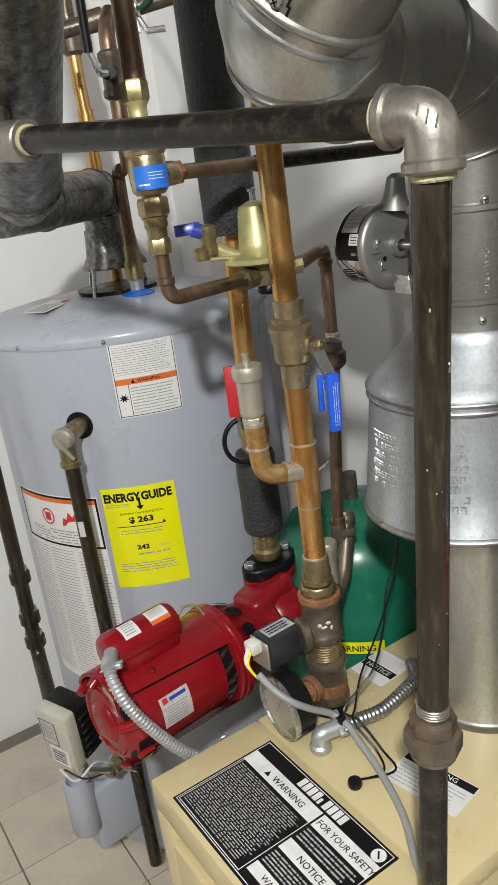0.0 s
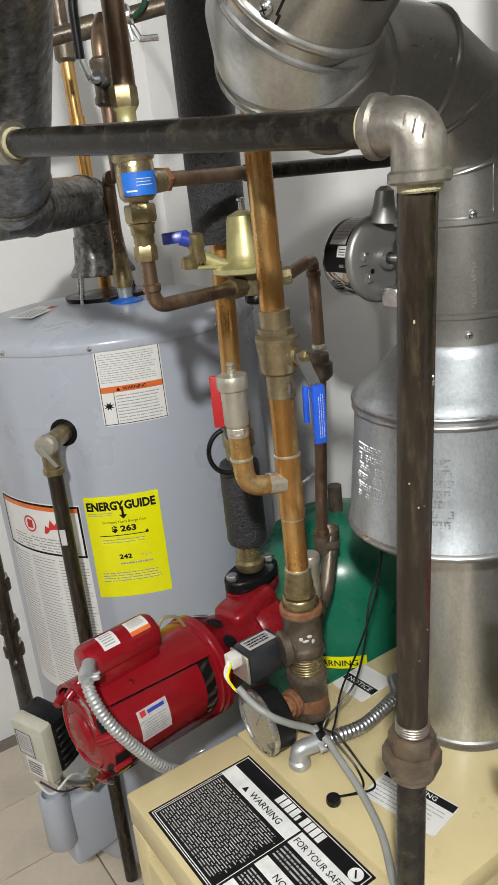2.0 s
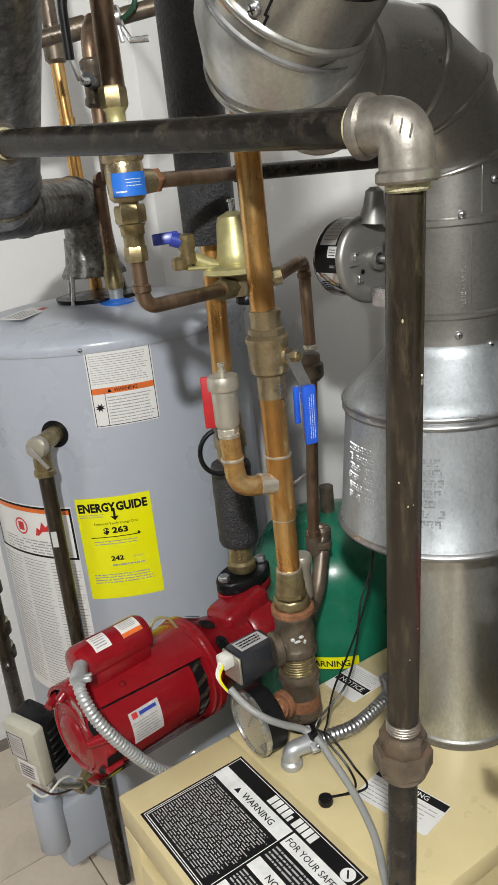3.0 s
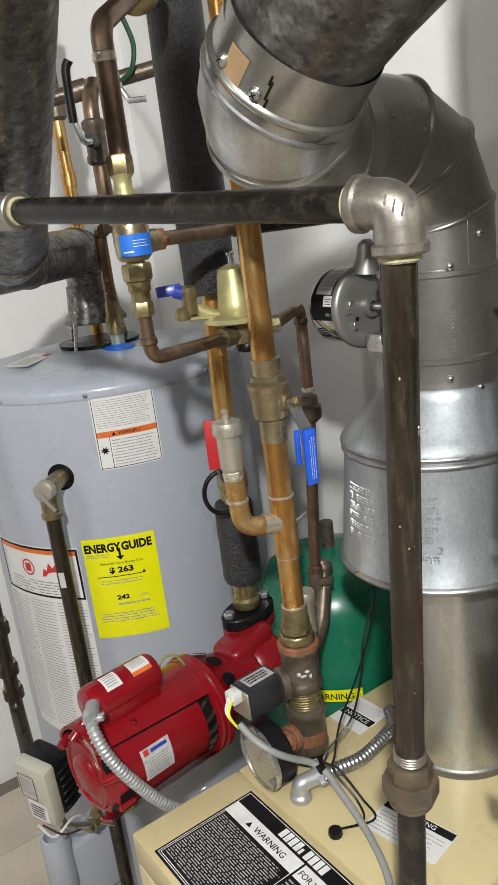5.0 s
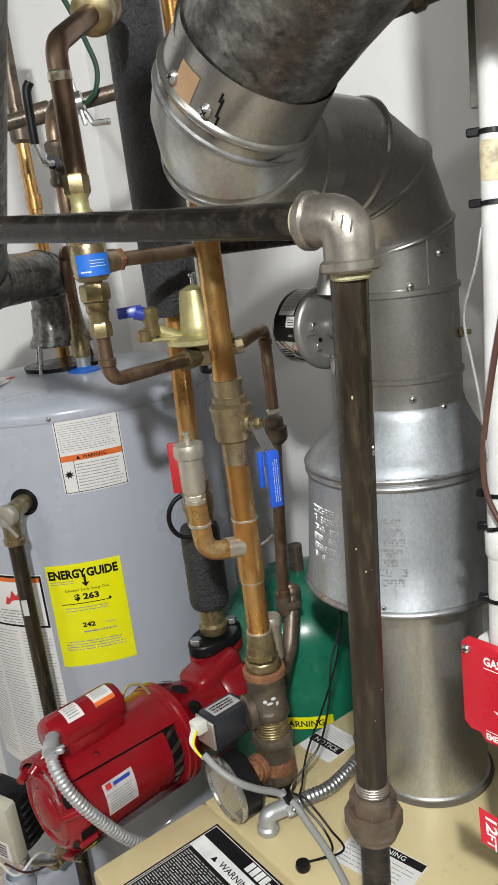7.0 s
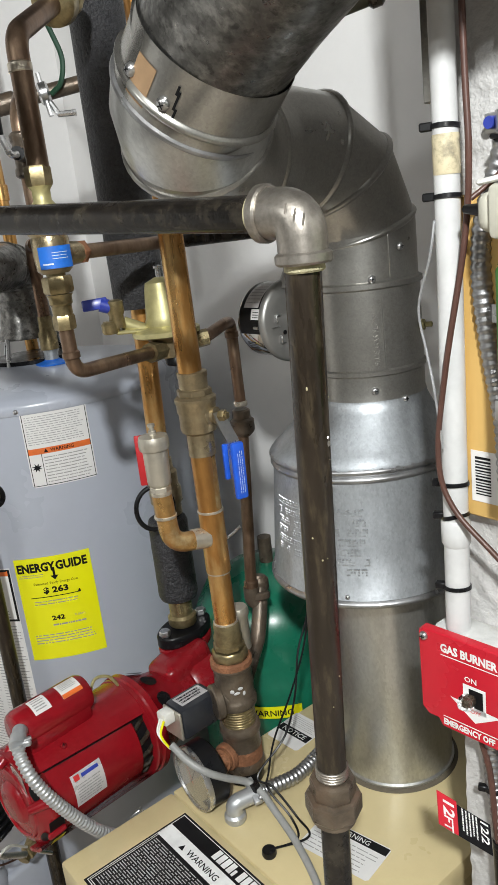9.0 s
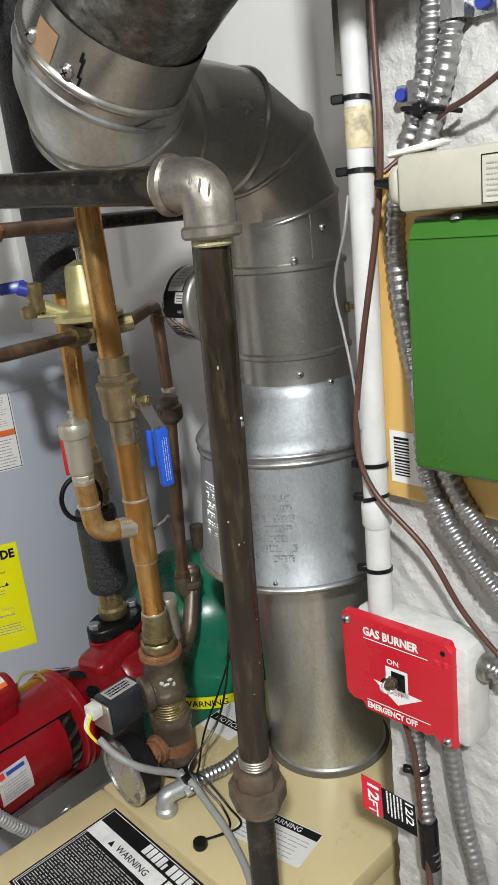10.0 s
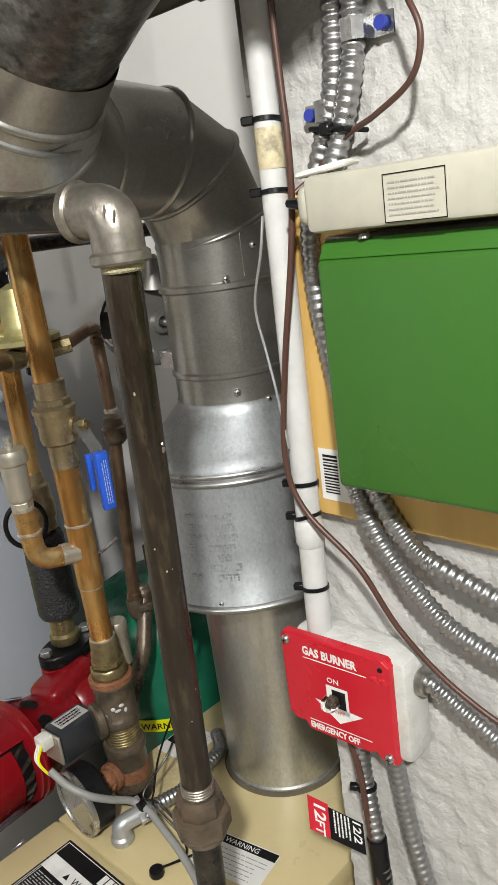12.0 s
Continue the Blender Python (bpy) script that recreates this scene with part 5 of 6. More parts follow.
# seam lid on the upper half of the shell
bm = bmesh.new()
rows = []
lid = ((0.005, 51, 0.0690), (0.186, 42, 0.0715))
for u, d0, r_ in lid:
    rows.append([bm.verts.new(around(u, d0 + (154 - d0) * k / 19, r_)) for k in range(20)])
rim = [[bm.verts.new(around(u, d0 + (154 - d0) * k / 19, 0.0640)) for k in range(20)] for u, d0, _ in lid]
for i in range(len(rows[0]) - 1):
    bm.faces.new((rows[0][i], rows[0][i + 1], rows[1][i + 1], rows[1][i]))
    bm.faces.new((rim[0][i], rim[0][i + 1], rows[0][i + 1], rows[0][i]))
    bm.faces.new((rim[1][i + 1], rim[1][i], rows[1][i], rows[1][i + 1]))
bm.faces.new((rows[0][0], rows[1][0], rim[1][0], rim[0][0]))
part("upper_shell", bm, red_paint, pump)
screw(around(0.068, 60, 0.0700), around(0, 60, 1) - M0, pump, 0.0045, red_paint)


def rows_sheet(put, u0, v0, u1, v1, h, n=6):
    bm = bmesh.new()
    rows = [[bm.verts.new(put(u, v0 + (v1 - v0) * k / n, h)) for u in (u0, u1)] for k in range(n + 1)]
    for r0, r1 in zip(rows, rows[1:]):
        bm.faces.new((r0[0], r0[1], r1[1], r1[0]))
    return bm


# capacitor housing
m = basis(M0 + ax * 0.074 + Vector((0, 0.002, 0.090)), ax, (0, 0.99, 0.05))
CR = 0.0268
cap = part("capacitor_cover", lathe([(0, -0.052), (0.018, -0.052), (0.0235, -0.0495), (CR - 0.0006, -0.044), (CR, -0.036), (CR, 0.044), (CR - 0.0006, 0.052), (0.0235, 0.0575), (0.018, 0.060), (0, 0.060)], m @ Vector((0, 0, 0.002)), ax, 48), red_paint, pump, "red rounded capacitor cover")
part("capacitor_saddle", box((-0.044, -0.0262, -0.034), (0.052, 0.0262, 0.001), 0.006, 2, m), red_paint, pump)


def on_cap(u, v, h):
    """On the rounded top of the capacitor cover."""
    t = (v * 0.85 - 0.009) / CR
    return m @ Vector((u, (CR + h) * math.sin(t), 0.002 + (CR + h) * math.cos(t)))


put = on_cap

for u0, u1, band in ((-0.026, -0.002, False), (0.016, 0.046, True)):
    s = part("label", rows_sheet(put, u0, -0.014, u1, 0.016, 0.0008), paper, cap, "small white sticker")
    part("fine_print", print_rows(put, u0 + 0.003, -0.010 if not band else -0.002, u1 - 0.003, 0.013, 5, 0.0018, rng), grey_ink, s)
    if band:
        part("orange_band", rows_sheet(put, u0, -0.014, u1, -0.007, 0.0014), orange_ink, s)
# maker's plate on the shell
put = lambda u, v, h: around(u - 0.022, 0 + math.degrees(v / 0.068), 0.0646 + h)
bm = bmesh.new()
for i in range(4):
    sheet(put, 0.078, -0.012 + i * 0.0115, 0.124, -0.012 + (i + 1) * 0.0115, 0, bm)
bmesh.ops.remove_doubles(bm, verts=bm.verts, dist=1e-5)
s = part("name_plate", bm, silver_label, pump, "silver motor rating plate")
part("fine_print", print_rows(put, 0.082, -0.008, 0.120, 0.020, 7, 0.0006, rng, 0.4), grey_ink, s)
part("maker_mark", sheet(put, 0.082, 0.024, 0.090, 0.032, 0.0006), red_ink, s)
part("maker_bar", sheet(put, 0.093, 0.025, 0.119, 0.030, 0.0006), blue_dark, s)
bm = bmesh.new()
rows = [[bm.verts.new(around(u, d_, 0.0674)) for u in (0.012, 0.034)] for d_ in (-52, -42, -32, -22, -12, -2)]
for r0, r1 in zip(rows, rows[1:]):
    bm.faces.new((r0[0], r0[1], r1[1], r1[0]))
part("bell_window", bm, black, pump, "dark opening in the end bell")
part("bell_bar", box((-0.013, -0.004, 0), (0.013, 0.004, 0.006), 0.002, 1, basis(around(0.021, -20, 0.0674), ax, (0, 0.4, 0.9))), red_paint, pump)
put2 = lambda u, v, h: around(u - 0.01, -42 + math.degrees(v / 0.068), 0.0674 + h)
part("yellow_sticker", sheet(put2, 0.028, -0.008, 0.046, 0.012, 0.0016), yellow, pump)
part("yellow_wire", sweep(curve([around(0.14, 95, 0.075), around(0.155, 95, 0.095), around(0.175, 93, 0.090), around(0.186, 90, 0.07)]), 0.0022, 8), gold, pump)

# flexible conduit of the motor
mcnd = thing("motor_conduit", (0.25, 0.80, 0.78), "armoured conduit with die cast connector from motor to boiler", "conduit")
cz0, cz1 = Vector((0.262, 0.832, 0.772)), Vector((0.246, 0.806, 0.768))
part("connector", lathe([(0.0085, 0), (0.0095, 0.002), (0.0095, 0.012), (0.0108, 0.014), (0.0108, 0.026), (0.0098, 0.030), (0.006, 0.030)], cz0, cz1 - cz0, 24), zinc, mcnd)
part("connector_screw", sweep([cz1 + Vector((0.004, 0.002, 0.004)), cz1 + Vector((0.018, -0.004, 0.006))], 0.0025, 8), steel, mcnd)
part("clamp_ear", box((-0.002, -0.004, -0.004), (0.014, 0.004, 0.003), 0.0015, 1, basis(cz1 + Vector((0.004, 0.001, 0.001)), (0.8, -0.6, 0.1), (0, 0, 1))), zinc, mcnd)
part("armour", armoured(curve([(0.246, 0.806, 0.768), (0.2455, 0.794, 0.752), (0.252, 0.782, 0.725), (0.272, 0.774, 0.684), (0.309, 0.774, 0.625), (0.345, 0.776, 0.588), (0.375, 0.765, 0.568), (0.40, 0.745, 0.56)]), 0.0084, 0.0056), zinc, mcnd)
for k in range(3):
    part("loose_strand", sweep(curve([(0.355, 0.765, 0.60), (0.35 + 0.008 * k, 0.757, 0.625 + 0.004 * k), (0.366, 0.752, 0.632 - 0.006 * k), (0.372 + 0.004 * k, 0.757, 0.610)]), 0.0004, 5), steel, mcnd)

# control box on the upper tee
sensor = thing("flow_switch", (0.45, 0.735, 0.742), "slate grey control box with white plug on the iron tee", "switch")
m = basis((0.4515, 0.734, 0.744), (1, 0.06, 0.0), (0, 1, 0))
bx = part("housing", box((-0.0285, -0.0195, -0.023), (0.030, 0.0195, 0.0215), 0.006, 2, m), slate_plastic, sensor)
put = flat(m)
s = part("label", plate(put, -0.02, -0.010, 0.022, 0.012, 0.0217, 0.0221), silver_label, bx)
part("fine_print", print_rows(put, -0.017, -0.007, 0.019, 0.009, 3, 0.0225, rng, 0.6, 0.1), black_ink, s)
part("end_plate", box((-0.032, -0.018, -0.020), (-0.0285, 0.018, 0.019), 0.001, 1, m), nickel, sensor)
part("plug", box((-0.048, -0.009, 0.006), (-0.032, 0.009, 0.022), 0.002, 2, m), offwhite, sensor, "white plug")
for k in range(3):
    part("yellow_wire", sweep(curve([m @ Vector((-0.048, -0.006 + k * 0.004, 0.014)), m @ Vector((-0.060, -0.014 + k * 0.003, 0.004)), m @ Vector((-0.056, -0.024, -0.012)), (0.399, 0.703, 0.737)]), 0.0016, 6), (yellow, offwhite, offwhite)[k], sensor)
cable = thing("grey_cable", (0.47, 0.62, BZ), "grey control cable lying across the boiler top", "cable")
part("sheath", sweep(curve([(0.398, 0.704, 0.738), (0.405, 0.683, 0.722), (0.418, 0.664, 0.708), (0.440, 0.657, 0.690), (0.466, 0.652, 0.671), (0.4725, 0.632, 0.663), (0.4705, 0.606, 0.653), (0.4628, 0.5604, 0.641), (0.441, 0.503, 0.637), (0.408, 0.450, 0.637), (0.396, 0.418, 0.637), (0.390, 0.405, 0.60), (0.388, 0.402, 0.40)]), 0.0046, 12), grey_cable, cable)
part("cable_tie", sweep([(0.474, 0.636, 0.652), (0.470, 0.642, 0.672)], 0.0062, 8), black, cable)
wire = thing("sensor_wires", (0.45, 0.6, BZ), "thin black sensor wires with a rubber stopper", "wire")
for k in range(2):
    o = Vector((0.004 * k, -0.006 * k, 0.003 * k))
    part("wire", sweep(curve([Vector((0.435, 0.578, 0.637)), Vector((0.470, 0.567, 0.636)) + o * 2, Vector((0.482, 0.590, 0.645)) + o, Vector((0.476, 0.622, 0.672)) + o, Vector((0.482, 0.625, 0.69)) - o * 2, Vector((0.512, 0.645, 0.712)) + o * 2, Vector((0.56, 0.664, 0.742)) + o, Vector((0.602, 0.678, 0.785)) - o, Vector((0.628, 0.690, 0.83)), Vector((0.64, 0.70, 0.88))]), 0.0014, 6), black, wire)

# pressure gauge
gauge = thing("pressure_gauge", (0.44, 0.70, 0.68), "round black pressure gauge with aged dial", "gauge")
gn = Vector((-0.998, 0.05, -0.03)).normalized()
gc = Vector((0.4160, 0.698, 0.679))
part("case", lathe([(0, -0.032), (0.038, -0.032), (0.0420, -0.028), (0.0420, 0), (0.0395, 0), (0.0395, -0.004)], gc, gn, 48, caps=False), black, gauge)
part("bezel", lathe([(0.0424, -0.006), (0.0432, -0.003), (0.0424, 0.002), (0.0390, 0.002), (0.0385, -0.002)], gc, gn, 48, caps=False), steel, gauge, "steel bezel")
part("dial", lathe([(0.0400, -0.0035), (0.0400, -0.003), (0, -0.003)], gc, gn, 48), dial, gauge)
gx = Vector((-0.05, -0.998, 0)).normalized()
gput = flat(basis(gc, gx, Vector((0, 0, 1))))
bm = bmesh.new()
for k in range(28):
    t = radians(225 - k * 10)
    for r0, r1, ww in ((0.031 if k % 4 else 0.027, 0.035, 0.0004),):
        c, s_ = math.cos(t), math.sin(t)
        bm.faces.new([bm.verts.new(gput(c * r - s_ * w_, s_ * r + c * w_, -0.0012)) for r, w_ in ((r0, -ww), (r1, -ww), (r1, ww), (r0, ww))])
part("scale_marks", bm, black_ink, gauge)
for t, mt, ln in ((115, red_ink, 0.026), (60, black_ink, 0.03)):
    c, s_ = math.cos(radians(t)), math.sin(radians(t))
    bm = bmesh.new()
    bm.faces.new([bm.verts.new(gput(c * r - s_ * w_, s_ * r + c * w_, 0.0002)) for r, w_ in ((-0.006, -0.0008), (ln, -0.0004), (ln, 0.0004), (-0.006, 0.0008))])
    part("pointer", bm, mt, gauge)
lens = part("glass", lathe([(0.0388, 0.0004), (0.0388, 0.0012), (0, 0.0016)], gc, gn, 40), glass, gauge, "clear gauge glass")
lens.visible_shadow = False
part("stem", sweep([gc - gn * 0.03, gc - gn * 0.05], 0.010, 14), rust, gauge)

# ---- pressure reducing valve, backflow preventer and their pipes ----
prv = thing("pressure_reducer", (0.553, 0.829, 1.19), "yellow brass pressure reducing valve with bell cover", "valve")
PX, PY = 0.5525, 0.8250
part("bell", lathe([(0.0245, 0), (0.026, 0.004), (0.0235, 0.012), (0.0205, 0.048), (0.0185, 0.056), (0.010, 0.060), (0.006, 0.062)], (PX, PY, 1.226), seg=36), gold, prv)
part("set_screw", lathe([(0.0035, 0), (0.0035, 0.012), (0.0055, 0.013), (0.0055, 0.016), (0, 0.018)], (PX, PY, 1.286)), steel, prv)
part("flange", lathe([(0.040, 0), (0.044, 0.002), (0.044, 0.008), (0.040, 0.010), (0.024, 0.013)], (PX, PY, 1.214), seg=40), gold, prv)
part("body", lathe([(0.018, 0), (0.020, 0.004), (0.020, 0.02), (0.032, 0.028)], (PX, PY, 1.186), seg=28), bronze, prv)
part("bottom_cap", lathe([(0.012, 0), (0.015, 0.002), (0.015, 0.01), (0.012, 0.014)], (PX + 0.006, PY - 0.006, 1.174), seg=8), black, prv)
put = lambda u, v, h: Vector((PX, PY, 1.236 + v)) + Vector((math.cos(radians(-82) + u / 0.0225), math.sin(radians(-82) + u / 0.0225), 0)) * (0.0226 + h - v * 0.06)
s = part("label", sheet(put, -0.004, 0.0, 0.018, 0.032, 0.0016, None, 4), black_ink, prv, "small black label")
part("red_mark", sheet(put, 0.002, 0.020, 0.012, 0.028, 0.0022, None, 2), red_ink, s)
part("fine_print", print_rows(put, 0.0, 0.004, 0.016, 0.016, 3, 0.0022, rng), white_ink, s)
part("inlet_union", sweep([(PX - 0.012, PY - 0.004, 1.198), (PX - 0.040, PY - 0.018, 1.199)], [0.0135, 0.0128], 8), brass, prv)
part("outlet_union", sweep([(PX + 0.012, PY - 0.006, 1.200), (PX + 0.048, PY - 0.024, 1.204)], [0.0125, 0.0112], 8), brass, prv)
# drain cock with a blue handle
cock = thing("drain_cock", (0.49, 0.85, 1.24), "small brass drain cock with a blue handle", "valve")
part("arm", sweep([(0.505, 0.848, 1.237), (PX - 0.02, PY + 0.01, 1.222)], 0.0085, 12), gold, cock)
part("plate", box((-0.04, -0.012, -0.002), (0.012, 0.012, 0.003), 0.002, 1, basis((0.530, 0.836, 1.224), (0.9, -0.42, -0.05), (0.4, 0.9, 0))), gold, cock)
part("body", lathe([(0.010, 0), (0.011, 0.004), (0.009, 0.016), (0.011, 0.02), (0.011, 0.034), (0.007, 0.036)], (0.496, 0.847, 1.232)), brass, cock)
part("nose", lathe([(0.0095, 0), (0.0115, 0.003), (0.0115, 0.012), (0.008, 0.016)], (0.487, 0.850, 1.226)), brass, cock)
part("handle", box((-0.016, -0.007, -0.003), (0.016, 0.007, 0.003), 0.002, 2, basis((0.474, 0.857, 1.265), (0.85, -0.5, 0.05), (0.2, 0.1, 0.95))), blue_dark, cock, "blue plastic handle")
part("handle_hub", sweep([(0.480, 0.855, 1.264), (0.494, 0.848, 1.258)], 0.009, 12), blue_dark, cock)

bf = thing("backflow_preventer", (0.384, 0.747, 1.2), "bronze backflow preventer with a blue tag on copper feed pipe", "valve")
FXB, FYB = 0.3795, 0.7505
pipe("feed_pipe", [(FXB + 0.002, FYB, 1.42), (FXB + 0.004, FYB + 0.004, 1.545), (0.475, 0.83, 1.60)], 0.0112, copper_dark, bf, 0.018)
ring("solder_ring", (FXB + 0.003, FYB + 0.003, 1.515), (0, 0, 1), 0.0122, 0.012, solder, bf)
hexagon("union_nut", (FXB, FYB, 1.412), (0, 0, 1), 0.0138, 0.02, brass, bf)
part("spindle", lathe([(0.011, 0), (0.009, 0.006), (0.0125, 0.01), (0.0125, 0.016), (0.0095, 0.02), (0.0095, 0.03), (0.0125, 0.034)], (FXB, FYB, 1.368)), gold, bf)
part("body", lathe([(0.0145, 0), (0.0185, 0.004), (0.0198, 0.02), (0.0198, 0.034), (0.0190, 0.038), (0.0212, 0.040), (0.0218, 0.043), (0.0218, 0.050), (0.0195, 0.053), (0.015, 0.056)], (FXB, FYB, 1.314), seg=36), bronze, bf)
put = round_tank((FXB, FYB), 0.0202, radians(-156), 1.3195)
s = part("blue_tag", plate(put, 0, 0, 0.037, 0.0225, 0.0006, 0.0012, 8), blue_plastic, bf, "blue plastic tag")
part("print", print_rows(put, 0.014, 0.009, 0.031, 0.018, 3, 0.0016, rng, 0.22), white_ink, s)
part("print", print_rows(put, 0.004, 0.003, 0.016, 0.008, 1, 0.0016, rng, 0.3), white_ink, s)
part("body_tail", lathe([(0.0102, 0), (0.0102, 0.05)], (FXB, FYB, 1.27), seg=20), brass, bf)
hexagon("lower_union", (FXB, FYB, 1.302), (0, 0, 1), 0.0162, 0.018, brass, bf)
part("strainer", lathe([(0.0098, 0), (0.0108, 0.004), (0.0108, 0.012), (0.0125, 0.014), (0.0125, 0.021), (0.0145, 0.024)], (FXB, FYB, 1.268)), brass, bf)
hexagon("pipe_nut", (FXB, FYB, 1.262), (0, 0, 1), 0.0122, 0.016, brass, bf)
pipe("copper_elbow_pipe", [(FXB, FYB, 1.265), (FXB + 0.001, FYB, 1.2055), (PX - 0.03, PY - 0.013, 1.1985)], 0.0082, copper_dark, bf, 0.022)
ring("elbow_lip", (FXB + 0.001, FYB, 1.226), (0, 0, 1), 0.0098, 0.010, copper_dark, bf)
part("side_outlet", sweep([(FXB + 0.008, FYB + 0.008, 1.332), (FXB + 0.040, FYB + 0.022, 1.332)], [0.014, 0.0125], 14), bronze, bf)
hexagon("side_nut", (FXB + 0.043, FYB + 0.023, 1.332), (0.85, 0.5, 0), 0.0135, 0.012, rust, bf)
pipe("vent_pipe", [(FXB + 0.04, FYB + 0.022, 1.332), (0.56, 0.815, 1.330)], 0.0082, copper_dark, bf)
pipe("vent_pipe_end", [(0.555, 0.813, 1.330), (0.80, 0.825, 1.327)], 0.0095, iron, bf)

feed = thing("boiler_feed_pipe", (0.63, 0.785, 0.82), "thin copper feed pipe on black iron below", "pipe")
RXF, RYF = 0.6645, 0.8350
pipe("copper_pipe", [(PX + 0.045, PY - 0.022, 1.204), (RXF - 0.020, RYF - 0.014, 1.213), (RXF, RYF, 1.212), (RXF + 0.001, RYF, 1.09)], 0.0082, copper_dark, feed, 0.012)
ring("copper_collar", (RXF, RYF, 1.194), (0, 0, 1), 0.0098, 0.012, copper_dark, feed)
ring("solder_collar", (RXF + 0.001, RYF, 1.094), (0, 0, 1), 0.0100, 0.008, solder, feed)
part("adapter", lathe([(0.0105, 0), (0.0165, 0.006), (0.0175, 0.010), (0.0175, 0.024), (0.0135, 0.027), (0.0130, 0.038), (0.0105, 0.040)], (RXF, RYF, 1.046), seg=20), cast_brown, feed)
pipe("lower_copper", [(RXF - 0.001, RYF, 1.06), (0.6436, 0.8346, 0.81)], 0.0088, copper_dark, feed)
ring("copper_collar", (0.6442, 0.8346, 0.816), (0.07, 0, 1), 0.0110, 0.014, copper_dark, feed)
part("iron_elbow", sweep(bend([(0.6436, 0.8346, 0.812), (0.6432, 0.8345, 0.788), (0.656, 0.826, 0.782)], 0.012), 0.0125, 16), cast_brown, feed)
pipe("iron_riser", [(0.664, 0.842, 0.818), (0.660, 0.836, 0.806), (0.650, 0.826, 0.780), (0.628, 0.812, 0.740), (0.580, 0.790, 0.700), (0.515, 0.722, 0.668)], 0.0115, cast_brown, feed, 0.012)
part("iron_cap", lathe([(0.0135, 0), (0.0150, 0.003), (0.0150, 0.016), (0.011, 0.021), (0, 0.022)], (0.6625, 0.839, 0.799)), cast_brown, feed)
ring("iron_lip", (0.6535, 0.828, 0.795), (0.15, 0.2, 1), 0.0150, 0.012, cast_brown, feed)
part("small_hook", sweep(curve([(0.55, 0.80, 0.925), (0.585, 0.81, 0.915), (0.60, 0.80, 0.925), (0.605, 0.79, 0.935)]), 0.0022, 8), steel, feed)

# ---- pipes behind ----
cold = thing("cold_water_pipe", (0.6, 1.3, 1.15), "brown oxidised copper cold water pipe", "pipe")
pipe("copper_pipe", [(0.600, 1.300, 1.150), (0.600, 1.300, 1.345), (0.585, 1.25, 1.345)], 0.0112, copper_dark, cold, 0.03)
part("adapter", lathe([(0.0165, 0), (0.0165, 0.03), (0.0135, 0.034), (0.0125, 0.06)], (0.600, 1.300, 1.160)), brass, cold)
valve_line = thing("branch_pipe", (0.56, 1.17, 1.4), "oxidised branch pipe with black lever valve", "pipe")
pipe("copper_pipe", [(0.562, 1.172, 1.34), (0.560, 1.170, 1.54), (0.585, 1.20, 1.568)], 0.0125, copper_dark, valve_line, 0.03)
part("valve_body", lathe([(0.014, 0), (0.019, 0.004), (0.019, 0.012), (0.0165, 0.016), (0.0165, 0.05), (0.019, 0.054), (0.019, 0.064), (0.014, 0.068)], (0.560, 1.170, 1.445)), cast_brown, valve_line)
part("valve_stem", sweep([(0.555, 1.165, 1.478), (0.515, 1.095, 1.474)], 0.010, 12), black, valve_line)
part("lever", sweep(bend([(0.513, 1.09, 1.472), (0.500, 1.086, 1.470), (0.490, 1.088, 1.503)], 0.012), 0.005, 8), steel, valve_line)
part("lever_grip", sweep(curve([(0.490, 1.088, 1.498), (0.489, 1.085, 1.535), (0.489, 1.082, 1.566), (0.494, 1.078, 1.578)]), 0.0065, 10), black, valve_line, "black lever grip")
hot = thing("hot_water_pipe", (0.62, 1.46, 1.15), "bright copper hot water pipe", "pipe")
pipe("copper_pipe", [(0.638, 1.470, 1.130), (0.628, 1.460, 1.56)], 0.0125, copper, hot)
ring("coupling", (0.632, 1.464, 1.445), (0, 0, 1), 0.0145, 0.045, copper, hot)
part("valve", lathe([(0.014, 0), (0.02, 0.006), (0.02, 0.03), (0.014, 0.036), (0.013, 0.25)], (0.628, 1.460, 1.55)), cast_brown, hot)
main = thing("iron_main", (0.6, 1.22, 1.56), "brown iron main with ground clamp along the wall", "pipe")
A, B = Vector((0.43, 1.315, 1.537)), Vector((0.93, 1.05, 1.632))
pipe("pipe", [A, B], 0.0125, cast_brown, main)
u = (B - A).normalized()
g = A.lerp(B, 0.40)
ring("tee", A.lerp(B, 0.29), u, 0.0165, 0.05, cast_brown, main)
ring("clamp", g, u, 0.0175, 0.018, steel, main, label="zinc ground clamp")
part("clamp_jaw", sweep([g + Vector((0.004, -0.006, -0.014)), g + Vector((0.012, -0.016, -0.034)), g + Vector((0.036, -0.03, -0.034))], 0.005, 8), steel, main)
part("clamp_screw", sweep([g + Vector((-0.006, 0, 0.03)), g + Vector((0.0, -0.012, -0.036))], 0.004, 8), steel, main)
gw = thing("ground_wire", (0.64, 1.18, 1.6), "green ground wire on the clamp", "wire")
part("green_wire", sweep(curve([(0.585, 1.165, 1.76), (0.618, 1.165, 1.699), (0.638, 1.167, 1.655), (0.650, 1.168, 1.618), (0.645, 1.175, 1.585), (0.633, 1.19, 1.57)]), 0.0042, 8), material("green wire sheath", (0.012, 0.06, 0.03), 0.45), gw)
part("bronze_valve", lathe([(0.015, 0), (0.024, 0.006), (0.026, 0.02), (0.020, 0.034), (0.024, 0.04), (0.024, 0.05), (0.012, 0.054)], (0.462, 0.818, 1.592), (0.85, 0.8, 0.5), 20), brass, bf, "stained brass valve")
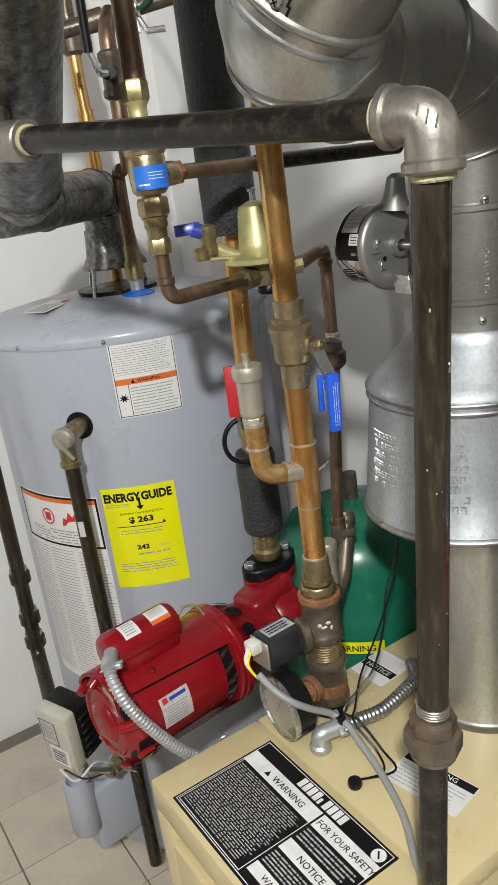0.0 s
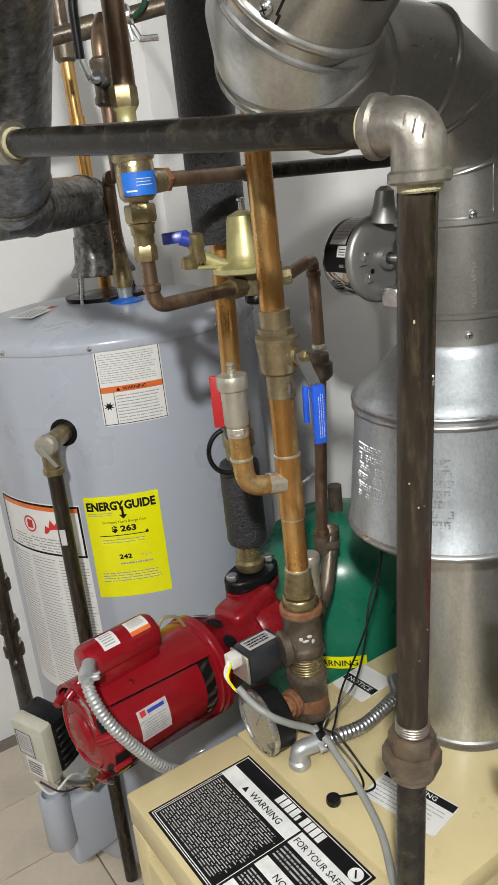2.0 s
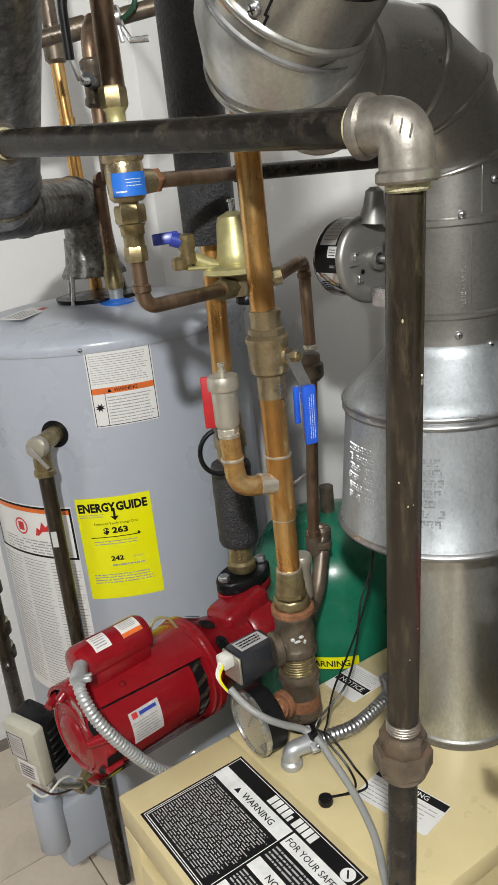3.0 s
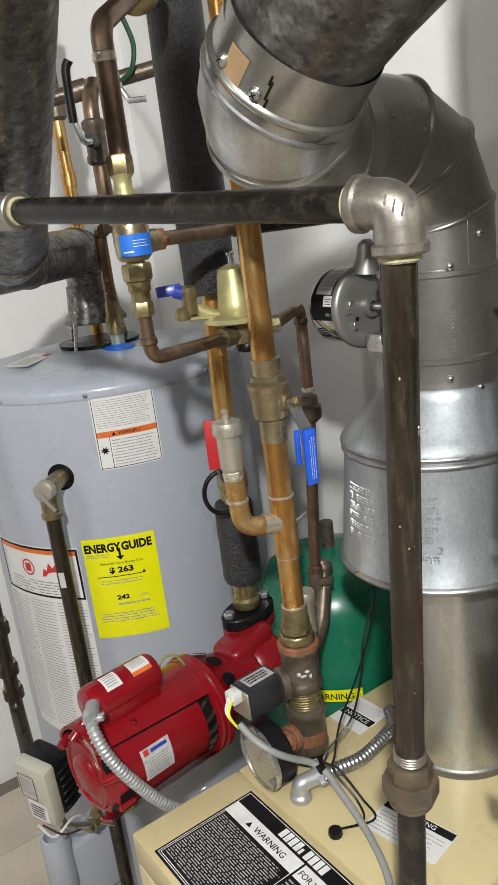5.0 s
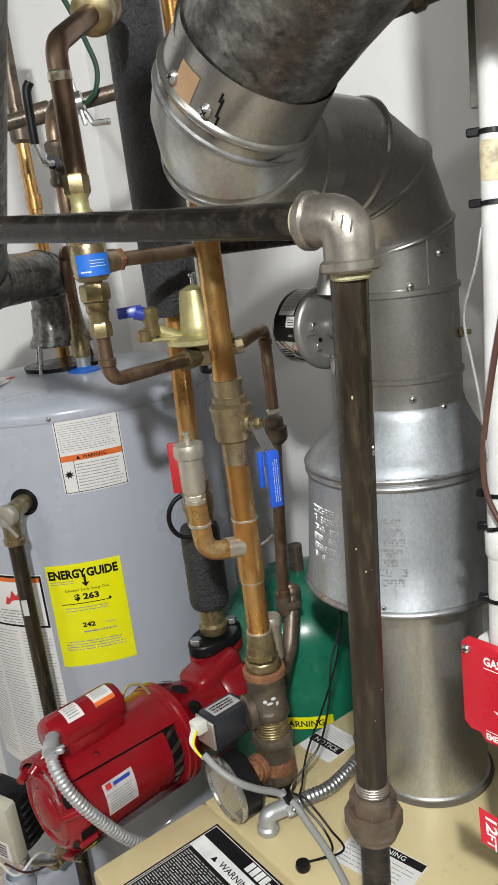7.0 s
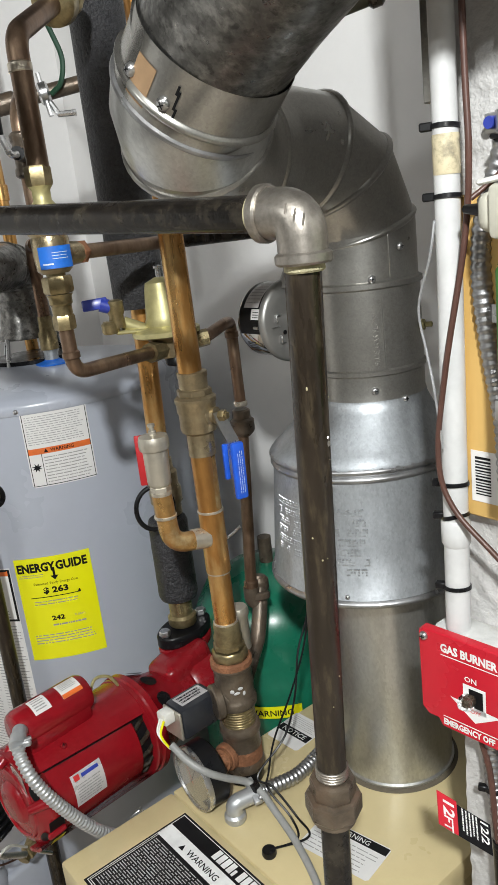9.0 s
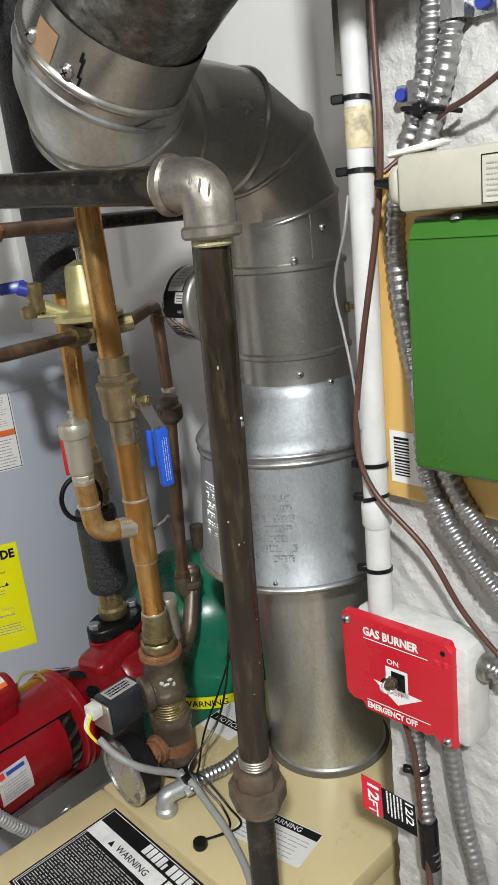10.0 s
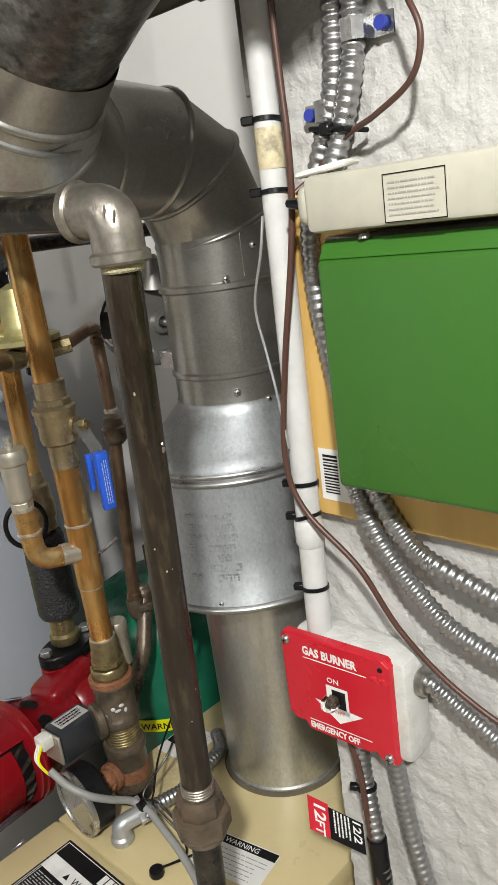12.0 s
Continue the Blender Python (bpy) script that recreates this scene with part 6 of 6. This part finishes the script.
# ---- green expansion tank behind the boiler ----
ext = thing("expansion_tank", (0.775, 0.955, 0), "dark green steel expansion tank with yellow warning strip", "tank")
part("shell", lathe([(0.10, 0), (0.13, 0.03), (0.145, 0.10), (0.145, 0.555), (0.150, 0.560), (0.150, 0.600), (0.146, 0.606), (0.143, 0.665), (0.136, 0.70), (0.115, 0.735), (0.08, 0.757), (0.03, 0.768), (0, 0.77)], (0.775, 0.960, 0), seg=12), green_tank, ext)
put = round_tank((0.775, 0.960), 0.150, radians(-139), 0.555)
s = part("warning_strip", plate(put, -0.05, 0, 0.06, 0.022, 0.001, 0.0016, 8), yellow, ext, "yellow warning strip")
words("WARNING", put, -0.03, 0.005, 0.011, 0.0022, black_ink, s, bold=0.02)
part("top_fitting", lathe([(0.012, 0), (0.012, 0.05)], (0.775, 0.96, 0.765)), cast_brown, ext)

# ---- the near wall: conduits, switch, panel ----
conduit = thing("white_conduit", (0.489, 0.326, 1.0), "white painted conduit strapped with black cable ties", "conduit")
CXX, CYY = 0.4885, 0.3265
tube_r = lambda z: 0.0103 - 0.0028 * (z - 1.0)
tube_at = lambda z: Vector((CXX - 0.001 * (1.4 - z), CYY + 0.007 * max(0.0, (1.35 - z) / 0.355), z))
tube_z = [0.995, 1.1, 1.2, 1.3, 1.4, 1.6, 2.13]
part("tube", sweep([tube_at(z) for z in tube_z], [max(0.0088, tube_r(z)) for z in tube_z], 24), pvc, conduit)
part("coupling", lathe([(0.0102, 0), (0.0118, 0.003), (0.0118, 0.020), (0.0102, 0.023)], tube_at(1.074), seg=24), pvc, conduit)
part("tape_wrap", lathe([(0.0094, 0), (0.0097, 0.001), (0.0097, 0.026), (0.0094, 0.027)], tube_at(1.360), seg=24), tape_mat, conduit, "old masking tape wrap")
for z, tilt in ((1.392, 0.0), (1.345, 0.05), (1.127, 0.1), (1.099, 0.35), (1.036, 0.1)):
    r_ = tube_r(z)
    t = part("cable_tie", lathe([(r_, -0.0018), (r_ + 0.0012, -0.0015), (r_ + 0.0012, 0.0015), (r_, 0.0018)], tube_at(z), (0.1, tilt, 1), 24), black, conduit)
    part("tie_head", box((-0.004, -0.003, -0.003), (0.007, 0.003, 0.003), 0.001, 1, basis(tube_at(z) + Vector((-0.006, 0.009, 0.001)), (-0.5, 0.8, 0), (0, 0, 1))), black, t)
strip = thing("metal_strip", (0.497, 0.342, 1.42), "grey metal strip beside the conduit", "strip")
part("strip", box((0.494, 0.336, 1.41), (0.500, 0.349, 2.13), 0.001, 1), galv, strip)

sw = thing("emergency_switch", (0.49, 0.30, 0.90), "red gas burner emergency switch plate on a white box", "switch")
part("box", box((0.4785, 0.245, 0.906), (0.511, 0.355, 0.998), 0.006, 2), box_white, sw, "lumpy white painted box")
m = basis((0.4745, 0.3080, 0.9520), (0.06, -1, 0), (0, 0, 1))
put = lambda u, v, h: m @ Vector((u, v * 0.93, h))
bm = bmesh.new()
out = []
for x, y in ((-0.0525, 0.047), (-0.0525, -0.034), (-0.046, -0.040), (-0.036, -0.040), (-0.032, -0.047), (0.030, -0.047), (0.034, -0.043), (0.040, -0.050), (0.0525, -0.050), (0.0525, 0.045), (0.047, 0.0505), (-0.049, 0.0505)):
    out.append((x, y))
tops = [bm.verts.new(put(x * 0.975, y * 0.975, 0.0045)) for x, y in out]
mids = [bm.verts.new(put(x, y, 0.002)) for x, y in out]
lows = [bm.verts.new(put(x, y, -0.004)) for x, y in out]
for i in range(len(out)):
    j = (i + 1) % len(out)
    bm.faces.new((tops[i], tops[j], mids[j], mids[i])), bm.faces.new((mids[i], mids[j], lows[j], lows[i]))
bm.faces.new(tops)
cov = part("red_plate", bm, red_sign, sw, "glossy red switch plate")
words("GAS BURNER", put, -0.030, 0.0335, 0.0080, 0.0050, white_ink, cov, bold=0.06, squeeze=0.78)
part("rule", sheet(put, -0.030, 0.0295, 0.031, 0.0305, 0.0050), white_ink, cov)
words("ON", put, -0.008, 0.012, 0.0052, 0.0050, white_ink, cov, bold=0.02)
bm = bmesh.new()
bm.faces.new([bm.verts.new(put(x, y, 0.0049)) for x, y in ((-0.0095, 0.009), (0.0115, 0.009), (0.0115, -0.017), (-0.0095, -0.017))])
bm.faces.new([bm.verts.new(put(x, y, 0.0049)) for x, y in ((-0.0225, -0.010), (0.0245, -0.013), (0.001, -0.028))])
part("white_arrow", bm, white_ink, cov, "white painted arrow")
words("OFF", put, -0.0035, -0.0185, 0.0042, 0.0053, red_ink, cov)
part("switch_slot", sheet(put, -0.004, -0.012, 0.009, 0.006, 0.0052), black, cov)
part("toggle", box((-0.009, -0.010, 0.003), (0.003, 0.001, 0.017), 0.003, 2, m), glass, cov, "clear plastic toggle").visible_shadow = False
part("toggle_core", box((-0.006, -0.008, 0.003), (0.001, -0.001, 0.012), 0.002, 2, m), cast_brown, cov)
part("rule", sheet(put, -0.030, -0.0345, 0.031, -0.0335, 0.0050), white_ink, cov)
words("EMERGENCY OFF", put, -0.030, -0.0425, 0.0060, 0.0050, white_ink, cov, bold=0.06, squeeze=0.74)
for x, y in ((-0.046, 0.043), (0.046, -0.044)):
    screw(put(x, y, 0.0045), m.to_3x3() @ Vector((0, 0, 1)), cov, 0.004)
part("corner_hole", lathe([(0.0022, 0), (0.0022, 0.0004), (0, 0.0004)], put(0.044, 0.041, 0.0045), m.to_3x3() @ Vector((0, 0, 1)), 12), black, cov)
for x, y in ((0.038, 0.030), (0.046, 0.030)):
    part("dimple", lathe([(0.0035, 0), (0.002, 0.0012), (0, 0.0015)], put(x, y, 0.0044), m.to_3x3() @ Vector((0, 0, 1)), 14), red_sign, cov)

# armoured cables
cables = (
    [(0.500, 0.272, 1.75), (0.500, 0.272, 1.56), (0.500, 0.272, 1.47), (0.500, 0.273, 1.43), (0.499, 0.277, 1.40), (0.498, 0.287, 1.372), (0.497, 0.299, 1.34), (0.497, 0.306, 1.31), (0.496, 0.305, 1.27), (0.4965, 0.298, 1.22), (0.498, 0.292, 1.18), (0.498, 0.290, 1.14), (0.494, 0.284, 1.122), (0.492, 0.263, 1.083), (0.492, 0.226, 1.043), (0.494, 0.196, 1.024), (0.497, 0.13, 1.005), (0.499, 0.0, 0.99)],
    [(0.500, 0.257, 1.75), (0.500, 0.257, 1.56), (0.500, 0.257, 1.47), (0.500, 0.258, 1.43), (0.498, 0.263, 1.40), (0.496, 0.273, 1.37), (0.492, 0.280, 1.348)],
    [(0.497, 0.272, 1.155), (0.494, 0.267, 1.128), (0.493, 0.239, 1.090), (0.494, 0.200, 1.072), (0.497, 0.14, 1.055), (0.499, 0.0, 1.04)],
    [(0.496, 0.247, 0.977), (0.496, 0.232, 0.975), (0.498, 0.20, 0.955), (0.500, 0.15, 0.93), (0.500, 0.02, 0.90)],
    [(0.498, 0.278, 0.905), (0.500, 0.276, 0.87), (0.501, 0.268, 0.81), (0.501, 0.254, 0.75), (0.501, 0.24, 0.66), (0.501, 0.22, 0.40), (0.501, 0.22, 0.02)],
    [(0.494, 0.310, 0.905), (0.494, 0.308, 0.86), (0.490, 0.300, 0.82), (0.487, 0.294, 0.78), (0.488, 0.293, 0.72), (0.490, 0.30, 0.40), (0.490, 0.30, 0.02)],
    [(0.497, 0.165, 1.155), (0.496, 0.16, 1.12), (0.498, 0.13, 1.09), (0.500, 0.05, 1.07)],
)
for pts in cables:
    cb = thing("armoured_cable", pts[-1], "silver armoured electrical cable on the stucco wall", "cable", "armoured cables")
    part("armour", armoured(curve(pts, 12), 0.0080, 0.0064), armour, cb)
ring("connector", (0.496, 0.240, 0.976), (0, 1, 0), 0.0115, 0.008, galv, sw)


def strap(p, flip):
    s = thing("cable_strap", p, "zinc one hole strap with a blue masonry screw", "strap", "cable straps")
    x, y, z = p
    bm = bmesh.new()
    prof = [(-0.0095 * flip, 0), (-0.009 * flip, 0.011), (-0.004 * flip, 0.0165), (0.004 * flip, 0.0165), (0.009 * flip, 0.011), (0.0095 * flip, 0.001), (0.024 * flip, 0.001)]
    rows = [[bm.verts.new((XW - 0.003 - h - e, y + u, z + w)) for u, h in prof] for w, e in ((-0.0065, 0), (0.0065, 0), (0.0065, 0.0012), (-0.0065, 0.0012))]
    for r0, r1 in zip(rows, rows[1:] + rows[:1]):
        for i in range(len(prof) - 1):
            bm.faces.new((r0[i], r0[i + 1], r1[i + 1], r1[i]))
    part("band", bm, steel, s)
    hexagon("masonry_screw", (XW - 0.008, y + 0.0175 * flip, z), (-1, 0, 0), 0.0045, 0.006, blue_dark, s, 12, "blue screw head")
    return s


strap((0.5, 0.257, 1.432), -1)
strap((0.5, 0.283, 1.390), 1)
strap((0.5, 0.291, 1.262), 1)
tie = thing("cable_tie", (0.49, 0.27, 1.377), "black cable tie round two armoured cables", "cable tie")
bm = sweep([(0.505, 0.294, 1.378), (0.489, 0.290, 1.380), (0.488, 0.262, 1.376), (0.504, 0.256, 1.374)], 0.0017, 8)
part("band", bm, black, tie)
part("head", box((0.484, 0.272, 1.374), (0.491, 0.280, 1.382), 0.001, 1), black, tie)

brown = thing("brown_cable", (0.472, 0.30, 1.2), "brown thermostat cable winding round the white conduit", "cable")
part("sheath", sweep(curve([(0.474, 0.296, 2.13), (0.474, 0.300, 1.75), (0.474, 0.299, 1.454), (0.473, 0.297, 1.37), (0.474, 0.304, 1.312), (0.474, 0.324, 1.224), (0.473, 0.334, 1.153), (0.474, 0.322, 1.112), (0.480, 0.280, 1.070), (0.489, 0.252, 1.018), (0.498, 0.21, 0.975), (0.503, 0.15, 0.95), (0.504, 0.0, 0.93)]), 0.0023, 10), brown_cable, brown)
part("loop", sweep(curve([(0.498, 0.24, 1.50), (0.488, 0.224, 1.46), (0.480, 0.206, 1.435), (0.478, 0.198, 1.415), (0.480, 0.207, 1.394), (0.487, 0.238, 1.380), (0.494, 0.266, 1.372), (0.488, 0.290, 1.352), (0.478, 0.300, 1.342)]), 0.0019, 10), brown_cable, brown)
part("white_wire", sweep(curve([(0.474, 0.328, 1.33), (0.472, 0.332, 1.306), (0.475, 0.347, 1.268), (0.474, 0.341, 1.235), (0.472, 0.334, 1.207), (0.474, 0.330, 1.16)]), 0.0010, 8), zinc, brown)
part("lower_wire", sweep(curve([(0.488, 0.318, 0.905), (0.486, 0.306, 0.87), (0.484, 0.300, 0.82), (0.480, 0.292, 0.76), (0.470, 0.285, 0.72), (0.474, 0.315, 0.69), (0.48, 0.33, 0.67), (0.48, 0.34, 0.60)]), 0.0028, 8), brown_cable, brown)
part("black_sleeve", sweep([(0.4875, 0.296, 0.802), (0.4865, 0.2935, 0.755)], 0.0088, 16), black, brown)
part("lower_tie", lathe([(0.0083, -0.0017), (0.0092, -0.0014), (0.0092, 0.0014), (0.0083, 0.0017)], (0.4925, 0.3055, 0.848), (0.1, 0.1, 1), 24), black, brown)
part("lower_tie_head", box((-0.006, -0.003, -0.003), (0.004, 0.003, 0.003), 0.001, 1, basis((0.4865, 0.3140, 0.848), (-0.5, 0.8, 0.1), (0, 0, 1))), black, brown)

panel = thing("green_panel_box", (0.48, 0.2, 1.15), "green painted control box fixed on plywood", "control box")
part("cover", box((0.4450, -0.10, 1.1500), (0.500, 0.2620, 1.3005), 0.004, 3), green_panel, panel)
bm = bmesh.new()
lip = [[bm.verts.new((x, y, z)) for x, z in ((0.4452, 1.2995), (0.4520, 1.3110), (0.500, 1.3110), (0.500, 1.2995))] for y in (-0.10, 0.2600)]
for i in range(4):
    bm.faces.new((lip[0][i], lip[0][(i + 1) % 4], lip[1][(i + 1) % 4], lip[1][i]))
bm.faces.new(lip[0]), bm.faces.new(lip[1][::-1])
bmesh.ops.bevel(bm, geom=bm.edges[:], offset=0.0012, segments=2, affect="EDGES")
bmesh.ops.recalc_face_normals(bm, faces=bm.faces)
part("sloping_lip", bm, green_panel, panel)
part("rear_tray", box((0.4600, -0.11, 1.1560), (0.4985, 0.2660, 1.3130), 0.002, 1), galv, panel)
screw((0.452, 0.228, 1.3105), (0, 0, 1), panel, 0.0042)
part("side_tab", box((0.486, 0.262, 1.184), (0.4985, 0.292, 1.200), 0.002, 2), steel, panel)
screw((0.486, 0.283, 1.192), (-1, 0, 0), panel, 0.0045)
board = thing("plywood_board", (0.505, 0.2, 1.1), "yellow plywood backing board with a barcode sticker", "board")
part("sheet", box((0.4985, -0.20, 1.098), (0.5085, 0.334, 1.345), 0.0015, 1), plywood, board)
put = flat(basis((0.4985, 0.322, 1.112), (0, -1, 0), (0, 0, 1)))
s = part("barcode_sticker", plate(put, 0.0, 0, 0.028, 0.042, 0.0002, 0.0008), paper, board)
bm = bmesh.new()
v = 0.006
while v < 0.036:
    t = 0.0008 + 0.0014 * rng.random()
    sheet(put, 0.004, v, 0.018, v + t, 0.0012, bm)
    v += t + 0.0012
part("bars", bm, black_ink, s)
tray = thing("cream_gutter", (0.47, 0.2, 1.315), "cream painted wiring gutter above the green box", "gutter")
part("body", box((0.4400, -0.10, 1.3165), (0.503, 0.262, 1.350), 0.004, 2), cream, tray)
part("end_cap", box((0.446, 0.258, 1.320), (0.500, 0.276, 1.346), 0.008, 3), cream, tray)
part("lid_flap", box((-0.018, -0.016, 0), (0.016, 0.014, 0.004), 0.0015, 1, basis((0.474, 0.266, 1.3520), (0.3, -1, 0.12), (0.95, 0.25, 0.05))), offwhite, tray, "loose white flap")
put = flat(basis((0.4400, 0.204, 1.3185), (0, -1, 0), (0, 0, 1)))
s = part("label", plate(put, 0, 0, 0.039, 0.026, 0.0002, 0.0006), cream, tray)
part("outline", border(put, 0, 0, 0.039, 0.026, 0.0006, 0.0010), black_ink, s)
part("fine_print", print_rows(put, 0.003, 0.003, 0.036, 0.023, 7, 0.0010, rng, 0.3), grey_ink, s)
part("black_plug", sweep([(0.462, 0.276, 1.334), (0.466, 0.296, 1.336)], [0.005, 0.003], 10), black, tray)

tag = thing("cable_tag", (0.445, 0.30, 0.85), "red and black cable tag reading 12 FT and 12/2", "tag")
tu, tv = Vector((0.578, -0.487, -0.654)).normalized(), Vector((0.50, 0.44, 0.75)).normalized()
tn = tu.cross(tv).normalized()
put = lambda u, v, h: Vector((0.4300, 0.3180, 0.8440)) + tu * u + tv * v + tn * h
t1 = part("red_half", plate(put, 0, 0, 0.021, 0.026, 0, 0.0007), red_sign, tag, "red printed half")
t2 = part("black_half", plate(put, 0.0212, 0, 0.058, 0.024, 0, 0.0007), label_black, tag, "black printed half")
turn = lambda u, v, h: put(v, 0.026 - u, h)
words("12", turn, 0.002, 0.006, 0.0115, 0.0011, white_ink, t1, bold=0.04, squeeze=0.85)
words("FT", turn, 0.0155, 0.006, 0.0095, 0.0011, white_ink, t1, bold=0.02, squeeze=0.8)
words("12/2", turn, 0.002, 0.0465, 0.0085, 0.0011, white_ink, t2, bold=0.03, squeeze=0.85)
part("fine_print", print_rows(turn, 0.003, 0.025, 0.022, 0.044, 5, 0.0011, rng), white_ink, t2)

for z, a_ in ((1.21, -62),):
    c, s_ = math.cos(radians(a_)), math.sin(radians(a_))
    part("brass_stud", lathe([(0.006, 0), (0.006, 0.004), (0.003, 0.005), (0.003, 0.012), (0, 0.013)], (FX + c * 0.0655, FY + s_ * 0.0655, z), (c, s_, 0)), gold, flue)

overhead = thing("overhead_cable", (0.5, 0.15, 1.46), "brown cable across the top of the stucco wall", "cable")
part("sheath", sweep(curve([(0.500, 0.30, 1.482), (0.500, 0.228, 1.462), (0.500, 0.195, 1.458), (0.500, 0.165, 1.452), (0.500, 0.10, 1.446), (0.502, -0.1, 1.43)]), 0.0022, 8), brown_cable, overhead)
stub = thing("overhead_pipe", (0.62, 0.50, 1.54), "dark iron pipe end above the flue elbow", "pipe")
pipe("pipe", [(0.52, 0.52, 1.500), (0.640, 0.372, 1.538)], 0.0095, material("green stained iron", (0.035, 0.045, 0.03), 0.4, scale=40, amount=0.9, second=(0.10, 0.09, 0.06), fine=120, fine_amount=0.4), stub)
ring("collar", (0.572, 0.456, 1.5165), (0.12, -0.148, 0.038), 0.0125, 0.014, cast_brown, stub)

# ---- floor tiles ----
STEP = 0.197
tile_mesh = bpy.data.meshes.new("tile")
bm = box((-STEP / 2 + 0.0015, -STEP / 2 + 0.0015, -0.012), (STEP / 2 - 0.0015, STEP / 2 - 0.0015, 0.0), 0.0015, 1)
bm.to_mesh(tile_mesh)
bm.free()
tile_mesh.materials.append(tile_mat)
rest = bmesh.new()
ox, oy = 0.345, 1.378
cells = []
i0, i1 = math.floor((X0 - ox) / STEP) + 1, math.ceil((XR - ox) / STEP) - 1
j0, j1 = math.floor((Y0 - oy) / STEP) + 1, math.ceil((YB - oy) / STEP) - 1
for i in range(i0, i1 + 1):
    for j in range(j0, j1 + 1):
        cells.append((ox + (i + 0.5) * STEP, oy + (j + 0.5) * STEP))
cells = [c for c in cells if c[0] + STEP / 2 < XR + 0.02 and c[1] + STEP / 2 < YB + 0.02]
cells.sort(key=lambda c: (c[0] - 0.3) ** 2 + (c[1] - 1.3) ** 2)
for c in cells[:300]:
    t = new("tile", tile_mesh)
    t.parent = floor
    t.location = (c[0], c[1], 0)
for c in cells[300:]:
    box((c[0] - STEP / 2 + 0.0015, c[1] - STEP / 2 + 0.0015, -0.012), (c[0] + STEP / 2 - 0.0015, c[1] + STEP / 2 - 0.0015, 0), bm=rest)
if cells[300:]:
    tagged(part("far_tiles", rest, tile_mat, floor, "", False), kind="stuff")
else:
    rest.free()
